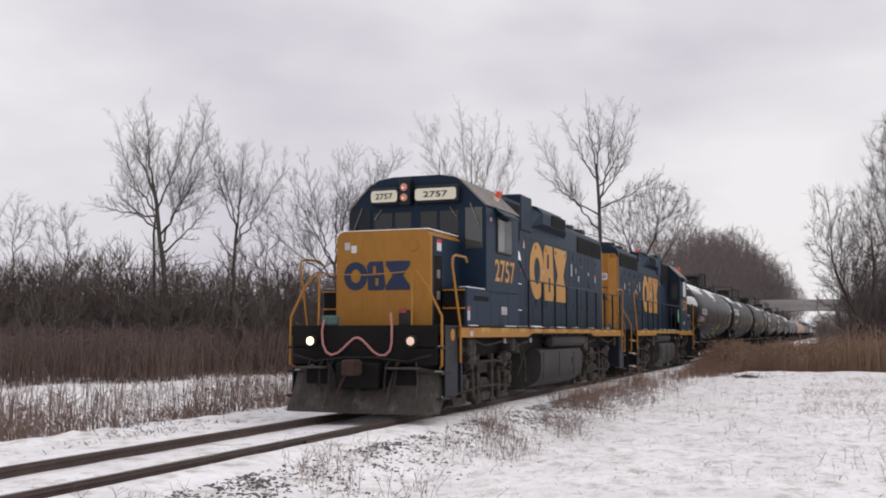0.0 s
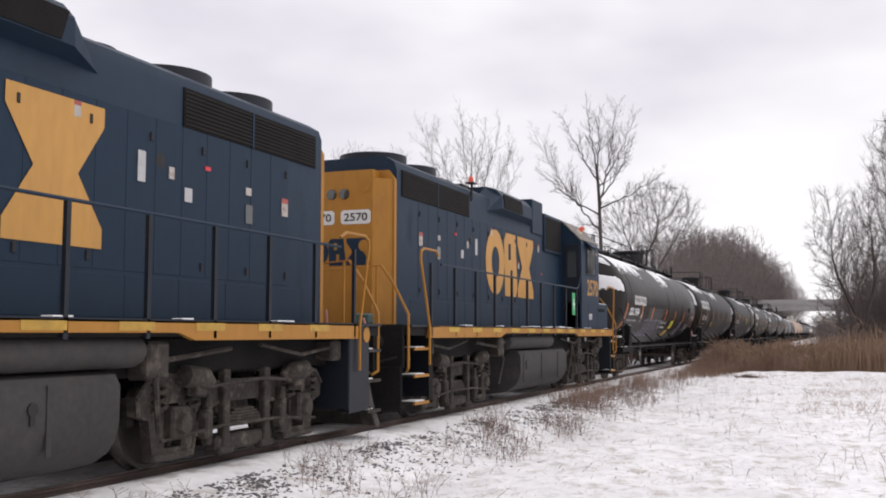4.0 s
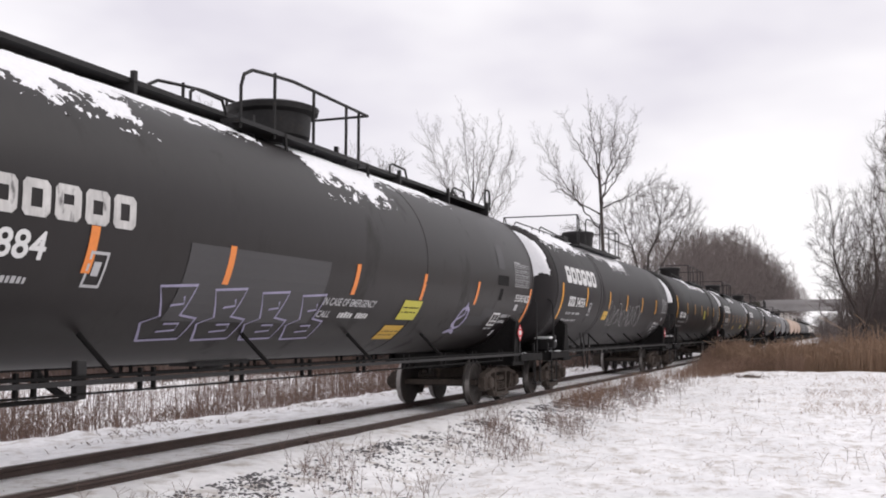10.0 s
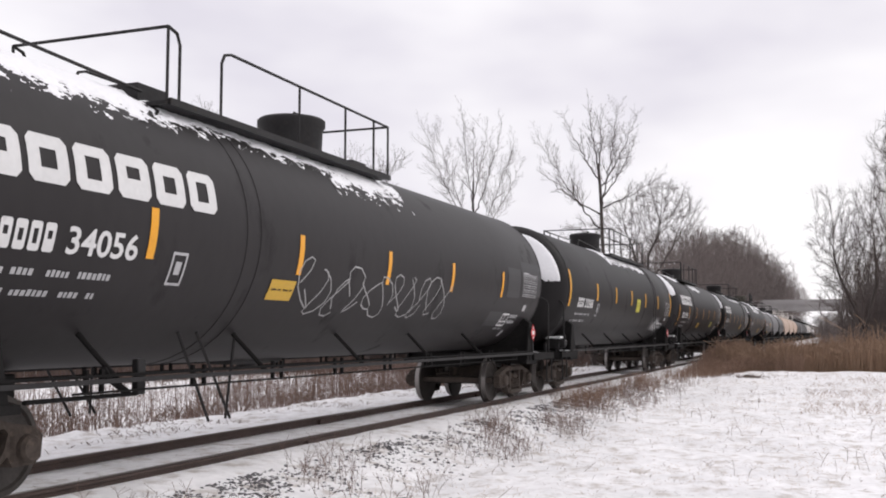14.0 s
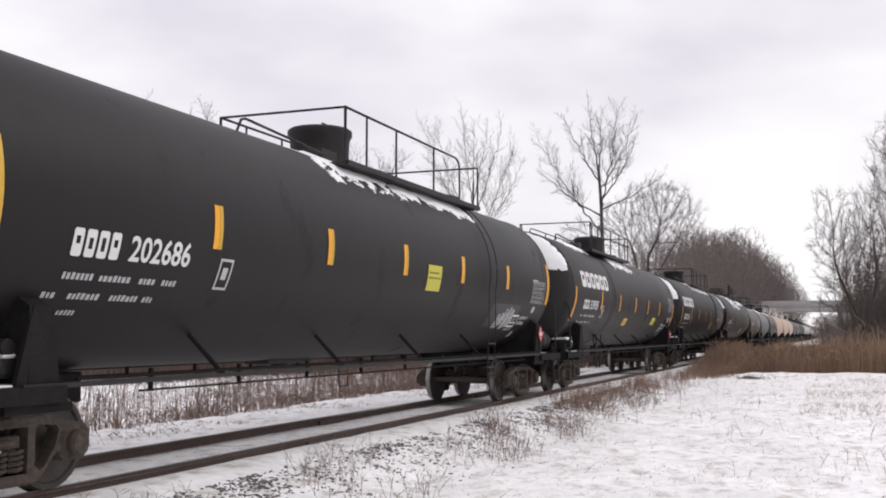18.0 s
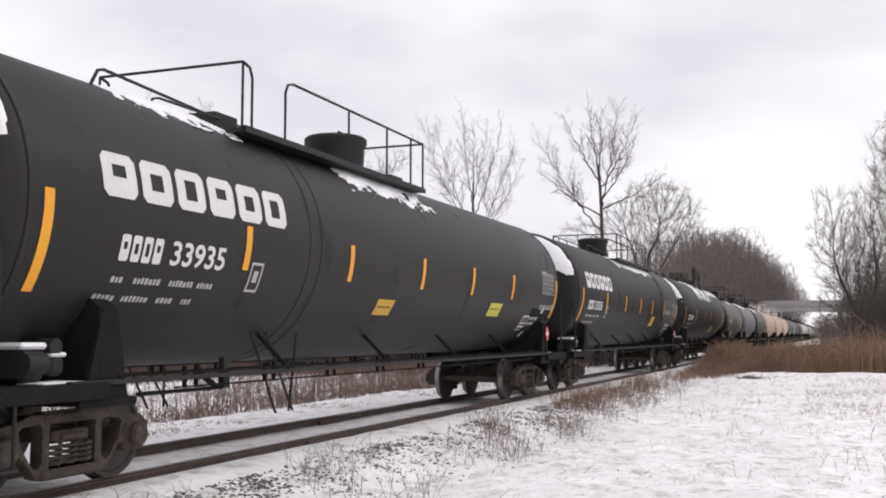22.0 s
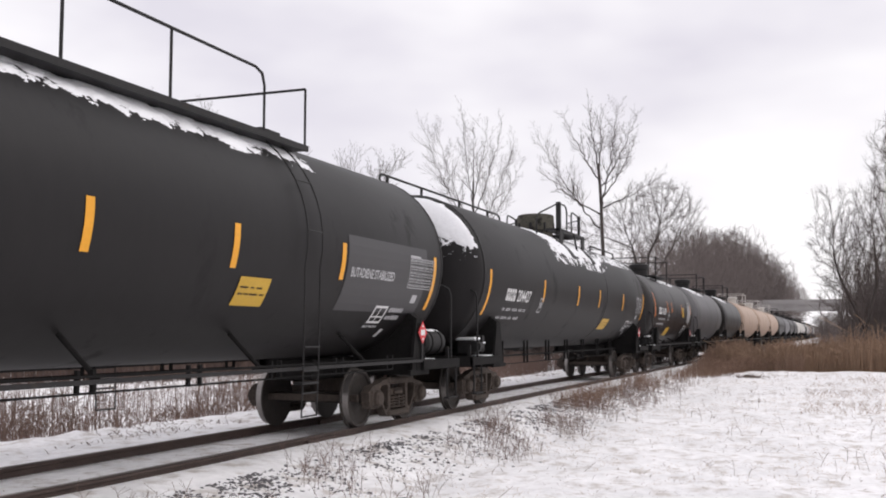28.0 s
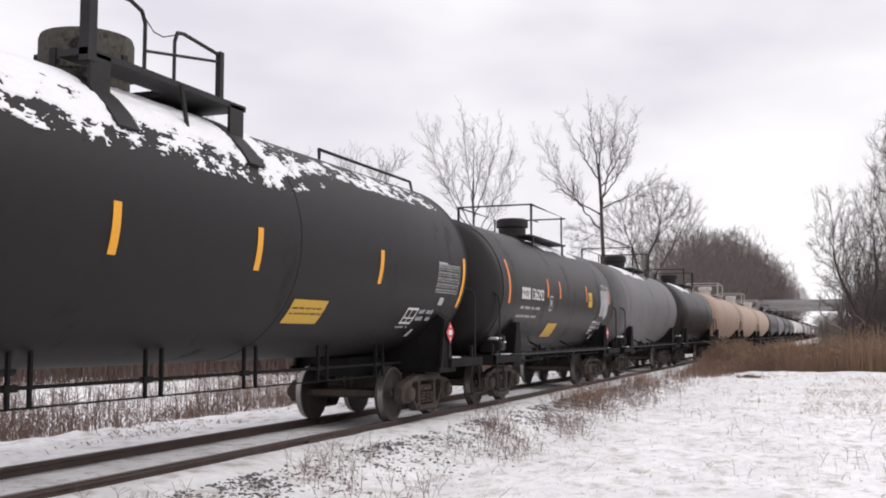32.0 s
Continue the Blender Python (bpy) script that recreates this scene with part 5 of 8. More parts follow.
    # running gear and ends
    for s, xt in ((1, bogie), (-1, length - 2.14)):
        k = bogie - 2.14 if s > 0 else 0.0
        car_truck(car, xt, near)
        e = 0.0 if s > 0 else length

        def X(d):
            return e + s * d
        c = part("coupler", COUPLER, None, car, "rusty knuckle coupler", at=(e, 0, 0))
        c.rotation_euler = (0, 0, 0 if s > 0 else math.pi)
        part("draft_sill", Geo().bevelled(X(0.45), -0.32, 0.76, X(3.7), 0.32, 1.08, 0.02), NEARBLACK, car)
        # saddle that carries the tank on the truck
        for sy in (-1, 1):
            g = Geo()
            w = [(sy * 0.3, 0.78), (sy * 1.44, 0.80), (sy * 1.46, 0.90), (sy * 1.44, 1.72), (sy * 1.30, zc - math.sqrt(r * r - 1.30 ** 2) + 0.02), (sy * 0.9, zc - math.sqrt(r * r - 0.81) + 0.02), (sy * 0.3, zc - r + 0.06)]
            g.prism(w, "x", X(2.02 + k), X(2.26 + k))
            g.box(X(1.75 + k), sy * 1.42, 0.80, X(2.55 + k), sy * 1.47, 0.88)
            g.prism([(X(1.84 + k), 0.88), (X(2.44 + k), 0.88), (X(2.26 + k), 1.72), (X(2.06 + k), 1.72)], "y", sy * 1.40, sy * 1.45)
            part("saddle", g, NEARBLACK, car, "black steel saddle under the tank")
        g = Geo().box(X(0.42), -1.46, 0.98, X(1.62), 1.46, 1.03).box(X(0.40), -1.50, 0.86, X(0.47), 1.50, 1.04)
        for sy in (-1, 1):
            g.box(X(0.40), sy * 1.46, 0.88, X(2.1), sy * 1.52, 1.03)
        part("end_platform", g, NEARBLACK, car, "black steel end platform")
        part("platform_snow", Geo().bevelled(X(1.35), -1.42, 1.03, X(1.85), -1.1, 1.05, 0.008), SNOW, car)
        for sy in (-1, 1):
            g = Geo()
            for d in (0.52, 0.95):
                g.tube([(X(d), sy * 1.49, 0.95), (X(d), sy * 1.49, 0.36)], 0.018)
            g.box(X(0.50), sy * 1.43, 0.34, X(0.97), sy * 1.53, 0.37)
            part("sill_step", g, STEEL, car, "black sill step")
            # hazard diamond on a post
            y = sy * 1.36
            part("placard_post", Geo().box(X(0.60), y - 0.03, 1.0, X(0.64), y + 0.03, 1.25), STEEL, car)
        bend = [(1.0, 1.48), (2.14, 1.48), (2.26, 1.44), (2.32, 1.32)]
        line = [(X(0.74), -y, z) for z, y in bend] + [(X(0.74), y, z) for z, y in bend[::-1]]
        part("end_rail", Geo().tube(line, 0.019), STEEL, car, "bent black handrail across the car end")
        q = [(0, -0.19), (0.19, 0), (0, 0.19), (-0.19, 0)]
        yd = -0.93 if kind == "long" else -0.22
        for (px, pz, scale) in (((2.10, 1.49, 1.0),) if near else ()):
            place = (lambda u, v, px=px, pz=pz: (X(px) + u, -1.495, pz + v)) if s < 0 else (lambda u, v, pz=pz: (0.385, yd - u, pz + v))
            d = decal("hazard_diamond", [tess([(a * scale, b * scale) for a, b in q])], place, REDM, car, "red hazard diamond placard")
            decal("diamond_print", [(rect(-0.09, -0.045, 0.18, 0.09), [(0, 1, 2, 3)]), (rect(-0.03, -0.13, 0.06, 0.04), [(0, 1, 2, 3)]), (rect(-0.03, 0.085, 0.06, 0.04), [(0, 1, 2, 3)])], lambda u, v, pl=place: (pl(u, v)[0] - (0.004 if s > 0 else 0), pl(u, v)[1] - (0.004 if s < 0 else 0), pl(u, v)[2]), WHITE, d, "white panel on the diamond")
            part("diamond_post", Geo().box(X(px) - 0.02, -1.488, 1.03, X(px) + 0.02, -1.462, 1.45) if s < 0 else Geo().box(0.39, yd - 0.02, 1.03, 0.41, yd + 0.02, 1.5), STEEL, car)
        if s > 0:
            # brake valve cluster capped with snow
            g = Geo().bevelled(1.25, -1.25, 1.05, 1.55, -0.85, 1.35, 0.04).bevelled(1.55, -1.3, 1.1, 1.75, -1.0, 1.28, 0.04)
            g.lathe([(-0.12, 0.1), (0.12, 0.1)], "x", (1.35, -1.28, 1.22), 12).lathe([(-0.1, 0.08), (0.1, 0.08)], "y", (1.62, -1.2, 1.36), 12)
            part("brake_valve", g, STEEL, car, "black brake valve cluster")
            part("valve_snow", Geo().bevelled(1.24, -1.27, 1.34, 1.56, -0.83, 1.40, 0.025).bevelled(1.56, -1.31, 1.27, 1.76, -1.0, 1.31, 0.02), SNOW, car)
        else:
            if seed in (3, 5) or not near:
                g = Geo().lathe([(-0.45, 0.05), (-0.43, 0.17), (-0.37, 0.22), (0.37, 0.22), (0.43, 0.17), (0.45, 0.05)], "x", (length - 0.92, -1.08, 1.32), 20)
                tk = part("air_reservoir", g, STEEL, car, "round black air reservoir")
                for x in (length - 1.15, length - 0.72):
                    part("reservoir_strap", Geo().lathe([(-0.025, 0.221), (-0.025, 0.23), (0.025, 0.23), (0.025, 0.221)], "x", (x, -1.08, 1.32), 20, closed=False), NEARBLACK, tk)
                if near and end_snow:
                    part("reservoir_snow", Geo().prism([(-1.22, 1.485), (-1.15, 1.535), (-1.08, 1.552), (-1.01, 1.54), (-0.95, 1.50), (-1.08, 1.47)], "x", length - 1.24, length - 0.60), SNOW, tk)
            g = Geo().lathe([(-0.02, 0.27), (0.02, 0.27), (0.02, 0.24), (-0.02, 0.24), (-0.02, 0.27)], "x", (length - 0.45, 0.75, 1.75), 20, closed=False)
            g.box(length - 0.46, 0.5, 1.74, length - 0.44, 1.0, 1.76).box(length - 0.46, 0.74, 1.5, length - 0.44, 0.76, 2.0).box(length - 0.5, 0.68, 1.0, length - 0.42, 0.82, 1.8)
            part("brake_wheel", g, STEEL, car)
    # lower side rails with their posts, the struts to the tank and the brake gear hung below
    for sy in ((-1, 1) if near_rail else ()):
        part("running_rail", Geo().box(1.6, sy * 1.47 - 0.03, 1.005, length - 1.6, sy * 1.47 + 0.03, 1.05), STEEL, car, "long black side rail under the tank")
        part("rail_cap", Geo().box(2.3, sy * 1.44 - 0.02, 1.062, length - 2.3, sy * 1.44 + 0.02, 1.088), NEARBLACK, car)
        part("brake_rod", Geo().tube([(3.2, sy * 1.44, 0.925), (length - 3.2, sy * 1.44, 0.925)], 0.012, 5), NEARBLACK, car)
        for k in range(9):
            x = 3.4 + (length - 6.8) * k / 8
            for dx in ((0.0,) if seed == 3 else (0.0, 0.21)):
                part("rail_post", Geo().box(x + dx - 0.018, sy * 1.42 - 0.02, 0.91, x + dx + 0.018, sy * 1.42 + 0.02, 1.14), NEARBLACK, car)
        x, gap = {2: (3.73, 2.71), 3: (4.58, 2.98), 4: (5.5, 3.08)}.get(seed, (4.6, 2.9))
        while x < length - 4.2:
            a = -0.86
            part("strut", Geo().tube([(x, sy * (r + 0.01) * math.cos(a), zc + (r + 0.01) * math.sin(a)), (x + 0.09, sy * 1.44, 1.03)], 0.028, 6), NEARBLACK, car, "short slanting support strut")
            x += gap
        if sy < 0 and seed != 3:
            part("brake_hanger", Geo().bevelled(4.17, -1.40, 0.87, 4.30, -1.32, 1.22, 0.01), STEEL, car)
            part("brake_hanger", Geo().tube([(3.70, -1.36, 1.14), (3.78, -1.36, 1.05), (4.08, -1.36, 0.89)], 0.035, 6), NEARBLACK, car)
            part("brake_lever", Geo().bevelled(2.7, -1.39, 0.86, 4.2, -1.33, 0.90, 0.01), NEARBLACK, car)
    if not near_rail:
        # a pipe and a thin rod slung under the tank on pairs of hangers
        part("slung_pipe", Geo().tube([(2.6, -0.75, 0.965), (length - 2.6, -0.75, 0.965)], 0.022, 6), NEARBLACK, car, "black pipe slung under the tank")
        part("slung_rod", Geo().tube([(2.6, -0.75, 0.775), (length - 2.6, -0.75, 0.775)], 0.011, 5), NEARBLACK, car)
        for k in range(7):
            x = 4.3 + 2.0 * k
            for dx in (0.0, 0.28):
                part("pipe_hanger", Geo().box(x + dx - 0.018, -0.78, 0.765, x + dx + 0.018, -0.74, zc - math.sqrt(r * r - 0.5625) + 0.02), NEARBLACK, car)
            part("pipe_clamp", Geo().bevelled(x - 0.06, -0.79, 0.93, x + 0.12, -0.72, 1.0, 0.01), NEARBLACK, car)
    g = Geo().bevelled(7.7, -0.22, zc - r - 0.05, 9.0, 0.22, zc - r + 0.05, 0.03).lathe([(-0.04, 0.15), (0.0, 0.15)], "z", (8.4, 0, zc - r - 0.05), 16)
    part("bottom_outlet", g, STEEL, car, "black bottom fittings")
    # top fittings
    zt = zc + r

    def top_z(y):
        return zc + math.sqrt(max(0.01, r * r - y * y))
    if kind in ("fore", "aft"):
        pa, pb = (4.95, 10.85) if kind == "fore" else (8.35, aft_end)
        w, fl, hi = 1.09, zt - 0.20, zt + 0.62
        dome_x = 9.6 if kind == "fore" else 9.6
        for sy in (-1, 1):
            g = Geo().box(pa, sy * 0.62, fl - 0.05, pb, sy * (w + 0.04), fl).box(pa, sy * (w + 0.04) - 0.02, fl - 0.06, pb, sy * (w + 0.04) + 0.02, fl + 0.02)
            part("walkway", g, STEEL, car, "black steel walkway on the tank top")
        for xa in (pa, pb - 0.5):
            part("walkway_plate", Geo().box(xa, -0.7, fl - 0.02, xa + 0.5, 0.7, zt + 0.03), STEEL, car)
        for sy in (-1, 1):
            gap = pa + (0.75 if kind == "fore" else 0.0)
            if kind == "fore":
                gg = Geo().tube([(pa, sy * w, fl), (pa, sy * w, hi)], RAILR)
                gg.tube([(pa, sy * w, hi), (pa + 0.16, sy * w, hi - 0.04), (pa + 0.22, sy * w, hi - 0.16), (pa + 0.22, sy * w, fl)], RAILR)
                part("handrail_post", gg, rail_mat, car)
                gg = Geo().tube([(gap + 0.3, sy * w, fl), (gap + 0.3, sy * w, hi - 0.15), (gap + 0.36, sy * w, hi - 0.04), (gap + 0.5, sy * w, hi), (pb, sy * w, hi)], RAILR)
                posts = [gap + 2.2, gap + 3.6, pb - 0.55, pb]
            else:
                gg = Geo().tube([(pa, sy * w, fl), (pa, sy * w, hi), (pb - 1.3, sy * w, hi), (pb - 1.14, sy * w, hi - 0.05), (pb - 1.08, sy * w, hi - 0.2), (pb - 1.08, sy * w, fl)], RAILR)
                posts = [pa + 0.75, pa + 1.9, pa + 3.6, pb]
            part("handrail", gg, rail_mat, car, "black pipe handrail")
            for x in posts:
                part("handrail_post", Geo().tube([(x, sy * w, fl), (x, sy * w, hi)], RAILR), rail_mat, car)
        part("cross_rail", Geo().tube([(pa, -w, hi), (pa, w, hi)], RAILR), rail_mat, car)
        part("cross_rail", Geo().tube([(pb, -w, hi), (pb, w, hi)], RAILR), rail_mat, car)
        part("low_rail", Geo().tube([(pa - 2.1, -0.55, top_z(0.55)), (pa - 2.0, -0.55, top_z(0.55) + 0.17), (pa - 1.9, -0.55, top_z(0.55) + 0.2), (pa, -0.75, fl + 0.12)], RAILR), rail_mat, car)
        g = Geo().lathe([(-0.15, 0.47), (0.40, 0.49), (0.46, 0.53), (0.55, 0.53), (0.58, 0.49), (0.60, 0.40), (0.60, 0.02)], "z", (dome_x, 0, zt), 28, closed=False)
        dome = part("dome", g, STEEL, car, "round black valve dome with a lid", fix=False)
        part("lid_handle", Geo().tube([(dome_x - 0.1, -0.1, zt + 0.58), (dome_x - 0.1, -0.1, zt + 0.67), (dome_x + 0.1, -0.1, zt + 0.67), (dome_x + 0.1, -0.1, zt + 0.58)], 0.012), STEEL, dome)
    elif kind == "long":
        # full-length running board, end ladder and a small middle platform
        w = 0.42
        part("running_board", Geo().box(0.75, -w, zt + 0.10, length - 0.9, w, zt + 0.16), STEEL, car, "long black running board along the tank top")
        for k in range(8):
            x = 1.0 + (length - 2.2) * k / 7
            part("board_bracket", Geo().box(x - 0.03, -w - 0.06, zt - 0.12, x + 0.03, w + 0.06, zt + 0.11).box(x - 0.03, -w - 0.06, zt + 0.1, x + 0.03, -w, zt + 0.24), STEEL, car)
        for x in (1.05, length - 1.25):
            for sy in (-1, 1):
                part("grab_loop", Geo().tube([(x, sy * w, zt + 0.12), (x, sy * w, zt + 0.46), (x + 0.05, sy * w, zt + 0.54), (x + 0.22, sy * w, zt + 0.56), (x + 0.32, sy * w, zt + 0.50), (x + 0.34, sy * w, zt + 0.12)], 0.024), STEEL, car, "black grab loop")
        for x in (7.2, 13.3, length - 3.4):
            part("grab_loop", Geo().tube([(x, -w, zt + 0.12), (x, -w, zt + 0.26), (x + 0.1, -w, zt + 0.32), (x + 0.7, -w, zt + 0.30), (x + 0.8, -w, zt + 0.12)], 0.02), STEEL, car)
        g = Geo().lathe([(-0.2, 0.50), (0.14, 0.52), (0.18, 0.56), (0.50, 0.58), (0.54, 0.68), (0.62, 0.70), (0.66, 0.60), (0.66, 0.02)], "z", (9.9, 0, zt), 28, closed=False)
        dome = part("dome", g, STEEL, car, "wide black valve dome", fix=False)
        part("walkway", Geo().box(7.75, -0.80, zt - 0.04, 11.65, -0.5, zt + 0.02), STEEL, car)
        part("walkway", Geo().box(7.75, 0.5, zt - 0.04, 11.65, 0.80, zt + 0.02), STEEL, car)
        for x in (8.9, 11.55):
            part("walkway_leg", Geo().tube([(x, -0.8, zt), (x, -0.82, top_z(0.82) - 0.02)], 0.025, 5), STEEL, car)
        for sy in (-1, 1):
            gg = Geo().tube([(7.83, sy * 0.75, zt - 0.1), (7.83, sy * 0.75, zt + 0.45), (7.9, sy * 0.75, zt + 0.62), (8.1, sy * 0.75, zt + 0.72), (8.7, sy * 0.75, zt + 0.78), (9.2, sy * 0.75, zt + 0.82), (11.66, sy * 0.75, zt + 0.82)], 0.024)
            part("handrail", gg, STEEL, car, "black pipe handrail")
            for x in (8.68, 9.8, 10.87, 11.32):
                part("handrail_post", Geo().tube([(x, sy * 0.75, zt - 0.1), (x, sy * 0.75, zt + 0.82)], 0.026), STEEL, car)
        part("cross_rail", Geo().tube([(11.66, -0.75, zt + 0.82), (11.66, 0.75, zt + 0.82)], 0.022), STEEL, car)
        def rim(y, z):
            return x0 - depth * math.sqrt(max(0.0, 1 - ((z - zc) ** 2 + y * y) / (r * r))) - 0.09
        for y in (-0.05, -0.42):
            zz = [3.25, 3.45, 3.7, 3.9, 4.05, 4.15]
            part("ladder_rail", Geo().tube([(rim(y, z), y, z) for z in zz] + [(0.75, y, zt + 0.12)], 0.02), STEEL, car, "black ladder rail on the tank end")
        for z in (3.27, 3.62, 3.95):
            part("ladder_rung", Geo().tube([(rim(-0.05, z), -0.05, z), (rim(-0.42, z), -0.42, z)], 0.016, 5), STEEL, car)
        part("end_mast", Geo().tube([(0.8, 0.3, zt + 0.1), (0.8, 0.3, zt + 0.62)], 0.03), STEEL, car)
    elif kind == "short":
        m, fl, hi, w = length * 0.5 - 0.2, zt - 0.02, zt + 0.72, 0.95
        g = Geo().lathe([(-0.1, 0.36), (0.30, 0.36), (0.32, 0.42), (0.50, 0.42), (0.54, 0.36), (0.55, 0.02)], "z", (m, 0, zt), 22, closed=False)
        part("dome", g, rail_mat, car, "short round valve dome", fix=False)
        for sy in (-1, 1):
            part("walkway", Geo().box(m - 1.5, min(sy * 0.5, sy * w), fl - 0.04, m + 1.9, max(sy * 0.5, sy * w), fl), rail_mat, car, "narrow walkway beside the dome")
            part("handrail", Geo().tube([(m - 1.5, sy * w, fl), (m - 1.5, sy * w, hi), (m + 1.9, sy * w, hi), (m + 1.9, sy * w, fl)], 0.024), rail_mat, car, "square pipe handrail")
            part("handrail_post", Geo().tube([(m + 1.45, sy * w, fl), (m + 1.45, sy * w, hi)], 0.022), rail_mat, car)
            part("mid_rail", Geo().tube([(m - 1.5, sy * w, fl + 0.36), (m - 0.9, sy * w, fl + 0.36)], 0.016), rail_mat, car)
            for xa in (m - 1.3, m + 1.6):
                part("walkway_leg", Geo().box(xa, min(sy * 0.9, sy * 0.94), top_z(0.92) - 0.08, xa + 0.08, max(sy * 0.9, sy * 0.94), fl), rail_mat, car)
        for x in (m - 1.5, m + 1.9):
            part("cross_rail", Geo().tube([(x, -w, hi), (x, w, hi)], 0.022), rail_mat, car)
    else:
        # bare tank: low side rail, manway with bolts and a small crossover platform
        if length > 19:
            # level rail behind the crown, with a bent front end standing over the head
            zr = zt + 0.34
            part("top_rail", Geo().tube([(0.14, 0.3, zt - 0.35), (0.14, 0.3, zr - 0.08), (0.17, 0.3, zr - 0.02), (0.24, 0.3, zr), (7.5, 0.3, zr), (7.68, 0.3, zr - 0.06), (7.72, 0.3, zt - 0.06)], 0.024), rail_mat, car, "low pipe rail along the tank top")
            part("rail_bracket", Geo().box(0.47, 0.28, zt - 0.5, 0.53, 0.32, zr), rail_mat, car)
            part("end_step", Geo().box(0.10, -0.1, zt - 0.42, 0.60, 0.5, zt - 0.36), rail_mat, car)
            for x in (2.27, 4.6, 6.7):
                part("rail_bracket", Geo().box(x - 0.025, 0.28, zt - 0.05, x + 0.025, 0.32, zr), rail_mat, car)

            def face(u, v, e=0.012):
                q = min(0.98, (u * u + (v - zc) ** 2) / (r * r))
                return (x0 - depth * math.sqrt(1 - q) - e, -u, v)
            decal("end_plate", [(rect(-0.3 + 0.195 * k, 2.38, 0.195, 0.46), [(0, 1, 2, 3)]) for k in range(6)], lambda u, v: face(u, v, 0.007), NEARBLACK, tank, "black painted rectangle on the tank end", 0.1)
            decal("end_number", [flat_text(number, 0.02, 2.89, 0.54, 0.11)], face, DULLWHITE, tank, "white painted number on the tank end", 0.1)
            decal("end_print", print_lines(-0.2, 2.73, 0.75, 2, 0.055, 0.11, 61) + print_lines(-0.2, 2.50, 0.42, 1, 0.035, 0.1, 62), face, DULLWHITE, tank, "rows of faded white print", 0.1)
        else:
            part("top_rail", Geo().tube([(0.5, -0.5, top_z(0.5) - 0.55), (0.5, -0.5, top_z(0.5) + 0.12), (0.58, -0.5, top_z(0.5) + 0.18), (length * 0.4, -0.5, top_z(0.5) + 0.18), (length * 0.4 + 0.15, -0.5, top_z(0.5) + 0.02)], 0.024), rail_mat, car, "low pipe rail along the tank top")
            for k in range(4):
                x = 1.6 + (length * 0.4 - 1.8) * k / 3
                part("rail_bracket", Geo().box(x - 0.02, -0.52, top_z(0.5) - 0.05, x + 0.02, -0.48, top_z(0.5) + 0.18), rail_mat, car)
        part("top_rail", Geo().tube([(length * 0.74, -0.5, top_z(0.5)), (length * 0.74, -0.5, top_z(0.5) + 0.16), (length - 1.6, -0.5, top_z(0.5) + 0.16), (length - 1.5, -0.5, top_z(0.5))], 0.024), rail_mat, car)
        m = length * 0.5 + (0.13 if length > 19 else -0.35)
        g = Geo().lathe([(-0.1, 0.48), (0.12, 0.48), (0.14, 0.52), (0.52, 0.52), (0.58, 0.50), (0.60, 0.44), (0.61, 0.02)], "z", (m, 0, zt), 26, closed=False)
        dome = part("dome", g, LICHEN, car, "round mottled grey manway dome", fix=False)
        for k in range(8):
            a = 2 * math.pi * k / 8
            part("lid_bolt", Geo().box(m + 0.5 * math.cos(a) - 0.04, 0.5 * math.sin(a) - 0.04, zt + 0.12, m + 0.5 * math.cos(a) + 0.04, 0.5 * math.sin(a) + 0.04, zt + 0.34), STEEL, dome)
        fl = zt + 0.06
        da, db = m - 1.15, m + 1.76
        part("platform", Geo().box(m + 0.62, -1.0, fl - 0.04, db, 1.0, fl + 0.03), rail_mat, car, "small crossover platform")
        for sy in (-1, 1):
            part("walkway", Geo().box(da, min(sy * 0.62, sy * 1.0), fl - 0.04, m + 0.62, max(sy * 0.62, sy * 1.0), fl + 0.03), rail_mat, car)
            for xa in (da + 0.05, db - 0.35):
                part("platform_bracket", Geo().prism([(xa, fl), (xa + 0.3, fl), (xa + 0.3, top_z(1.0) - 0.12), (xa, top_z(1.0) - 0.02)], "y", min(sy * 0.96, sy * 1.0), max(sy * 0.96, sy * 1.0)), rail_mat, car)
            part("platform_leg", Geo().tube([(m + 0.4, sy * 1.0, fl), (m + 0.4, sy * 1.12, top_z(1.12) - 0.1)], 0.03, 6), rail_mat, car)
        for xa in (da + 0.05, db - 0.45):
            for sy in (-1, 1):
                q = [math.radians(32 + 8 * k) for k in range(8)]
                g = Geo()
                ring = [(sy * (r + h) * math.cos(a), zc + (r + h) * math.sin(a)) for h in (0.045, -0.01) for a in (q if h > 0 else q[::-1])]
                g.prism(ring, "x", xa, xa + 0.34)
                part("platform_strap", g, rail_mat, car)
        gg = Geo().tube([(da - 1.6, -0.8, top_z(0.8)), (da - 1.6, -0.8, zt + 0.12), (da - 1.56, -0.8, zt + 0.24), (da - 1.44, -0.82, zt + 0.34), (da, -0.95, zt + 0.76), (m - 0.45, -0.95, zt + 0.78), (m - 0.26, -0.95, zt + 0.72), (m - 0.2, -0.95, zt + 0.6), (m - 0.2, -0.95, fl)], 0.022)
        part("handrail", gg, rail_mat, car, "bent pipe handrail")
        part("handrail_post", Geo().box(da, -1.01, fl - 0.1, da + 0.12, -0.89, zt + 0.80), rail_mat, car)
        part("chain", Geo().tube([(m - 0.2, -0.95, zt + 0.66), (m - 0.05, -0.95, zt + 0.55), (m + 0.12, -0.95, zt + 0.54), (m + 0.33, -0.95, zt + 0.62)], 0.007, 5), rail_mat, car)
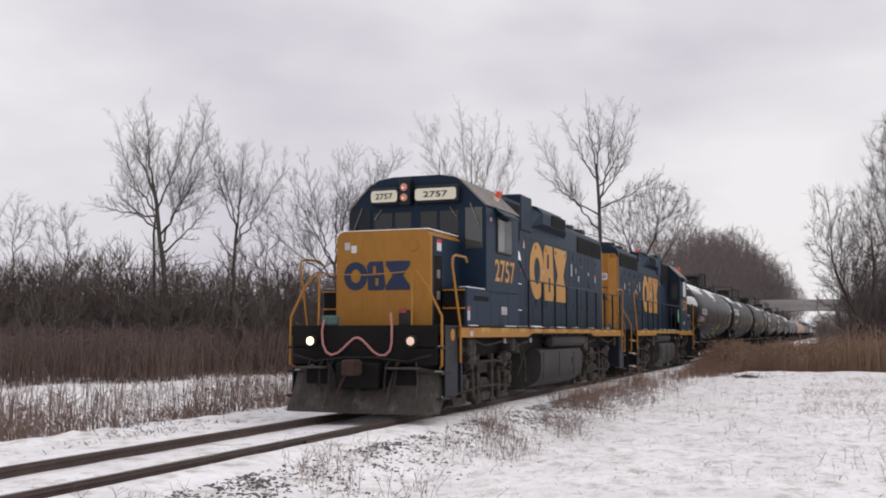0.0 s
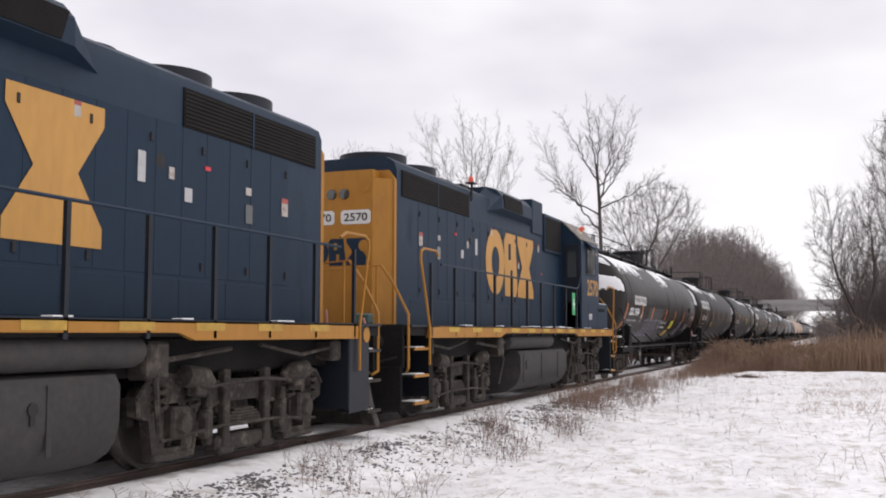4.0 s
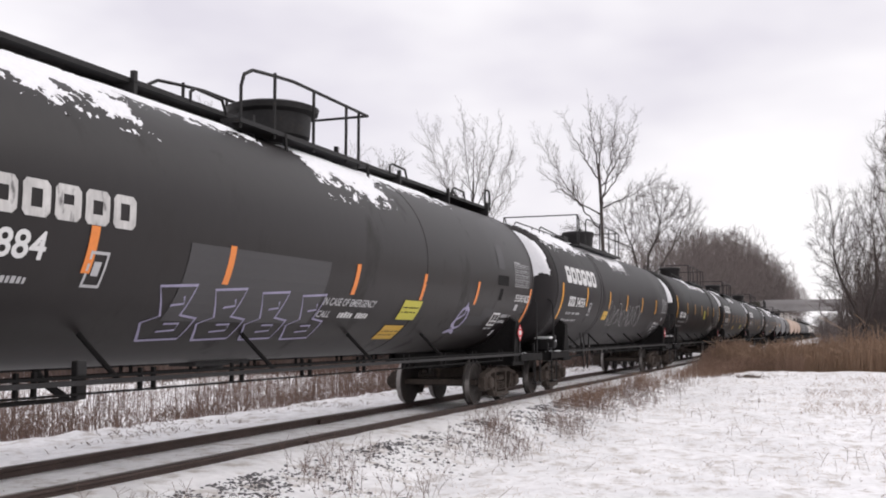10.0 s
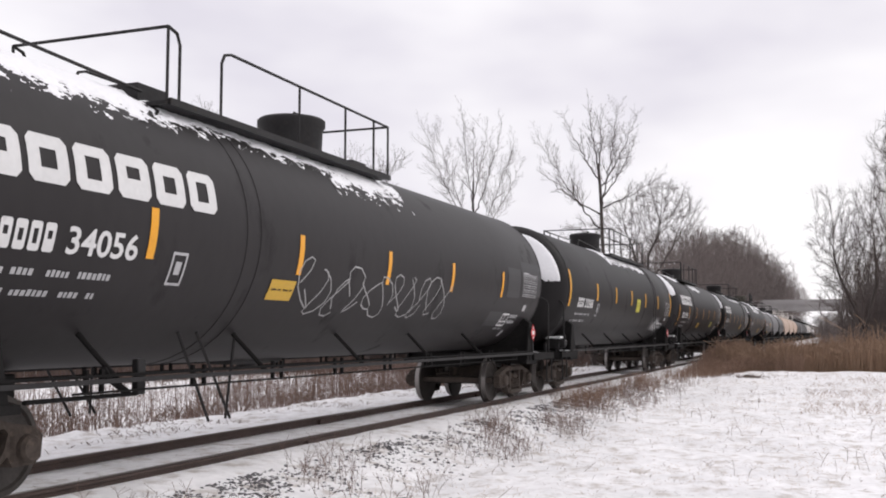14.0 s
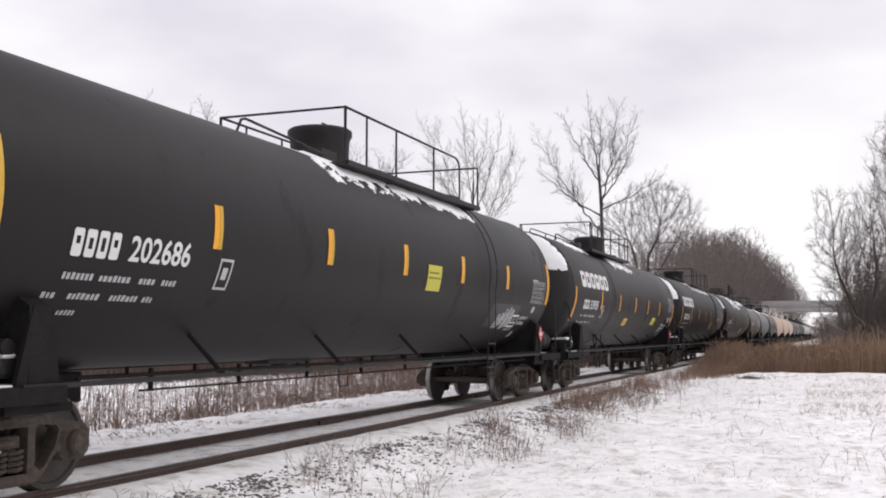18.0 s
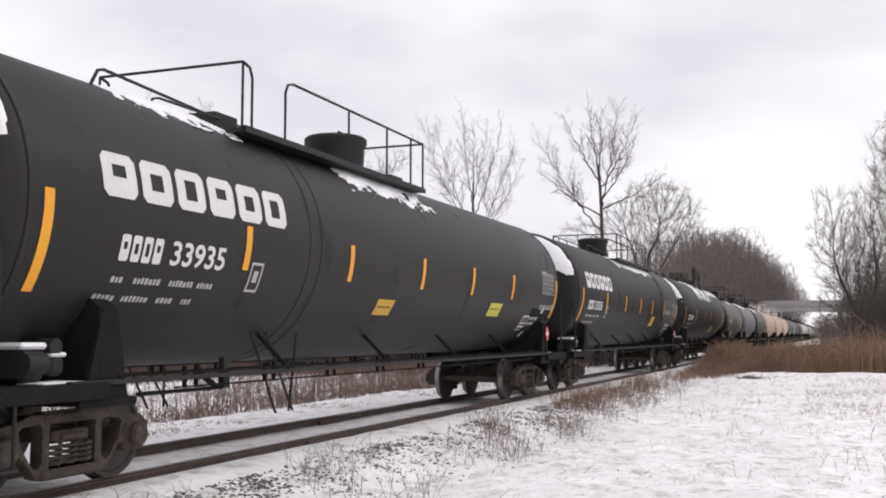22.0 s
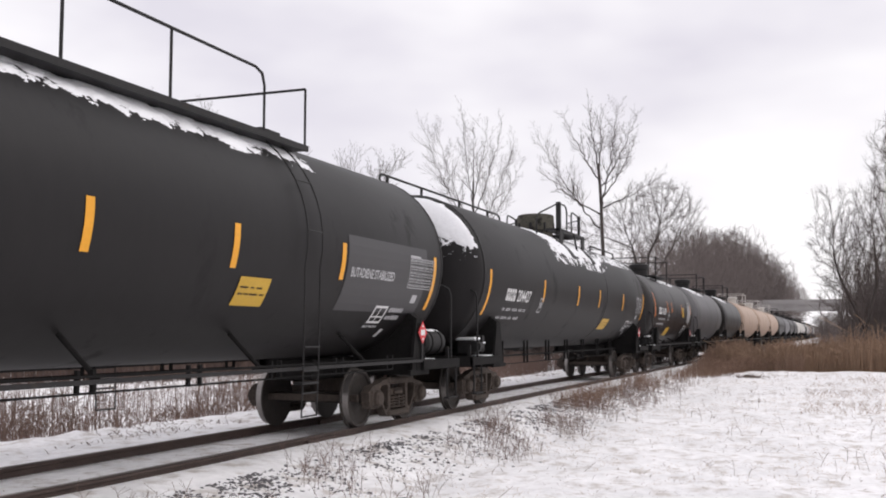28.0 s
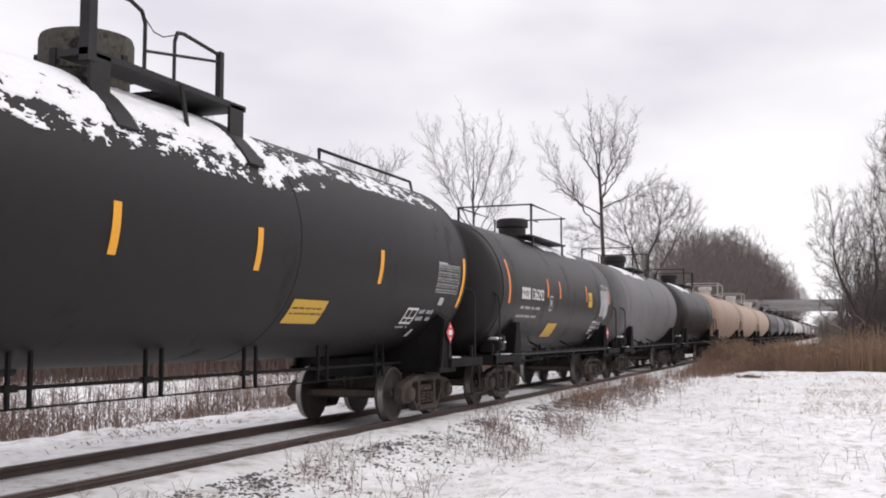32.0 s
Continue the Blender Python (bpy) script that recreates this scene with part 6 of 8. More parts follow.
        for sy in (-1, 1):
            gg = Geo().tube([(m + 0.33, sy * 0.95, fl), (m + 0.33, sy * 0.95, zt + 0.55), (m + 0.38, sy * 0.95, zt + 0.66), (m + 0.5, sy * 0.95, zt + 0.68), (m + 1.24, sy * 0.95, zt + 0.62)], 0.022)
            gg.tube([(m - 0.2, sy * 0.95, zt + 0.30), (m + 1.24, sy * 0.95, zt + 0.54)], 0.018)
            part("handrail", gg, rail_mat, car)
            part("handrail_post", Geo().box(m + 1.2, sy * 0.95 - 0.035, fl, m + 1.28, sy * 0.95 + 0.035, zt + 0.66), rail_mat, car)

    # snow lying on the front head and along the top
    if end_snow:
        def head(u, v, h):
            # u: angle round the axis from the top, v: share of the radius
            a = math.acos(min(1.0, v))
            n = Vector((-math.sin(a), -math.sin(u) * v, math.cos(u) * v)).normalized()
            return Vector((x0 - depth * math.sin(a), -r * v * math.sin(u), zc + r * v * math.cos(u))) + n * h
        lo = 0.30 if kind == "long" else 0.60 if kind == "bare" else {2: 0.31, 4: 0.46, 5: 0.44}.get(seed, 0.25)
        snow_sheet("snow_cap", car, head, [math.radians(-88 + 2 * k) for k in range(89)], [0.12 + 0.0225 * k for k in range(39)], 0.04, seed * 3.1, 0.10,
                   lambda u, v: min((v * math.cos(u) + (0.09 * u if kind == "long" else 0.22 * u if kind == "bare" else 0.13 * u) - lo) * 2.0, (cap - v) * 6, 1.2 - abs(u) * 0.75) - (0.5 * max(0.0, 1 - ((u - 0.42) / 0.80) ** 2 - ((v * math.cos(u - 0.42) - 0.745) / 0.165) ** 2) * 3 if kind == "long" else 0))
        if kind == "bare":
            snow_sheet("snow_specks", car, head, [math.radians(-60 + 1.0 * k) for k in range(141)], [0.30 + 0.010 * k for k in range(68)], 0.012, seed * 5.3, 0.30,
                       lambda u, v: min(0.0, (v * math.cos(u) + 0.22 * u - lo) * 1.2) - 0.05 - max(0.0, v - 0.93) * 6, 5.0)
    for xa, xb, pa, pb, sd in top_snow:
        def lay(u, v, h):
            return Vector((u, -(r + h) * math.cos(v), zc + (r + h) * math.sin(v)))
        nn = max(10, int((xb - xa) / 0.035))
        us, vs = [xa + (xb - xa) * k / nn for k in range(nn + 1)], [math.radians(pa + (pb - pa) * k / 48) for k in range(49)]
        speck = sd % 1 > 0.4

        def inside(u, v):
            return min(0.35, (u - xa) * 0.5, (xb - u) * 0.5, (math.degrees(v) - pa) / (pb - pa) * 0.9)
        if speck:
            snow_sheet("snow_specks", car, lay, us, vs, 0.010, sd, 0.34, lambda u, v: min(0.12, inside(u, v), (pb - math.degrees(v)) * 0.03) - 0.17, 2.2)
        else:
            snow_sheet("snow_patch", car, lay, us, vs, 0.03, sd, 0.24, lambda u, v: inside(u, v) - 0.12)
            if seed in (1, 2):
                snow_sheet("snow_specks", car, lay, us, [v - math.radians(5) for v in vs], 0.008, sd + 2, 0.30, lambda u, v: min(0.10, inside(u, v + math.radians(5))) - 0.19, 2.5)
    vehicles.append((car, s0, 1))
    return car


# ---- locomotives ----
def loco_side_frame():
    g = Geo()
    half = [(0.0, 0.68), (0.5, 0.68), (0.74, 0.63), (0.90, 0.52), (0.98, 0.34), (1.02, 0.14), (1.72, 0.16), (1.80, 0.56), (2.0, 0.62), (2.02, 0.82), (1.86, 0.98), (1.55, 1.05), (1.2, 1.01), (0.8, 0.93), (0.0, 0.93)]
    outer = half + [(-a, z) for a, z in half[-2:0:-1]]
    slot = [(1.22, 0.25), (1.52, 0.25), (1.52, 0.62), (1.45, 0.72), (1.29, 0.72), (1.22, 0.62)]
    tri = [(1.07, 0.44), (1.15, 0.40), (1.15, 0.72), (1.09, 0.72)]
    g.prism(outer, "y", -0.06, 0.06, [slot, [(-a, z) for a, z in slot[::-1]], tri, [(-a, z) for a, z in tri[::-1]]])
    # raised edge along the arch and the top
    for e in (1, -1):
        g.tube([(e * a, -0.06, z) for a, z in half[1:6]], 0.03, 6)
        g.tube([(e * a, -0.06, z - 0.02) for a, z in half[9:14]], 0.03, 6)
        g.tube([(e * a, 0.06, z) for a, z in half[1:6]], 0.03, 6)
        g.bevelled(e * 1.37 - 0.38, -0.10, 0.12, e * 1.37 + 0.36, 0.06, 0.20, 0.02)
    g.tube([(-0.8, -0.06, 0.91), (0.8, -0.06, 0.91)], 0.03, 6)
    return g.mesh("side_frame", LOCOTRUCK)


LOCOFRAME = loco_side_frame()
LOCOBOLSTER = Geo().bevelled(-0.4, -1.0, 0.5, 0.4, 1.0, 0.92, 0.04).box(-1.9, -0.95, 0.5, -1.8, 0.95, 0.8).box(1.8, -0.95, 0.5, 1.9, 0.95, 0.8).bevelled(-1.2, -0.5, 0.3, 1.2, 0.5, 0.75, 0.1).mesh("truck", LOCOTRUCK)
JOURNAL = Geo().bevelled(-0.17, -0.14, -0.17, 0.17, 0.10, 0.18, 0.03).lathe([(-0.20, 0.03), (-0.20, 0.10), (-0.14, 0.12)], "y", (0, 0, 0), 14).mesh("journal_box", LOCOTRUCK)
LOCOSPRING = Geo().tube(coil(0.085, 0.62, 0.93, 3.5, 0.02), 0.02, 5).mesh("spring", LOCOTRUCK)
LEAF = Geo()
for k in range(6):
    LEAF.bevelled(-0.52 + 0.06 * k, -0.06, 0.26 + 0.035 * k, 0.52 - 0.06 * k, 0.06, 0.292 + 0.035 * k, 0.008)
LEAF = LEAF.mesh("leaf_spring", LOCOTRUCK)
HANGER = Geo().bevelled(-0.07, -0.05, 0.10, 0.07, 0.05, 1.06, 0.015).bevelled(-0.16, -0.06, 0.08, 0.16, 0.06, 0.17, 0.02).mesh("swing_hanger", LOCOTRUCK)
BRAKECYL = Geo().lathe([(-0.26, 0.05), (-0.25, 0.12), (0.12, 0.14), (0.20, 0.10), (0.34, 0.03)], "x", (0, 0, 0), 16).bevelled(-0.1, -0.1, -0.2, 0.1, 0.05, -0.1, 0.02).mesh("brake_cylinder", LOCOTRUCK)
SHOE = Geo().bevelled(-0.05, -0.05, 0.22, 0.05, 0.05, 0.80, 0.02).bevelled(-0.12, -0.08, 0.3, 0.02, 0.06, 0.62, 0.02).mesh("brake_hanger", LOCOTRUCK)


def loco_truck(loco, x, sign):
    tr = part("truck", LOCOBOLSTER, None, loco, "grimy grey cast-steel truck", at=(x, 0, 0))
    for s in (-1, 1):
        part("side_frame", LOCOFRAME, None, tr, at=(0, s * 1.08, 0))
        for dx in (-1.37, 1.37):
            j = part("journal_box", JOURNAL, None, tr, at=(dx, s * 1.12, 0.508))
            j.rotation_euler = (0, 0, 0 if s < 0 else math.pi)
            for o in (-0.30, 0.30):
                part("spring", LOCOSPRING, None, tr, at=(dx + o, s * 1.16, 0.0))
            part("brake_hanger", SHOE, None, tr, at=(dx * 0.60, s * 1.2, 0))
            b = part("brake_cylinder", BRAKECYL, None, tr, at=(dx * 0.80, s * 1.24, 0.98))
            b.rotation_euler = (0, 0.15, 0 if dx < 0 else math.pi)
        part("leaf_spring", LEAF, None, tr, at=(0, s * 1.12, 0.12))
        part("spring_plank", Geo().bevelled(-0.62, min(s * 1.02, s * 1.2), 0.12, 0.62, max(s * 1.02, s * 1.2), 0.30, 0.03), LOCOTRUCK, tr)
        for dx in (-0.45, 0.45):
            part("swing_hanger", HANGER, None, tr, at=(dx, s * 1.18, 0))
        part("brake_rod", Geo().tube([(-1.7, s * 1.22, 0.34), (-0.6, s * 1.26, 0.42), (0.6, s * 1.26, 0.42), (1.7, s * 1.22, 0.34)], 0.02).tube([(-1.2, s * 1.25, 0.86), (0.2, s * 1.3, 0.93), (1.3, s * 1.28, 0.86)], 0.022), LOCOTRUCK, tr)
    for dx in (-1.37, 1.37):
        w = part("wheelset", LOCOWHEEL, None, tr, "worn steel wheels on an axle", at=(dx, 0, 0.508))
        rolling.append((w, dx, 0.508, sign))


def mark_shapes(x, y, w, h):
    """The railway's large side emblem as plain shapes: a ring, a slotted slab and an hourglass."""
    a = w * 0.36
    ring = tess(oval(x, y, a, h, 24), [oval(x + a * 0.30, y + h * 0.26, a * 0.42, h * 0.48, 16)])
    b = x + a * 0.98
    slab = tess([(b + w * 0.02, y), (b + w * 0.24, y), (b + w * 0.28, y + h * 0.12), (b + w * 0.24, y + h), (b + w * 0.04, y + h), (b, y + h * 0.86)], [rect(b + w * 0.13, y + h * 0.16, w * 0.045, h * 0.26), rect(b + w * 0.09, y + h * 0.58, w * 0.05, h * 0.26)])
    c = b + w * 0.285
    e = x + w
    glass = tess([(c, y), (e, y), (e, y + h * 0.14), (e - w * 0.10, y + h * 0.5), (e, y + h * 0.86), (e, y + h), (c, y + h), (c, y + h * 0.86), (c + w * 0.10, y + h * 0.5), (c, y + h * 0.14)])
    return [ring, slab, glass]


def locomotive(x_at, number, label, turn, sign, hood_beacon=False):
    L = 18.0
    lo = thing("locomotive", label, "locomotive", "locomotives of the train", at=(x_at, 0, 0))
    # frame, sills, end plates
    # the deep shade below the sills is part of the underframe's colour
    part("underframe", Geo().bevelled(0.7, -1.15, 1.02, L - 0.7, 1.15, 1.44, 0.03).box(0.66, -1.50, 1.44, L - 0.66, 1.50, 1.58), NEARBLACK, lo, "grimy black underframe, darkened further for the shade under the deck")
    for s in (-1, 1):
        sill = part("side_sill", Geo().prism([(1.44, 1.40), (5.9, 1.40), (6.2, 1.48), (12.3, 1.48), (12.6, 1.40), (L - 1.44, 1.40), (L - 1.44, 1.60), (1.44, 1.60)], "y", s * 1.48, s * 1.545), YELLOW, lo, "gold side sill")
        for k in range(11):
            x = 2.6 + k * 1.25
            part("reflector", Geo().box(x, s * 1.544, 1.50, x + 0.55, s * 1.551, 1.585), YELLOW2 if turn < 0 else DULLYELLOW, sill)
        part("deck_edge", Geo().box(0.66, s * 1.30, 1.58, L - 0.66, s * 1.545, 1.615), BLUEDARK, lo)
        for k in range(7):
            x = 2.0 + k * 2.1 + 0.3 * math.sin(k * 7)
            part("deck_snow", Geo().bevelled(x, s * 1.40, 1.613, x + 0.5 + 0.3 * math.sin(k), s * 1.535, 1.632, 0.008), SNOW, lo)
    for e, s in ((0.0, 1), (L, -1)):
        def X(d, e=e, s=s):
            return e + s * d
        part("end_plate", Geo().bevelled(X(0.60), -1.42, 0.92, X(0.68), 1.42, 1.62, 0.015), NEARBLACK, lo, "greasy dark end plate")
        c = part("coupler", COUPLER, None, lo, "rusty knuckle coupler", at=(e, 0, 0))
        c.rotation_euler = (0, 0, 0 if s > 0 else math.pi)
        if turn < 0:
            part("pilot_plate", Geo().bevelled(X(0.58), -1.40, 0.22, X(0.64), 1.40, 0.95, 0.02), NEARBLACK, lo, "dark flat pilot plate")
        else:
            plow = Geo()
            prof = [(0.58, 0.95), (0.52, 0.72), (0.40, 0.42), (0.26, 0.20), (0.20, 0.09), (0.30, 0.09), (0.42, 0.40), (0.58, 0.70), (0.66, 0.95)]
            n = len(prof)
            rows = [(-1.46, 0.36, 0.60), (-1.40, 0.16, 0.74), (-1.28, 0.09, 0.84), (-1.0, 0.06, 0.90), (-0.62, 0.04, 0.88), (-0.48, 0.02, 0.52), (0, 0.0, 0.46), (0.48, 0.02, 0.52), (0.62, 0.04, 0.88), (1.0, 0.06, 0.90), (1.28, 0.09, 0.84), (1.40, 0.16, 0.74), (1.46, 0.36, 0.60)]
            vs = [(X(a + o), y, 0.09 + (z - 0.09) * (top - 0.09) / 0.86) for y, o, top in rows for a, z in prof]
            fs = [(i * n + k, i * n + (k + 1) % n, (i + 1) * n + (k + 1) % n, (i + 1) * n + k) for i in range(len(rows) - 1) for k in range(n)] + [tuple(range(n)), tuple(range((len(rows) - 1) * n, len(rows) * n))]
            plow.add(vs, fs)
            part("snow_plow", plow, PLOWM, lo, "dusty grey pilot plow")
            for y in (-0.86, 0.86):
                # solid block whose dark colour stands in for shade inside an opening
                part("plow_shade_block", Geo().bevelled(X(0.475), y - 0.22, 0.58, X(0.60), y + 0.20, 0.84, 0.01), NEARBLACK, lo, "dark block painted as a shaded opening in the plow")
                for o in (-0.26, 0.26):
                    part("plow_brace", Geo().tube([(X(0.58), y + o * 0.7, 0.98), (X(0.46), y + o, 0.62), (X(0.30), y + o, 0.22)], 0.016, 5), PLOWM, lo)
                part("plow_step", Geo().box(X(0.22), min(y * 0.7, y * 1.35), 0.86, X(0.50), max(y * 0.7, y * 1.35), 0.89), PLOWM, lo)
        part("draft_gear", Geo().bevelled(X(0.36), -0.42, 0.50, X(0.60), 0.42, 0.96, 0.03), NEARBLACK, lo, "dark coupler pocket")
        part("uncoupling_lever", Geo().tube([(X(0.5), -1.35, 1.1), (X(0.5), -0.9, 0.98), (X(0.5), -0.3, 1.05), (X(0.5), 0.3, 1.05), (X(0.5), 0.9, 0.98), (X(0.5), 1.35, 1.1)], 0.018), STEEL, lo)
        for y in (-0.55, -0.75, 0.55, 0.75):
            part("air_hose", Geo().tube([(X(0.56), y, 1.0), (X(0.40), y, 0.9), (X(0.36), y * 0.97, 0.6), (X(0.42), y * 0.95, 0.45)], 0.022), STEEL, lo)
        hose = Geo().tube([(X(0.555), y, z) for y, z in ((0.74, 1.72), (0.77, 1.64), (0.79, 1.50), (0.77, 1.28), (0.70, 1.14), (0.60, 1.09), (0.48, 1.12), (0.36, 1.21), (0.24, 1.32), (0.15, 1.385), (0.08, 1.40), (0.0, 1.37), (-0.10, 1.28), (-0.22, 1.16), (-0.34, 1.09), (-0.46, 1.09), (-0.55, 1.17), (-0.585, 1.32), (-0.585, 1.6), (-0.56, 1.84))], 0.022)
        part("brake_hose", hose, HOSE, lo, "sagging pink air hose")
        for s2 in (-1, 1):
            # step well: riser, four treads, side sheet
            part("step_well", Geo().box(X(0.68), s2 * 0.98, 0.45, X(1.62), s2 * 1.02, 1.58).box(X(1.60), s2 * 0.98, 0.42, X(1.68), s2 * 1.50, 1.58), BLUEDARK, lo, "dark step well")
            wa, wb = ((0.78, 1.40) if s > 0 else (1.02, 1.66)) if turn > 0 else (1.50, 1.66)
            part("well_sheet", Geo().prism([(X(wa), 0.38), (X(wb), 0.36), (X(wb), 1.60), (X(wa), 1.60)], "y", s2 * 1.485, s2 * 1.51), BLUEDARK if turn > 0 else NEARBLACK, lo, "dark sheet beside the steps")
            da, db = (0.60, 1.04) if turn > 0 else (0.88, 1.50)
            for z in (0.33, 0.77, 1.21):
                st = part("step", Geo().bevelled(X(da), s2 * 1.0, z, X(db), s2 * 1.50, z + 0.03, 0.006), STEEL, lo)
                part("step_nosing", Geo().box(X(da), s2 * 1.48, z - 0.01, X(db), s2 * 1.515, z + 0.035), YELLOW if turn < 0 else LOCOTRUCK, st, "yellow step edge" if turn < 0 else "grimy step edge")
                part("step_snow", Geo().bevelled(X(da + 0.16), s2 * 1.2, z + 0.028, X(db - 0.06), s2 * 1.46, z + 0.05, 0.01), SNOW, st)
            if turn < 0:
                part("step_plate", Geo().box(X(1.16), s2 * 1.03, 0.40, X(1.46), s2 * 1.04, 0.56), DULLRED, lo, "small red plate behind the steps")
            if turn > 0:
                part("round_marker", Geo().lathe([(-0.006, 0.11), (0.006, 0.11)], "y", (X(1.12), s2 * 1.516, 1.45), 20), YELLOW, lo, "round yellow disc")
            part("step_rail", Geo().tube([(X(0.74), s2 * 1.42, 0.86), (X(0.66), s2 * 1.49, 0.92), (X(0.66), s2 * 1.49, 1.78), (X(0.66), s2 * 1.22, 2.29), (X(0.66), s2 * 1.0, 2.58)], 0.022), YELLOW, lo, "bent yellow handrail")
            part("step_rail", Geo().tube([(X(1.42), s2 * 1.555, 0.95), (X(1.42), s2 * 1.555, 1.6), (X(1.08), s2 * 1.53, 2.70), (X(1.10), s2 * 1.53, 2.83), (X(1.22), s2 * 1.53, 2.88), (X(1.80), s2 * 1.52, 2.88), (X(1.95), s2 * 1.50, 2.80)], 0.022), YELLOW, lo, "bent yellow handrail")
        part("end_chain", Geo().tube([(X(0.66), 1.0, 2.58), (X(0.64), 0.5, 2.54), (X(0.64), 0.0, 2.52), (X(0.64), -0.5, 2.54), (X(0.66), -1.0, 2.58)], 0.012), YELLOW, lo, "thin yellow rail across the end")
        for y in (-0.92, 0.92):
            part("end_post", Geo().tube([(X(0.67), y, 1.6), (X(0.67), y, 2.56)], 0.022), YELLOW, lo, "yellow railing post")
        part("cable_box", Geo().bevelled(X(0.60), 0.52, 1.62, X(0.74), 0.84, 1.80, 0.03), TEAL, lo, "faded teal receptacle box")
        for y in (-0.98, 0.98):
            lit = part("ditch_light", Geo().lathe([(0.0, 0.105), (0.16, 0.105), (0.20, 0.06)], "x", (X(0.46), y, 1.34), 18) if s > 0 else Geo().lathe([(0.0, 0.105), (-0.16, 0.105), (-0.20, 0.06)], "x", (X(0.46), y, 1.34), 18), STEEL, lo, "round ditch light")
            part("lens", Geo().lathe([(-0.012, 0.02), (-0.010, 0.068), (0.004, 0.074)], "x", (X(0.455), y, 1.34), 18), (LAMP if y > 0 else LAMPLOW) if (s > 0 and turn > 0) else PALEGLASS, lit, "lit lens" if (s > 0 and turn > 0) else "unlit lens")
    # tank and reservoirs
    body = [(-1.42, 0.62), (-1.39, 0.48), (-1.30, 0.34), (-1.12, 0.22), (-0.88, 0.155), (-0.55, 0.13), (0.55, 0.13), (0.88, 0.155), (1.12, 0.22), (1.30, 0.34), (1.39, 0.48), (1.42, 0.62), (1.42, 0.98), (1.36, 1.08), (1.2, 1.12), (-1.2, 1.12), (-1.36, 1.08), (-1.42, 0.98)]
    ft = part("fuel_tank", Geo().prism(body, "x", *((7.35, 11.55) if turn > 0 else (6.75, 10.85))), TANKGREY, lo, "dusty grey fuel tank")
    for s in (-1, 1):
        for x in (7.6, 9.1, 10.6):
            part("tank_strap", Geo().box(x - 0.03, s * 1.418, 0.4, x + 0.03, s * 1.432, 1.02), TANKGREY, ft)
        part("fuel_gauge", Geo().lathe([(-0.012, 0.06), (0.012, 0.06)], "y", (10.4, s * 1.425, 0.82), 14).box(10.37, s * 1.42, 0.68, 10.43, s * 1.436, 0.8), STEEL, ft)
        part("air_reservoir", Geo().lathe([(-1.8, 0.05), (-1.75, 0.14), (-1.65, 0.17), (1.65, 0.17), (1.75, 0.14), (1.8, 0.05)], "x", (10.2 if turn > 0 else 9.75, s * 1.28, 1.30), 18), TANKGREY, lo, "long grey air reservoir")
        for pts, r in (([(4.6, 1.3, 1.32), (5.6, 1.34, 1.22), (6.3, 1.36, 1.28), (6.9, 1.3, 1.35)], 0.03), ([(5.9, 1.36, 1.25), (6.1, 1.38, 0.85), (6.3, 1.34, 0.4)], 0.035), ([(11.6, 1.3, 1.3), (12.4, 1.35, 1.2), (13.6, 1.33, 1.3)], 0.03),
                       ([(2.6, 1.34, 1.36), (3.4, 1.38, 1.24), (4.4, 1.36, 1.30)], 0.024), ([(14.2, 1.36, 1.34), (15.2, 1.38, 1.2), (16.0, 1.36, 1.28)], 0.024), ([(5.7, 1.30, 1.3), (5.85, 1.40, 0.9), (5.6, 1.36, 0.55)], 0.022), ([(12.3, 1.30, 1.3), (12.1, 1.42, 0.95), (12.25, 1.36, 0.45)], 0.03)):
            part("pipe", Geo().tube([(a, s * b, c) for a, b, c in pts], r), LOCOTRUCK, lo)
        for x, w, z in ((2.3, 0.45, 1.05), (12.0, 0.35, 1.0), (5.05, 0.3, 1.1), (16.0, 0.3, 1.1)):
            part("sander_box", Geo().bevelled(x, s * 1.12, z, x + w, s * 1.41, 1.39, 0.03), LOCOTRUCK, lo)
        for x in (4.5, 6.45):
            part("tag_plate", Geo().box(x, min(s * 1.40, s * 1.43), 1.27, x + 0.08, max(s * 1.40, s * 1.43), 1.37), DULLWHITE, lo, "small white tag plate")
        part("bell", Geo().lathe([(-0.02, 0.17), (0.06, 0.13), (0.20, 0.11), (0.24, 0.05)], "z", (5.5, s * 1.28, 1.08), 16), LOCOTRUCK, lo) if s < 0 else None
    loco_truck(lo, 3.83, sign)
    loco_truck(lo, 14.17, sign)
    # short nose
    nose = part("nose", Geo().prism([(-0.96, 1.6), (0.96, 1.6), (0.96, 3.28), (0.90, 3.37), (0.80, 3.40), (-0.80, 3.40), (-0.90, 3.37), (-0.96, 3.28)], "x", 1.45, 3.08), YELLOW if turn > 0 else BLUE, lo, "gold short nose" if turn > 0 else "blue short nose")
    for s in (-1, 1):
        part("nose_side", Geo().box(1.56, s * 0.955, 1.62, 3.08, s * 0.972, 3.28), BLUE, nose, "dark blue side of the nose")
        # no hole here: a thin panel carries the opening's shade as dark colour
        part("nose_shade_panel", Geo().box(1.62, s * 0.968, 1.66, 2.02, s * 0.976, 2.92), NEARBLACK, nose, "flat dark panel painted as a shaded opening in the nose side")
        for z in (2.1, 2.5):
            part("recess_bracket", Geo().bevelled(1.72, s * 0.97, z, 1.86, s * 1.0, z + 0.16, 0.01), ROOFGREY, nose)
        part("nose_sticker", Geo().box(1.75, s * 0.971, 3.02, 1.98, s * 0.976, 3.24), WHITE, nose, "white and red warning sticker")
        part("sticker_band", Geo().box(1.75, s * 0.975, 3.17, 1.98, s * 0.979, 3.24), REDM, nose)
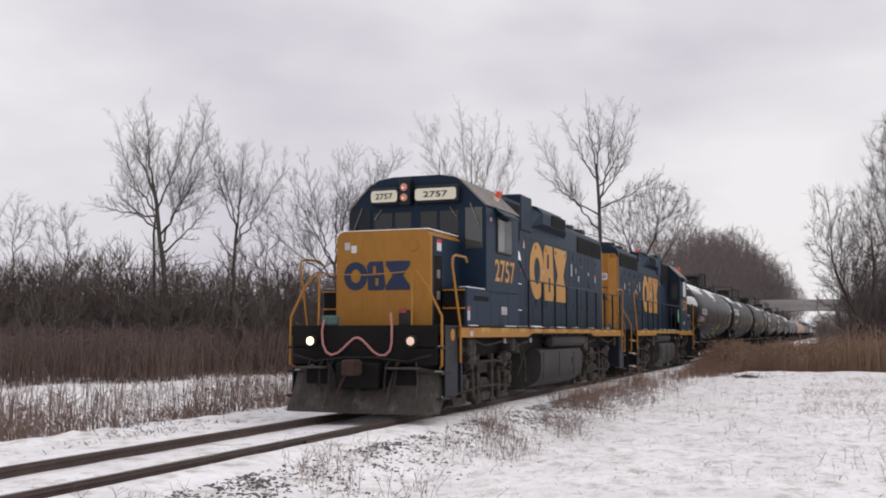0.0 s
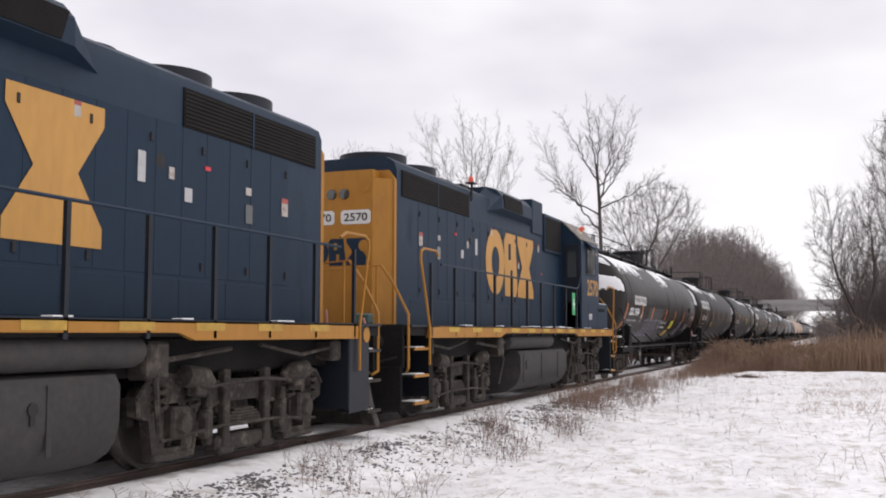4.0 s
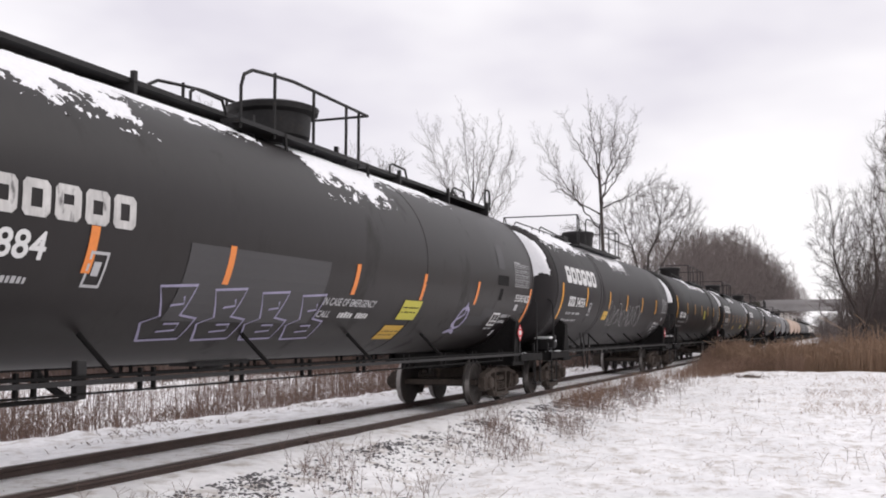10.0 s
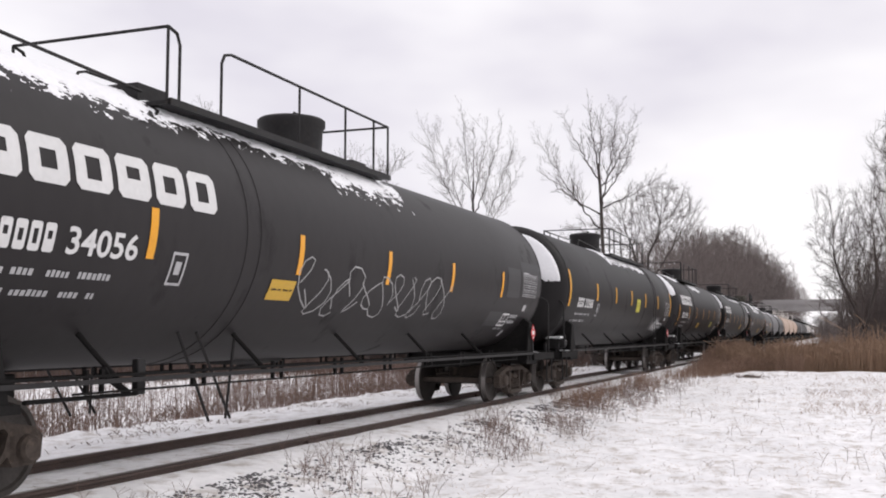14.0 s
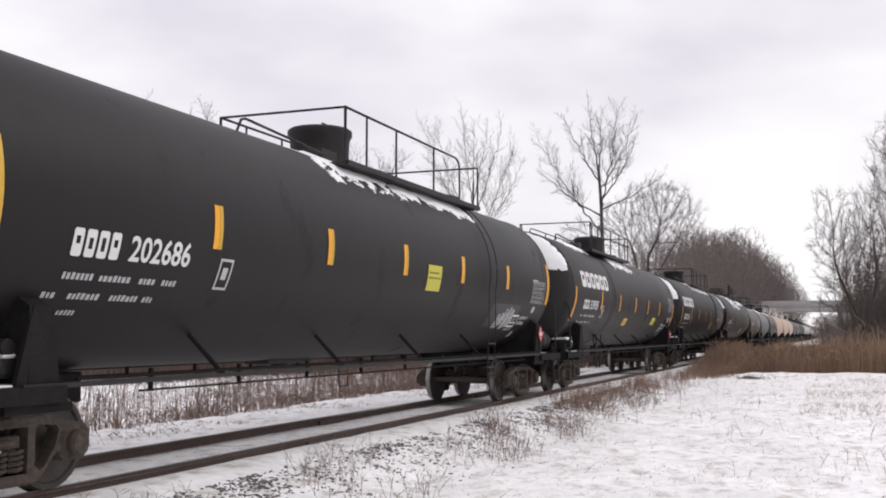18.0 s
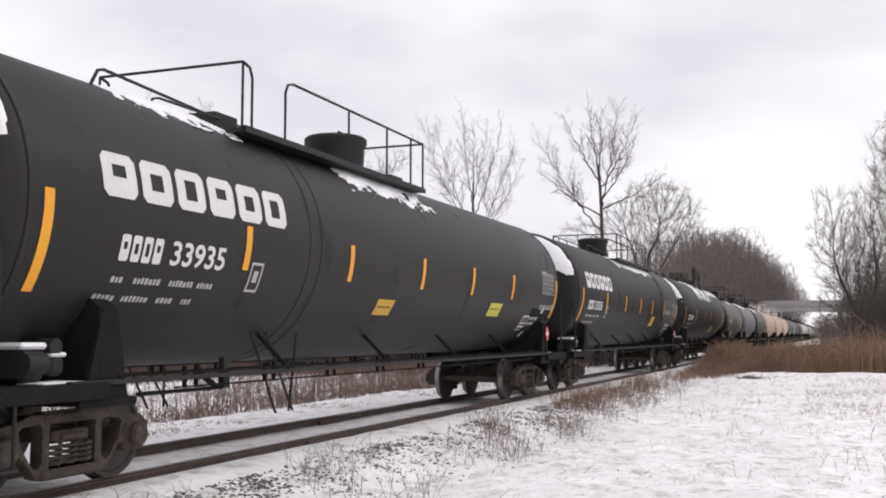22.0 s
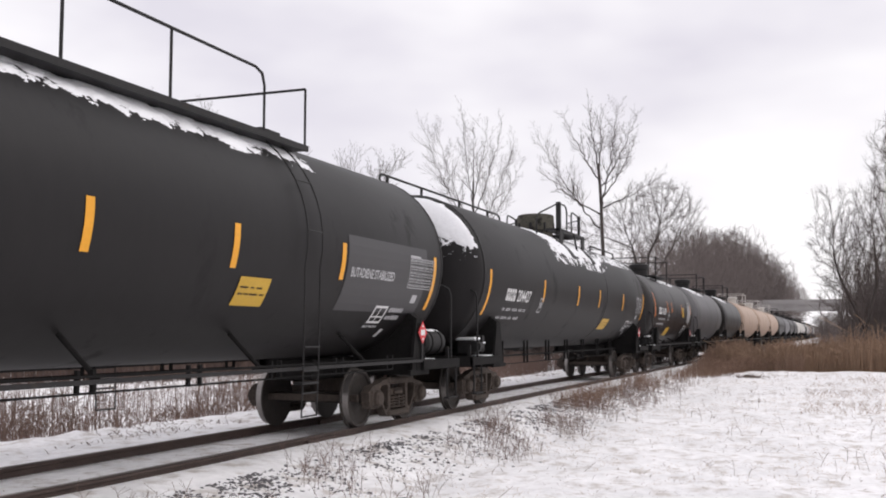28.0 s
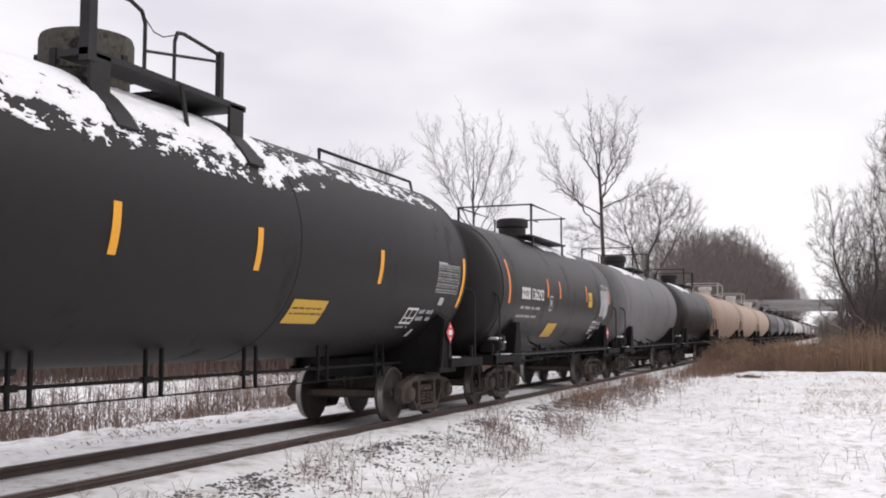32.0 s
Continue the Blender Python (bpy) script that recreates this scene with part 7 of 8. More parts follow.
        part("nose_sticker", Geo().box(1.438, 0.66 + 0.07 * s - 0.055, 3.02 + 0.03 * s, 1.446, 0.66 + 0.07 * s + 0.055, 3.16 + 0.03 * s), WHITE if s < 0 else DULLWHITE, nose, "small white sticker")
    face = lambda u, v: (1.440, -u, v)
    decal("nose_emblem", mark_shapes(-0.80, 2.28, 1.36, 0.54), face, EMBLEMBLUE, nose, "dark blue emblem of plain shapes")
    part("nose_door", Geo().bevelled(1.4445, 0.42, 1.7, 1.47, 0.86, 3.3, 0.002), YELLOW, nose)
    part("nose_lamp", Geo().lathe([(-0.012, 0.10), (0.01, 0.11)], "x", (1.44, -0.62, 3.1), 18), YELLOW, nose)
    part("class_box", Geo().bevelled(1.32, -0.60, 1.62, 1.46, -0.38, 1.90, 0.02), TANKGREY, nose, "grey receptacle box")
    part("receptacle_cap", Geo().bevelled(1.29, -0.54, 1.84, 1.33, -0.40, 1.94, 0.01), DULLRED, nose, "faded red cap")
    part("nose_snow", Geo().bevelled(1.48, -0.92, 3.395, 3.1, 0.92, 3.42, 0.01), SNOW, nose)
    # battery boxes beside the cab
    for s in (-1, 1):
        bx = part("side_cabinet", Geo().bevelled(1.92, s * 1.0, 1.60, 5.3, s * 1.50, 2.34, 0.03), BLUE, lo, "blue side cabinet")
        # flat sheet over the cabinet end, coloured dark for the recess's shade
        part("cabinet_shade_sheet", Geo().box(1.905, s * 1.03, 1.62, 1.921, s * 1.46, 2.31), NEARBLACK, bx, "flat dark sheet painted as the shaded recess behind the railing")
        for z in (1.93, 2.27):
            part("inner_step", Geo().box(1.86, s * 1.04, z, 1.91, s * 1.47, z + 0.03), YELLOW, bx, "yellow edge of an inner step")
        part("louver", Geo().box(2.35, s * 1.499, 2.10, 3.2, s * 1.508, 2.19), GRILLE, bx)
        for x in (3.35, 4.5):
            part("cabinet_joint", Geo().box(x, s * 1.499, 1.66, x + 0.012, s * 1.504, 2.30), BLUEDARK, bx)
        part("cabinet_label", Geo().box(4.05, s * 1.50, 1.86, 4.42, s * 1.506, 2.02), STICKER, bx, "small pale label with violet print")
        part("label_band", Geo().box(4.07, s * 1.505, 1.875, 4.40, s * 1.508, 1.94), GRAFF, bx)
        if turn > 0:
            part("cabinet_sticker", Geo().box(1.96, s * 1.50, 1.72, 2.10, s * 1.506, 1.98), DULLWHITE, bx)
            part("sticker_band", Geo().box(1.96, s * 1.505, 1.90, 2.10, s * 1.508, 1.98), DULLRED, bx)
            part("sill_sticker", Geo().box(1.98, s * 1.544, 1.42, 2.14, s * 1.552, 1.58), DULLWHITE, bx)
            part("sticker_band", Geo().box(1.98, s * 1.551, 1.52, 2.14, s * 1.555, 1.58), DULLRED, bx)
        part("cabinet_snow", Geo().bevelled(2.0, s * 1.32, 2.335, 3.1, s * 1.48, 2.352, 0.006), SNOW, bx)
    # cab
    sect = [(-1.50, 2.30), (1.50, 2.30), (1.50, 3.93), (1.47, 4.02), (0.98, 4.52), (0.84, 4.62), (0.5, 4.67), (-0.5, 4.67), (-0.84, 4.62), (-0.98, 4.52), (-1.47, 4.02), (-1.50, 3.93)]
    cab = part("cab", Geo().prism(sect, "x", 3.08, 5.28), BLUE, lo, "dark blue operating cab")
    part("cab_floor_wall", Geo().box(3.1, -1.0, 1.6, 5.28, 1.0, 2.32), BLUE, cab)
    for s in (-1, 1):
        a = [(s * 1.49, 4.01), (s * 0.965, 4.535), (s * 0.985, 4.555), (s * 1.525, 4.02)]
        part("roof_slope", Geo().prism(a, "x", 3.04, 5.34), ROOFGREY, cab, "sooty grey roof slope")
        w = part("side_window", Geo().bevelled(3.72, s * 1.495, 3.10, 4.72, s * 1.53, 3.86, 0.015), STEEL, cab, "black sliding window frame")
        part("pane", Geo().box(3.76, s * 1.529, 3.14, 4.22, s * 1.536, 3.83), PALEGLASS, w)
        part("pane", Geo().box(4.25, s * 1.527, 3.14, 4.68, s * 1.534, 3.83), GLASS, w)
        part("awning", Geo().prism([(s * 1.50, 3.99), (s * 1.68, 3.84), (s * 1.69, 3.87), (s * 1.50, 4.02)], "x", 3.64, 4.82), BLUE, cab, "sloping sheet awning")
        put = (lambda u, v: (u, -1.506, v)) if s < 0 else (lambda u, v: (8.24 - u, 1.506, v))
        decal("cab_number", [flat_text(number, 3.62, 2.52, 1.36, 0.46)], put, LOGOGOLD, cab, "gold cab number")
        if s < 0 or turn < 0:
            spot = Vector((4.45, s * 1.24, 4.29))
            tilt = Matrix.Translation(spot) @ Matrix.Rotation(radians(-38 * s), 4, "X")
            for prof, m, lab in (([(-0.04, 0.08), (0.07, 0.08), (0.075, 0.03)], BOARD, "pale beacon base"), ([(0.07, 0.068), (0.20, 0.062), (0.215, 0.02)], ORANGEB, "orange roof beacon")):
                bk = part("beacon", Geo().lathe(prof, "z", (0, 0, 0), 16), m, cab, lab)
                bk.data.transform(tilt)
        part("flag_sticker", Geo().box(3.32, s * 1.5, 3.71, 3.44, s * 1.505, 3.79), HOSE, cab)
        # front windows and rear door glass
        for y0, y1, z0, z1 in ((0.10, 0.46, 3.46, 3.94), (0.52, 0.92, 3.46, 3.94), (1.06, 1.42, 3.14, 3.98)):
            part("windshield", Geo().bevelled(3.065, s * y0, z0, 3.083, s * y1, z1, 0.006), PALEGLASS if y0 > 1 else GLASS, cab, "cab front window")
        part("front_door", Geo().bevelled(3.055, s * 1.0, 2.36, 3.08, s * 1.46, 4.04, 0.008), BLUEDARK, cab) if s > 0 else None
        part("wiper", Geo().tube([(3.04, s * 1.18, 4.06), (3.03, s * 1.36, 3.62)], 0.012), ROOFGREY, cab)
        part("wiper", Geo().tube([(3.04, s * 0.75, 4.0), (3.03, s * 0.9, 3.8)], 0.012), ROOFGREY, cab)
        part("rear_door", Geo().bevelled(5.275, s * 1.02, 1.64, 5.30, s * 1.46, 3.9, 0.008), BLUEDARK, cab)
        part("rear_door_glass", Geo().box(5.298, s * 1.12, 3.0, 5.306, s * 1.36, 3.7), PALEGLASS, cab)
    for y, half, wide in ((-0.51, 0.44, 0.52), (0.61, 0.29, 0.38)):
        bd = part("number_board", Geo().bevelled(2.86, y - half - 0.03, 4.08, 3.10, y + half + 0.03, 4.43, 0.03), BLUEDARK, cab, "number board box")
        a, b, c = -y - half, -y + half, 0.04
        decal("board_face", [tess([(a + c, 4.13), (b - c, 4.13), (b, 4.17), (b, 4.33), (b - c, 4.37), (a + c, 4.37), (a, 4.33), (a, 4.17)])], lambda u, v: (2.850, -u, v), BOARD, bd, "cream number board face")
        decal("board_number", [flat_text(number, -y - wide / 2, 4.19, wide, 0.12)], lambda u, v: (2.846, -u, v), STEEL, bd, "black number")
    hl = part("headlight_housing", Geo().bevelled(2.84, 0.05, 4.06, 3.10, 0.29, 4.60, 0.03), BLUEDARK, cab)
    for z in (4.21, 4.42):
        part("headlight", Geo().lathe([(-0.016, 0.012), (-0.01, 0.070), (0.02, 0.085)], "x", (2.838, 0.17, z), 18), LAMPDIM if turn > 0 else PALEGLASS, hl, "round headlight")
        if turn > 0:
            part("bulb", Geo().lathe([(-0.03, 0.004), (-0.026, 0.022), (-0.012, 0.024)], "x", (2.838, 0.185, z - 0.015), 10), LAMPLOW, hl, "glowing bulb")
    part("antenna", Geo().tube([(3.9, -0.2, 4.57), (3.9, -0.2, 5.2)], 0.007).lathe([(0, 0.08), (0.05, 0.07), (0.08, 0.02)], "z", (4.2, 0.3, 4.57), 14), STEEL, cab)
    part("horn", Geo().lathe([(0, 0.03), (0.25, 0.035), (0.4, 0.09)], "x", (4.7, 0.2, 4.66), 12).lathe([(0, 0.03), (-0.2, 0.035), (-0.32, 0.08)], "x", (4.7, 0.05, 4.66), 12).box(4.66, 0.02, 4.56, 4.74, 0.24, 4.68), ROOFGREY, cab)
    # long hood
    W = 0.93
    hs = [(-W, 1.60), (W, 1.60), (W, 4.28), (W - 0.05, 4.42), (W - 0.22, 4.52), (-W + 0.22, 4.52), (-W + 0.05, 4.42), (-W, 4.28)]
    hood = part("long_hood", Geo().prism(hs, "x", 5.28, 16.55), BLUE, lo, "dark blue long hood")
    door_hi, door_lo = Geo().bevelled(-0.235, -0.006, 0, 0.235, 0.006, 1.72, 0.004).mesh("hood_door", BLUE), Geo().bevelled(-0.46, -0.006, 0, 0.46, 0.006, 0.44, 0.004).mesh("hood_panel", BLUE)
    latch = Geo().bevelled(-0.022, -0.012, -0.05, 0.022, 0.012, 0.05, 0.006).mesh("latch", STEEL)
    for s in (-1, 1):
        for k in range(16):
            x = 8.0 + k * 0.49
            part("hood_door", door_hi, None, hood, at=(x, s * (W - 0.001), 2.12))
            if k % 2:
                part("latch", latch, None, hood, at=(x + 0.17, s * (W + 0.011), 2.25))
                part("latch", latch, None, hood, at=(x + 0.17, s * (W + 0.011), 3.62))
        for k in range(9):
            part("hood_panel", door_lo, None, hood, at=(7.9 + k * 0.95, s * (W - 0.001), 1.64))
        put = (lambda u, v: (u, -W - 0.014, v)) if s < 0 else (lambda u, v: (19.9 - u, W + 0.014, v))
        decal("hood_emblem", mark_shapes(8.1, 2.32, 3.7, 1.44), put, LOGOGOLD, hood, "large gold emblem of plain shapes")
        # radiator grille of fine slats
        gx = 13.15 if turn > 0 else 12.85
        gr = part("radiator_grille", Geo().box(gx, s * (W - 0.02), 3.84, 16.35, s * (W + 0.012), 4.30), GRILLE, hood, "dark radiator grille")
        for k in range(9):
            part("slat", Geo().box(gx + 0.02, s * (W + 0.010), 3.87 + 0.047 * k, 16.33, s * (W + 0.024), 3.89 + 0.047 * k), SLATM, gr)
        part("grille_divider", Geo().box(14.62, s * W, 3.84, 14.66, s * (W + 0.028), 4.30), BLUE, gr)
        # filter screen behind the cab, angled shroud with snow
        fs = part("filter_screen", Geo().bevelled(5.45, s * 0.84, 3.58, 7.15, s * (W + 0.06), 4.56, 0.02), BLUE, hood, "blue filter housing")
        part("screen", Geo().box(5.55, s * (W + 0.055), 3.64, 7.08, s * (W + 0.068), 4.48), GRILLE, fs, "dark wire screen")
        for k in range(8):
            part("screen_bar", Geo().box(5.55, s * (W + 0.066), 3.70 + 0.1 * k, 7.08, s * (W + 0.072), 3.71 + 0.1 * k), GRILLE, fs)
        if turn > 0:
            for z, xa in ((2.63, 6.25), (2.01, 6.25)):
                part("ledge", Geo().box(xa, s * (W - 0.01), z - 0.02, xa + 1.12, s * (W + 0.03), z), BLUE, hood)
                part("ledge_snow", Geo().bevelled(xa + 0.02, s * (W + 0.002), z - 0.002, xa + 1.10, s * (W + 0.034), z + 0.026, 0.008), SNOW, hood, "thin line of snow on a ledge")
            part("shroud_snow", Geo().prism([(5.36, 3.28), (6.75, 3.16), (6.62, 3.34), (6.25, 3.46), (5.80, 3.56), (5.36, 3.66)], "y", s * (W + 0.004), s * (W + 0.20)), SNOW, hood, "wedge of snow")
            part("shroud", Geo().prism([(5.28, 3.02), (6.5, 3.02), (6.40, 3.18), (5.28, 3.32)], "y", s * (W - 0.02), s * (W + 0.22)), BLUE, hood)
        # blower duct
        part("blower_duct", Geo().prism([(s * (W - 0.05), 4.10), (s * (W + 0.18), 4.22), (s * (W + 0.17), 4.50), (s * (W + 0.02), 4.66), (s * (W - 0.2), 4.72), (s * 0.3, 4.72), (s * 0.3, 4.3)], "x", 8.75, 11.15), BLUE, hood, "blue blower duct on the roof edge")
        part("duct_slope", Geo().add([(8.2, s * W, 4.10), (8.76, s * (W - 0.05), 4.10), (8.76, s * (W + 0.18), 4.22), (8.76, s * (W + 0.17), 4.50), (8.76, s * (W - 0.2), 4.72), (8.2, s * (W - 0.2), 4.46)], [(0, 1, 2), (0, 2, 3), (0, 3, 4, 5)]), BLUE, hood)
        part("duct_slope", Geo().add([(11.7, s * W, 4.10), (11.14, s * (W - 0.05), 4.10), (11.14, s * (W + 0.18), 4.22), (11.14, s * (W + 0.17), 4.50), (11.14, s * (W - 0.2), 4.72), (11.7, s * (W - 0.2), 4.46)], [(0, 1, 2), (0, 2, 3), (0, 3, 4, 5)]), BLUE, hood)
        part("duct_screen", Geo().prism([(9.55, 4.24), (10.95, 4.24), (11.05, 4.54), (9.65, 4.54)], "y", s * (W + 0.165), s * (W + 0.192)), GRILLE, hood, "dark slanted duct screen")
        # stickers
        for i, (x, z, w, h, m) in enumerate(((7.55, 3.52, 0.16, 0.24, WHITE), (11.35, 3.60, 0.12, 0.2, WHITE), (12.9, 3.2, 0.12, 0.17, WHITE), (13.2, 2.98, 0.18, 0.2, DULLWHITE), (12.35, 3.1, 0.16, 0.42, DULLWHITE), (14.5, 3.22, 0.16, 0.12, WHITE), (14.5, 2.86, 0.2, 0.3, PALEGLASS), (15.4, 3.05, 0.2, 0.3, WHITE), (9.3, 3.0, 0.13, 0.2, WHITE), (7.3, 2.95, 0.1, 0.06, REDM), (13.6, 3.4, 0.14, 0.06, REDM))):
            w, h = w * 0.8, h * 0.8
            part("sticker", Geo().box(x, s * (W + 0.008), z, x + w, s * (W + 0.0155), z + h), STICKER if m is WHITE else m, hood)
            if m is WHITE and h > 0.15:
                part("sticker_band", Geo().box(x, s * (W + 0.015), z + h * 0.72, x + w, s * (W + 0.0185), z + h), DULLRED, hood)
        part("oval_port", Geo().lathe([(0, 0.09), (0.012, 0.07)], "y", (12.75, s * (W + 0.006), 3.38), 18), STEEL, hood)
        # walkway railing: posts and rail
        for k in range(10):
            x = 6.0 + k * 1.16
            part("rail_post", Geo().box(x - 0.028, s * 1.50, 1.42, x + 0.028, s * 1.545, 2.66), BLUEDARK, lo)
        part("side_rail", Geo().tube([(5.32, s * 1.50, 3.05), (5.75, s * 1.53, 2.72), (6.0, s * 1.53, 2.66), (16.0, s * 1.53, 2.66)], 0.02), BLUE, lo, "blue walkway handrail")
        part("walk_snow", Geo().bevelled(6.6, s * 1.1, 1.62, 7.4, s * 1.42, 1.65, 0.01), SNOW, lo)
        part("walk_snow", Geo().bevelled(9.2, s * 1.15, 1.62, 9.9, s * 1.42, 1.64, 0.01), SNOW, lo)
        if s > 0 and turn < 0:
            sg = part("green_sign", Geo().bevelled(6.26, s * 1.546, 1.95, 6.58, s * 1.556, 2.53, 0.004), GREENM, lo, "green sign with a white cross")
            part("white_cross", Geo().box(6.39, s * 1.556, 2.10, 6.45, s * 1.560, 2.38).box(6.32, s * 1.556, 2.21, 6.52, s * 1.5605, 2.27), WHITE, sg)
    part("filter_box", Geo().bevelled(7.28, -0.97, 3.95, 8.24, 0.97, 4.80, 0.02), BLUE, hood, "blue box on the hood roof")
    for x, r, z in ((14.0, 0.62, 0.20), (15.5, 0.62, 0.20), (12.5, 0.40, 0.16)):
        fan = part("roof_fan", Geo().lathe([(0, r), (z, r), (z + 0.01, r - 0.03), (z - 0.04, r - 0.05), (z - 0.05, 0.1), (z, 0.02)], "z", (x, 0, 4.51), 30, closed=False), BLUEDARK, hood, "round radiator fan", fix=False)
        for k in range(8):
            a = math.pi * k / 8
            part("fan_guard", Geo().tube([(x - r * 0.97 * math.cos(a), -r * 0.97 * math.sin(a), 4.51 + z), (x + r * 0.97 * math.cos(a), r * 0.97 * math.sin(a), 4.51 + z)], 0.008, 4), STEEL, fan)
    for x in (9.2, 10.8):
        part("exhaust_stack", Geo().bevelled(x - 0.25, -0.15, 4.42, x + 0.25, 0.15, 4.84, 0.02), STEEL, hood)
    if hood_beacon:
        part("beacon", Geo().tube([(12.70, 0.93, 4.2), (12.70, 0.95, 4.57)], 0.03).box(12.56, 0.85, 4.56, 12.84, 1.03, 4.58), STEEL, hood)
        part("beacon", Geo().lathe([(0, 0.055), (0.10, 0.052), (0.14, 0.02)], "z", (12.70, 0.93, 4.58), 16), ORANGEB, hood, "orange roof beacon")
    # gold hood end with lights and boards
    endp = [(-W, 1.62), (W, 1.62), (W, 4.10), (W - 0.12, 4.26), (-W + 0.12, 4.26), (-W, 4.10)]
    he = part("hood_end", Geo().prism(endp, "x", 16.54, 16.64).prism([(-W + 0.28, 1.62), (W - 0.28, 1.62), (W - 0.28, 4.24), (-W + 0.28, 4.24)], "x", 16.5, 16.92).add(
        [(16.6, s * (W - 0.0), z) for s in (-1, 1) for z in (1.62, 4.1)] + [(16.9, s * (W - 0.29), z) for s in (-1, 1) for z in (1.62, 4.1)], [(0, 1, 5, 4), (2, 3, 7, 6), (1, 3, 7, 5)]), YELLOW, hood, "gold end of the long hood")
    rear = lambda u, v: (16.925, u, v)
    decal("end_emblem", mark_shapes(-0.6, 2.62, 1.2, 0.46), rear, BLUE, he, "blue emblem of plain shapes")
    for y0 in (-0.62, 0.06):
        pts, fcs = tess([(y0 + 0.04, 3.32), (y0 + 0.52, 3.32), (y0 + 0.56, 3.36), (y0 + 0.56, 3.52), (y0 + 0.52, 3.56), (y0 + 0.04, 3.56), (y0, 3.52), (y0, 3.36)])
        decal("board_face", [(pts, fcs)], lambda u, v: (16.927, u, v), WHITE, he, "white number board")
        decal("board_number", [flat_text(number, y0 + 0.06, 3.37, 0.44, 0.14)], lambda u, v: (16.931, u, v), STEEL, he, "black number")
    for y in (-0.12, 0.12):
        part("end_light", Geo().lathe([(0.02, 0.02), (0.015, 0.085), (-0.02, 0.095)], "x", (16.935, y, 3.84), 18), PALEGLASS, he, "round end headlight")
    for y, z in ((0.5, 3.95), (0.5, 2.95), (-0.5, 3.95)):
        part("classification_cap", Geo().lathe([(-0.01, 0.10), (0.008, 0.10)], "x", (16.925, y, z), 20), YELLOW, he)
    vehicles.append((lo, x_at, turn))
    return lo


locomotive(15.9, "2757", "dark blue and gold diesel locomotive, short nose leading", 1, -1)
locomotive(51.75, "2570", "dark blue and gold diesel locomotive, long hood leading", -1, 1, hood_beacon=True)


# ---- the consist ----
tank_car(51.65, 19.92, "black tank car with a long running board and snowy end", BLACK2, "29884", kind="long", stripes=(1.2, 4.1, 6.4, 9.65, 12.2, 14.9, 18.42), tape=REFLECT2, mark=6, seam=0, tail=1.27, panelz=2.99, long_last=(-0.08, -0.58),
         long_first=(-0.07, -0.63), short=(-0.08, -0.35), sign=((11.6, -0.57, -0.36, 0.75, LEMON, "yellow warning placard"), (11.4, -0.82, -0.64, 0.75, AMBER, "amber warning placard")), words=(("IN CASE OF EMERGENCY", 8.9, 1.86, 1.68, 0.12), ("CALL", 8.9, 1.70, 0.38, 0.11), ("BUTADIENE STABILIZED", 17.38, 2.15, 1.02, 0.16)),
         graffiti="block", seed=1, numz=2.22, numx=1.75, markz=2.62, markx=2.4, markw=2.3, marka=0.32, patches=((5.6, -0.64, 3.2, 0.92, PATCHG), (15.6, -0.50, 1.0, 0.2, PATCHD), (16.1, 0.12, 0.4, 0.5, PATCHG), (16.05, -0.083, 0.7, 0.2, NEARBLACK), (16.25, -0.27, 0.2, 0.24, NEARBLACK), (14.9, -0.62, 1.1, 0.22, PATCHD)), top_snow=((0.95, 5.4, 36, 88, 3.0), (4.6, 8.2, 56, 88, 4.0), (9.0, 11.6, 30, 84, 7.0), (11.2, 15.0, 54, 86, 9.0)))
tank_car(71.57, 20.08, "black tank car with white lettering and a snow-covered end", BLACK3, "34056", kind="fore", cap=0.93, stripes=(1.38, 4.08, 7.09, 9.84, 12.6, 15.5), mark=6, tail=1.65, panelz=2.80, sign=((6.5, -0.44, -0.28, 0.6, AMBER, "amber warning placard"),),
         graffiti="scrawl", seed=2, patches=((16.83, -0.17, 1.55, 0.72, PATCHD), (15.85, -0.22, 0.9, 0.62, PATCHD), (15.2, -0.62, 1.2, 0.35, PATCHD)), top_snow=((0.9, 5.2, 40, 88, 13.0), (5.0, 8.9, 46, 84, 5.0), (8.6, 11.4, 34, 80, 6.0)))
tank_car(91.65, 19.76, "plain black tank car with orange tape and a snowy end", BLACK, "202686", kind="aft", stripes=(1.05, 4.23, 6.9, 9.46, 12.1, 14.81, 17.95), seam=14.6, bogie=1.82, r=1.578, zc=2.675, long_first=(0.31, -0.26), long_last=(0.31, -0.26), short=(0.17, -0.12), tail=1.62, panelz=2.70, scrub=True, cap=0.90,
         sign=((10.4, -0.24, 0.02, 0.62, LEMON, "yellow warning placard"),), seed=3, numz=2.3, numx=2.0, words=(), patches=((14.2, -0.62, 1.9, 0.55, PATCHD),), top_snow=((7.7, 14.0, 38, 84, 15.0),))
tank_car(111.41, 19.76, "black tank car with bold white block lettering", BLACK3, "33935", kind="fore", stripes=(1.1, 4.32, 7.02, 9.71, 12.19, 14.72, 18.2), mark=6, long_last=(0.11, -0.45), tail=1.33, panelz=2.93,
         sign=((8.2, -0.52, -0.36, 0.62, AMBER, "amber warning placard"), (13.48, -0.47, -0.30, 0.75, LEMON, "yellow warning placard")), patches=((16.5, -0.50, 1.75, 0.30, NEARBLACK),), words=(("BUTADIENE STABILIZED", 17.04, 2.05, 1.12, 0.12),), seed=4, top_snow=((2.8, 5.2, 50, 84, 19.0), (7.6, 11.2, 36, 80, 21.0)))
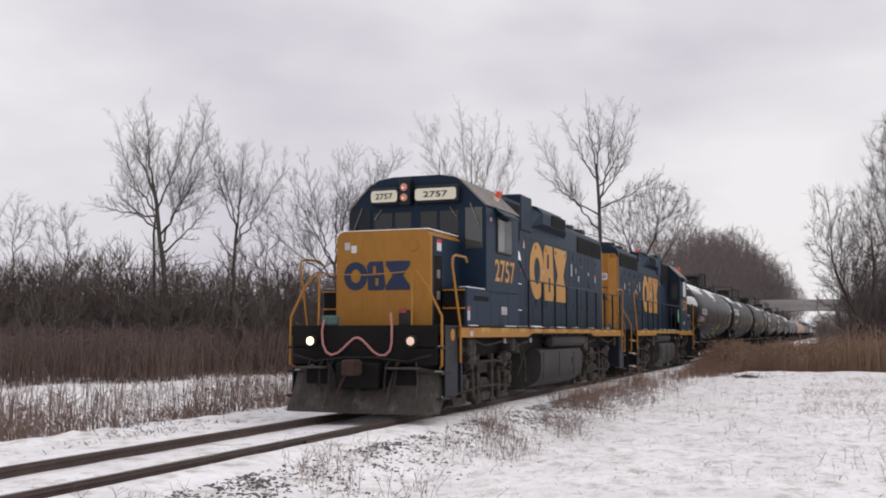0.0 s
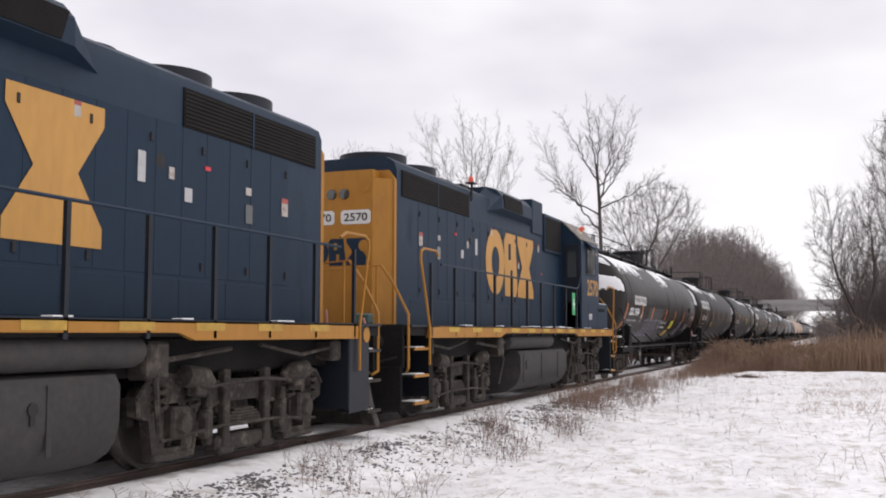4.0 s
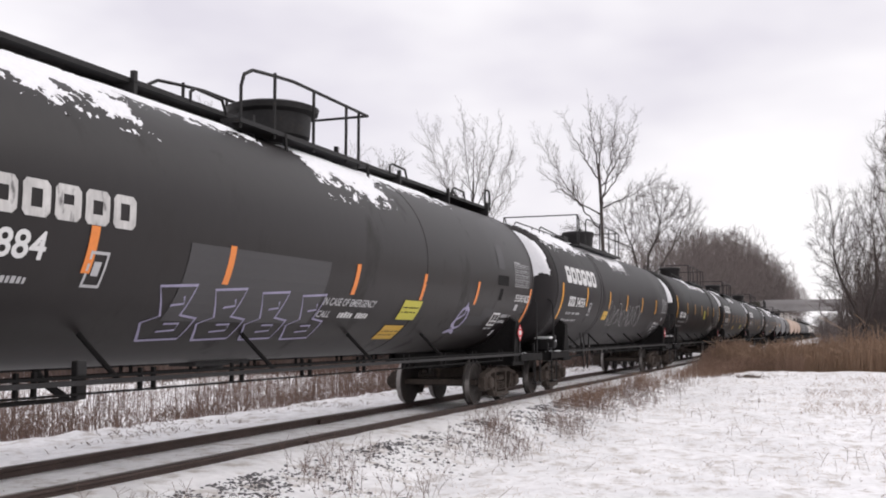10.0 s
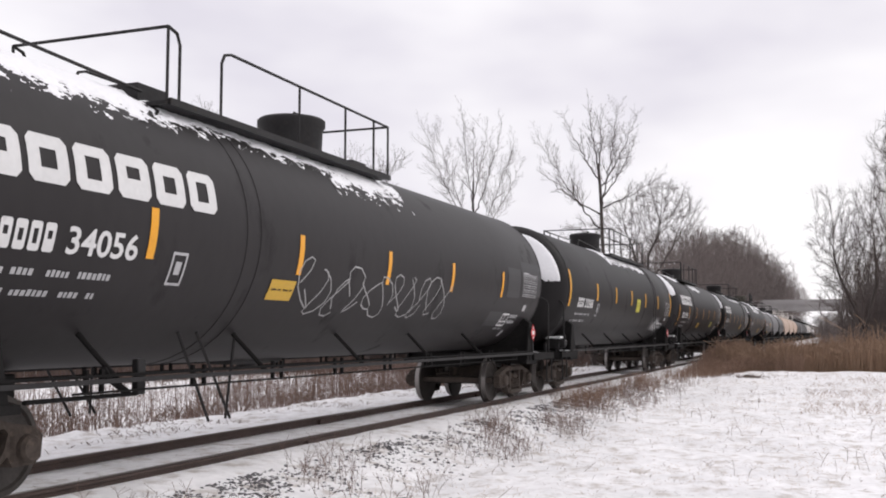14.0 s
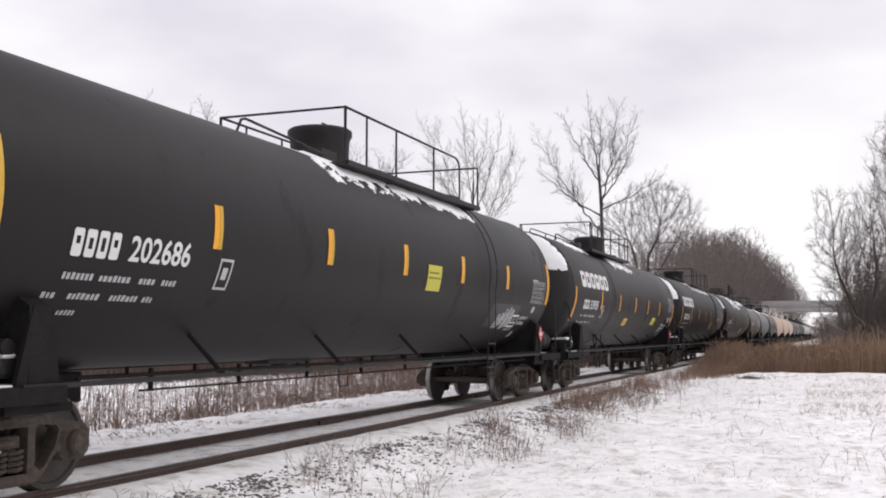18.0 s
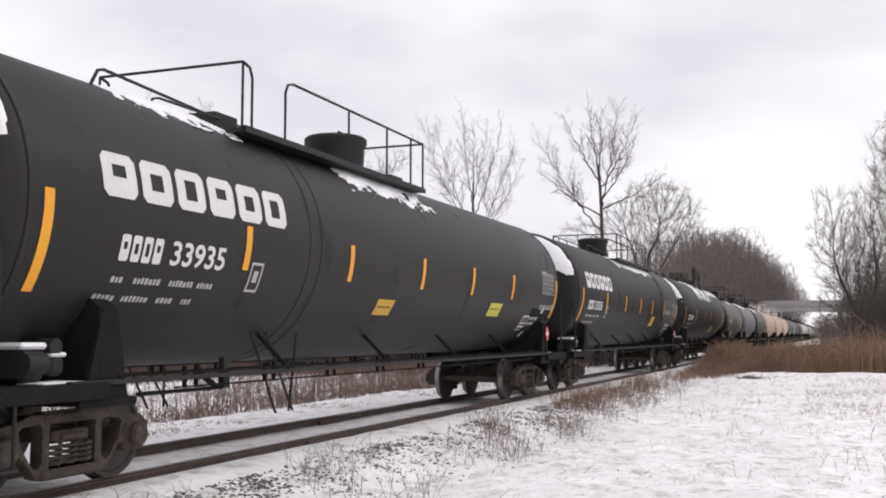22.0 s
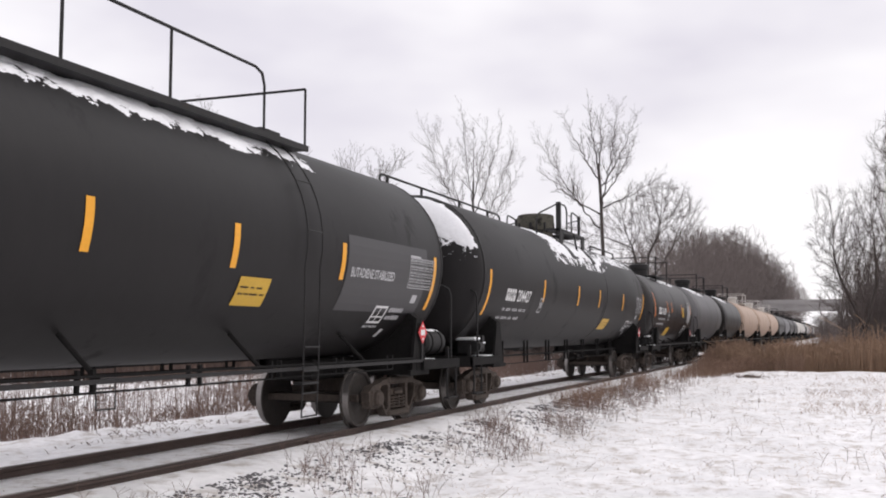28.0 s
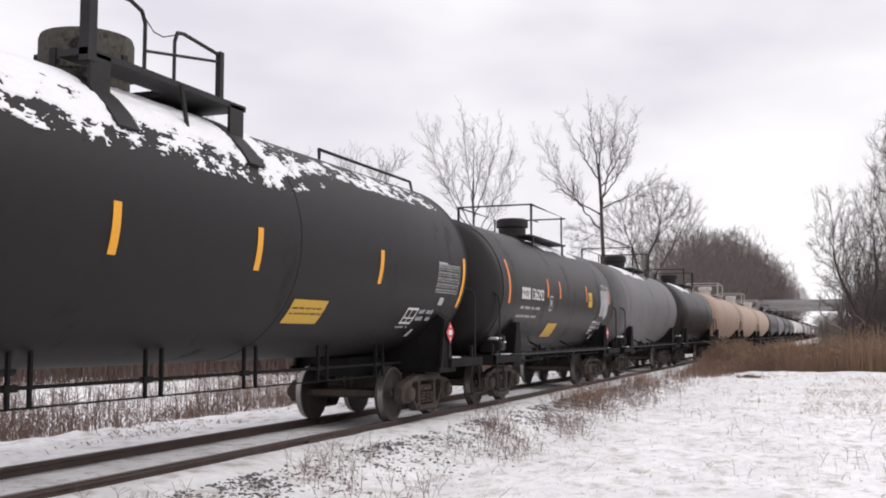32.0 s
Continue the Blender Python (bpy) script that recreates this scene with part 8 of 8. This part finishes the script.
tank_car(131.17, 20.43, "black tank car with white lettering and a repainted panel", BLACK, "33526", kind="aft", stripes=(1.35, 4.46, 7.4, 10.07, 12.52, 15.22, 18.62), mark=6, seam=15.2, aft_end=15.0, long_last=(0.1, -0.45), tail=1.4, panelz=2.72,
         sign=((12.75, -0.5, -0.28, 0.68, AMBER, "amber warning placard"),), words=(("BUTADIENE STABILIZED", 15.5, 2.27, 1.5, 0.14),), seed=5, patches=((15.36, -0.5, 2.9, 1.1, PATCHG),), top_snow=((8.2, 10.6, 42, 80, 23.0), (10.2, 15.2, 40, 80, 25.0)))
tank_car(151.55, 19.95, "bare dark tank car with an arched crossover platform and patchy snow", BLACK, "204427", kind="bare", stripes=(1.26, 5.27, 8.68, 11.25, 14.72, 18.3), seam=0, long_last=(0.15, -0.4), tail=1.44, panelz=2.7, sign=((12.4, -0.64, -0.42, 0.95, AMBER, "amber warning placard"),),
         near_rail=False, seed=6, numx=2.42, numz=2.28, top_snow=((7.2, 12.6, 30, 78, 27.0), (7.0, 13.4, 22, 48, 41.5), (12.4, 18.0, 40, 60, 43.5)))
tank_car(171.55, 13.3, "shorter dark tank car with narrow orange tape", BLACK2, "136292", r=1.5, zc=2.42, kind="short", stripes=(1.4, 4.47, 5.62, 8.5, 11.4), tape=REFLECT2, seam=0, tail=1.25, panelz=2.9, sign=((8.7, -0.15, 0.12, 0.45, AMBER, "amber placard"),), seed=7, numx=2.3, numz=2.36,
         long_first=(0.42, -0.21), short=(0.23, -0.06), end_snow=False, top_snow=((6.0, 9.8, 50, 75, 31.0),), patches=((10.3, -0.3, 1.0, 0.75, SCRUB), (5.0, -0.75, 0.9, 0.4, AMBER)))
tank_car(184.85, 13.6, "grey tank car with a snow streak on top", GREYTANK, "", r=1.5, zc=2.42, kind="short", seam=0, near=False, seed=8, end_snow=False, top_snow=((3.0, 7.0, 45, 75, 33.0),))
tank_car(198.45, 13.7, "short black tank car", BLACK2, r=1.5, zc=2.42, kind="short", seam=0, near=False, seed=9, end_snow=False, top_snow=((3.0, 7.0, 45, 75, 35.0),))
s = 212.15
for i, (ln, paint, lab, rm) in enumerate(((17.5, BEIGE, "beige tank car with pale railings", WHITETANK), (17.5, BEIGE, "beige tank car with pale railings", WHITETANK), (17.5, BEIGE, "beige tank car with pale railings", WHITETANK),
                                          (17.0, BLACK2, "dark tank car far down the train", STEEL), (17.0, GREYTANK, "grey tank car far down the train", STEEL), (17.0, BLACK2, "dark tank car far down the train", STEEL), (17.0, BLACK2, "dark tank car far down the train", STEEL),
                                          (17.0, WHITETANK, "off-white tank car far down the train", STEEL), (17.0, WHITETANK, "off-white tank car far down the train", STEEL), (17.0, WHITETANK, "off-white tank car far down the train", STEEL), (17.0, BLACK2, "dark tank car at the tail in view", STEEL))):
    tank_car(s, ln, lab, paint, r=1.5, zc=2.45, kind="short", seam=0, near=False, seed=10 + i, end_snow=False, rail_mat=rm)
    s += ln


def far_car(s0, length, paint, label):
    """A tank car so far down the line that only its large forms can be told apart."""
    car = thing("tank_car", label, "tank car", "tank cars of the train", at=(s0, 0, 0))
    part("tank", Geo().lathe(tank_profile(0.98, length - 1.0, 1.5, 0.5), "x", (0, 0, 2.45), 24, closed=False), paint, car, fix=False)
    part("dome", Geo().lathe([(-0.1, 0.6), (0.5, 0.6), (0.55, 0.1)], "z", (length / 2, 0, 3.95), 14), paint, car)
    part("platform", Geo().box(length / 2 - 1.2, -0.95, 3.96, length / 2 + 1.2, 0.95, 4.02), STEEL, car)
    part("sill", Geo().box(0.4, -1.4, 0.8, length - 0.4, 1.4, 1.0), NEARBLACK, car)
    for x in (2.1, length - 2.1):
        part("truck", Geo().bevelled(x - 1.2, -1.1, 0.0, x + 1.2, 1.1, 0.8, 0.1), NEARBLACK, car)
    vehicles.append((car, s0, 1))


for i in range(26):
    paint = (WHITETANK, BLACK2, GREYTANK, BLACK2, BEIGE)[(i * 7) % 5]
    far_car(s, 17.0, paint, {WHITETANK: "off-white", BLACK2: "dark", GREYTANK: "grey", BEIGE: "beige"}[paint] + " tank car at the far end of the train")
    s += 17.0


# ---- what moves: the train rolls towards the camera and past it ----
def motions():
    for ob, s0, turn in vehicles:
        walk(ob, [(t, pose(s0 - u, 0, 0, 0, 0, 0 if turn > 0 else 180)) for t, u in TRAVEL])
    ts, us = [t for t, _ in TRAVEL], [u for _, u in TRAVEL]
    steps = [32.0 * k / 264 for k in range(265)]
    for ob, x, r, sign in rolling:
        walk(ob, [(t, pose(x, 0, r, 0, math.degrees(sign * float(np.interp(t, ts, us)) / r), 0)) for t in steps])


motions()
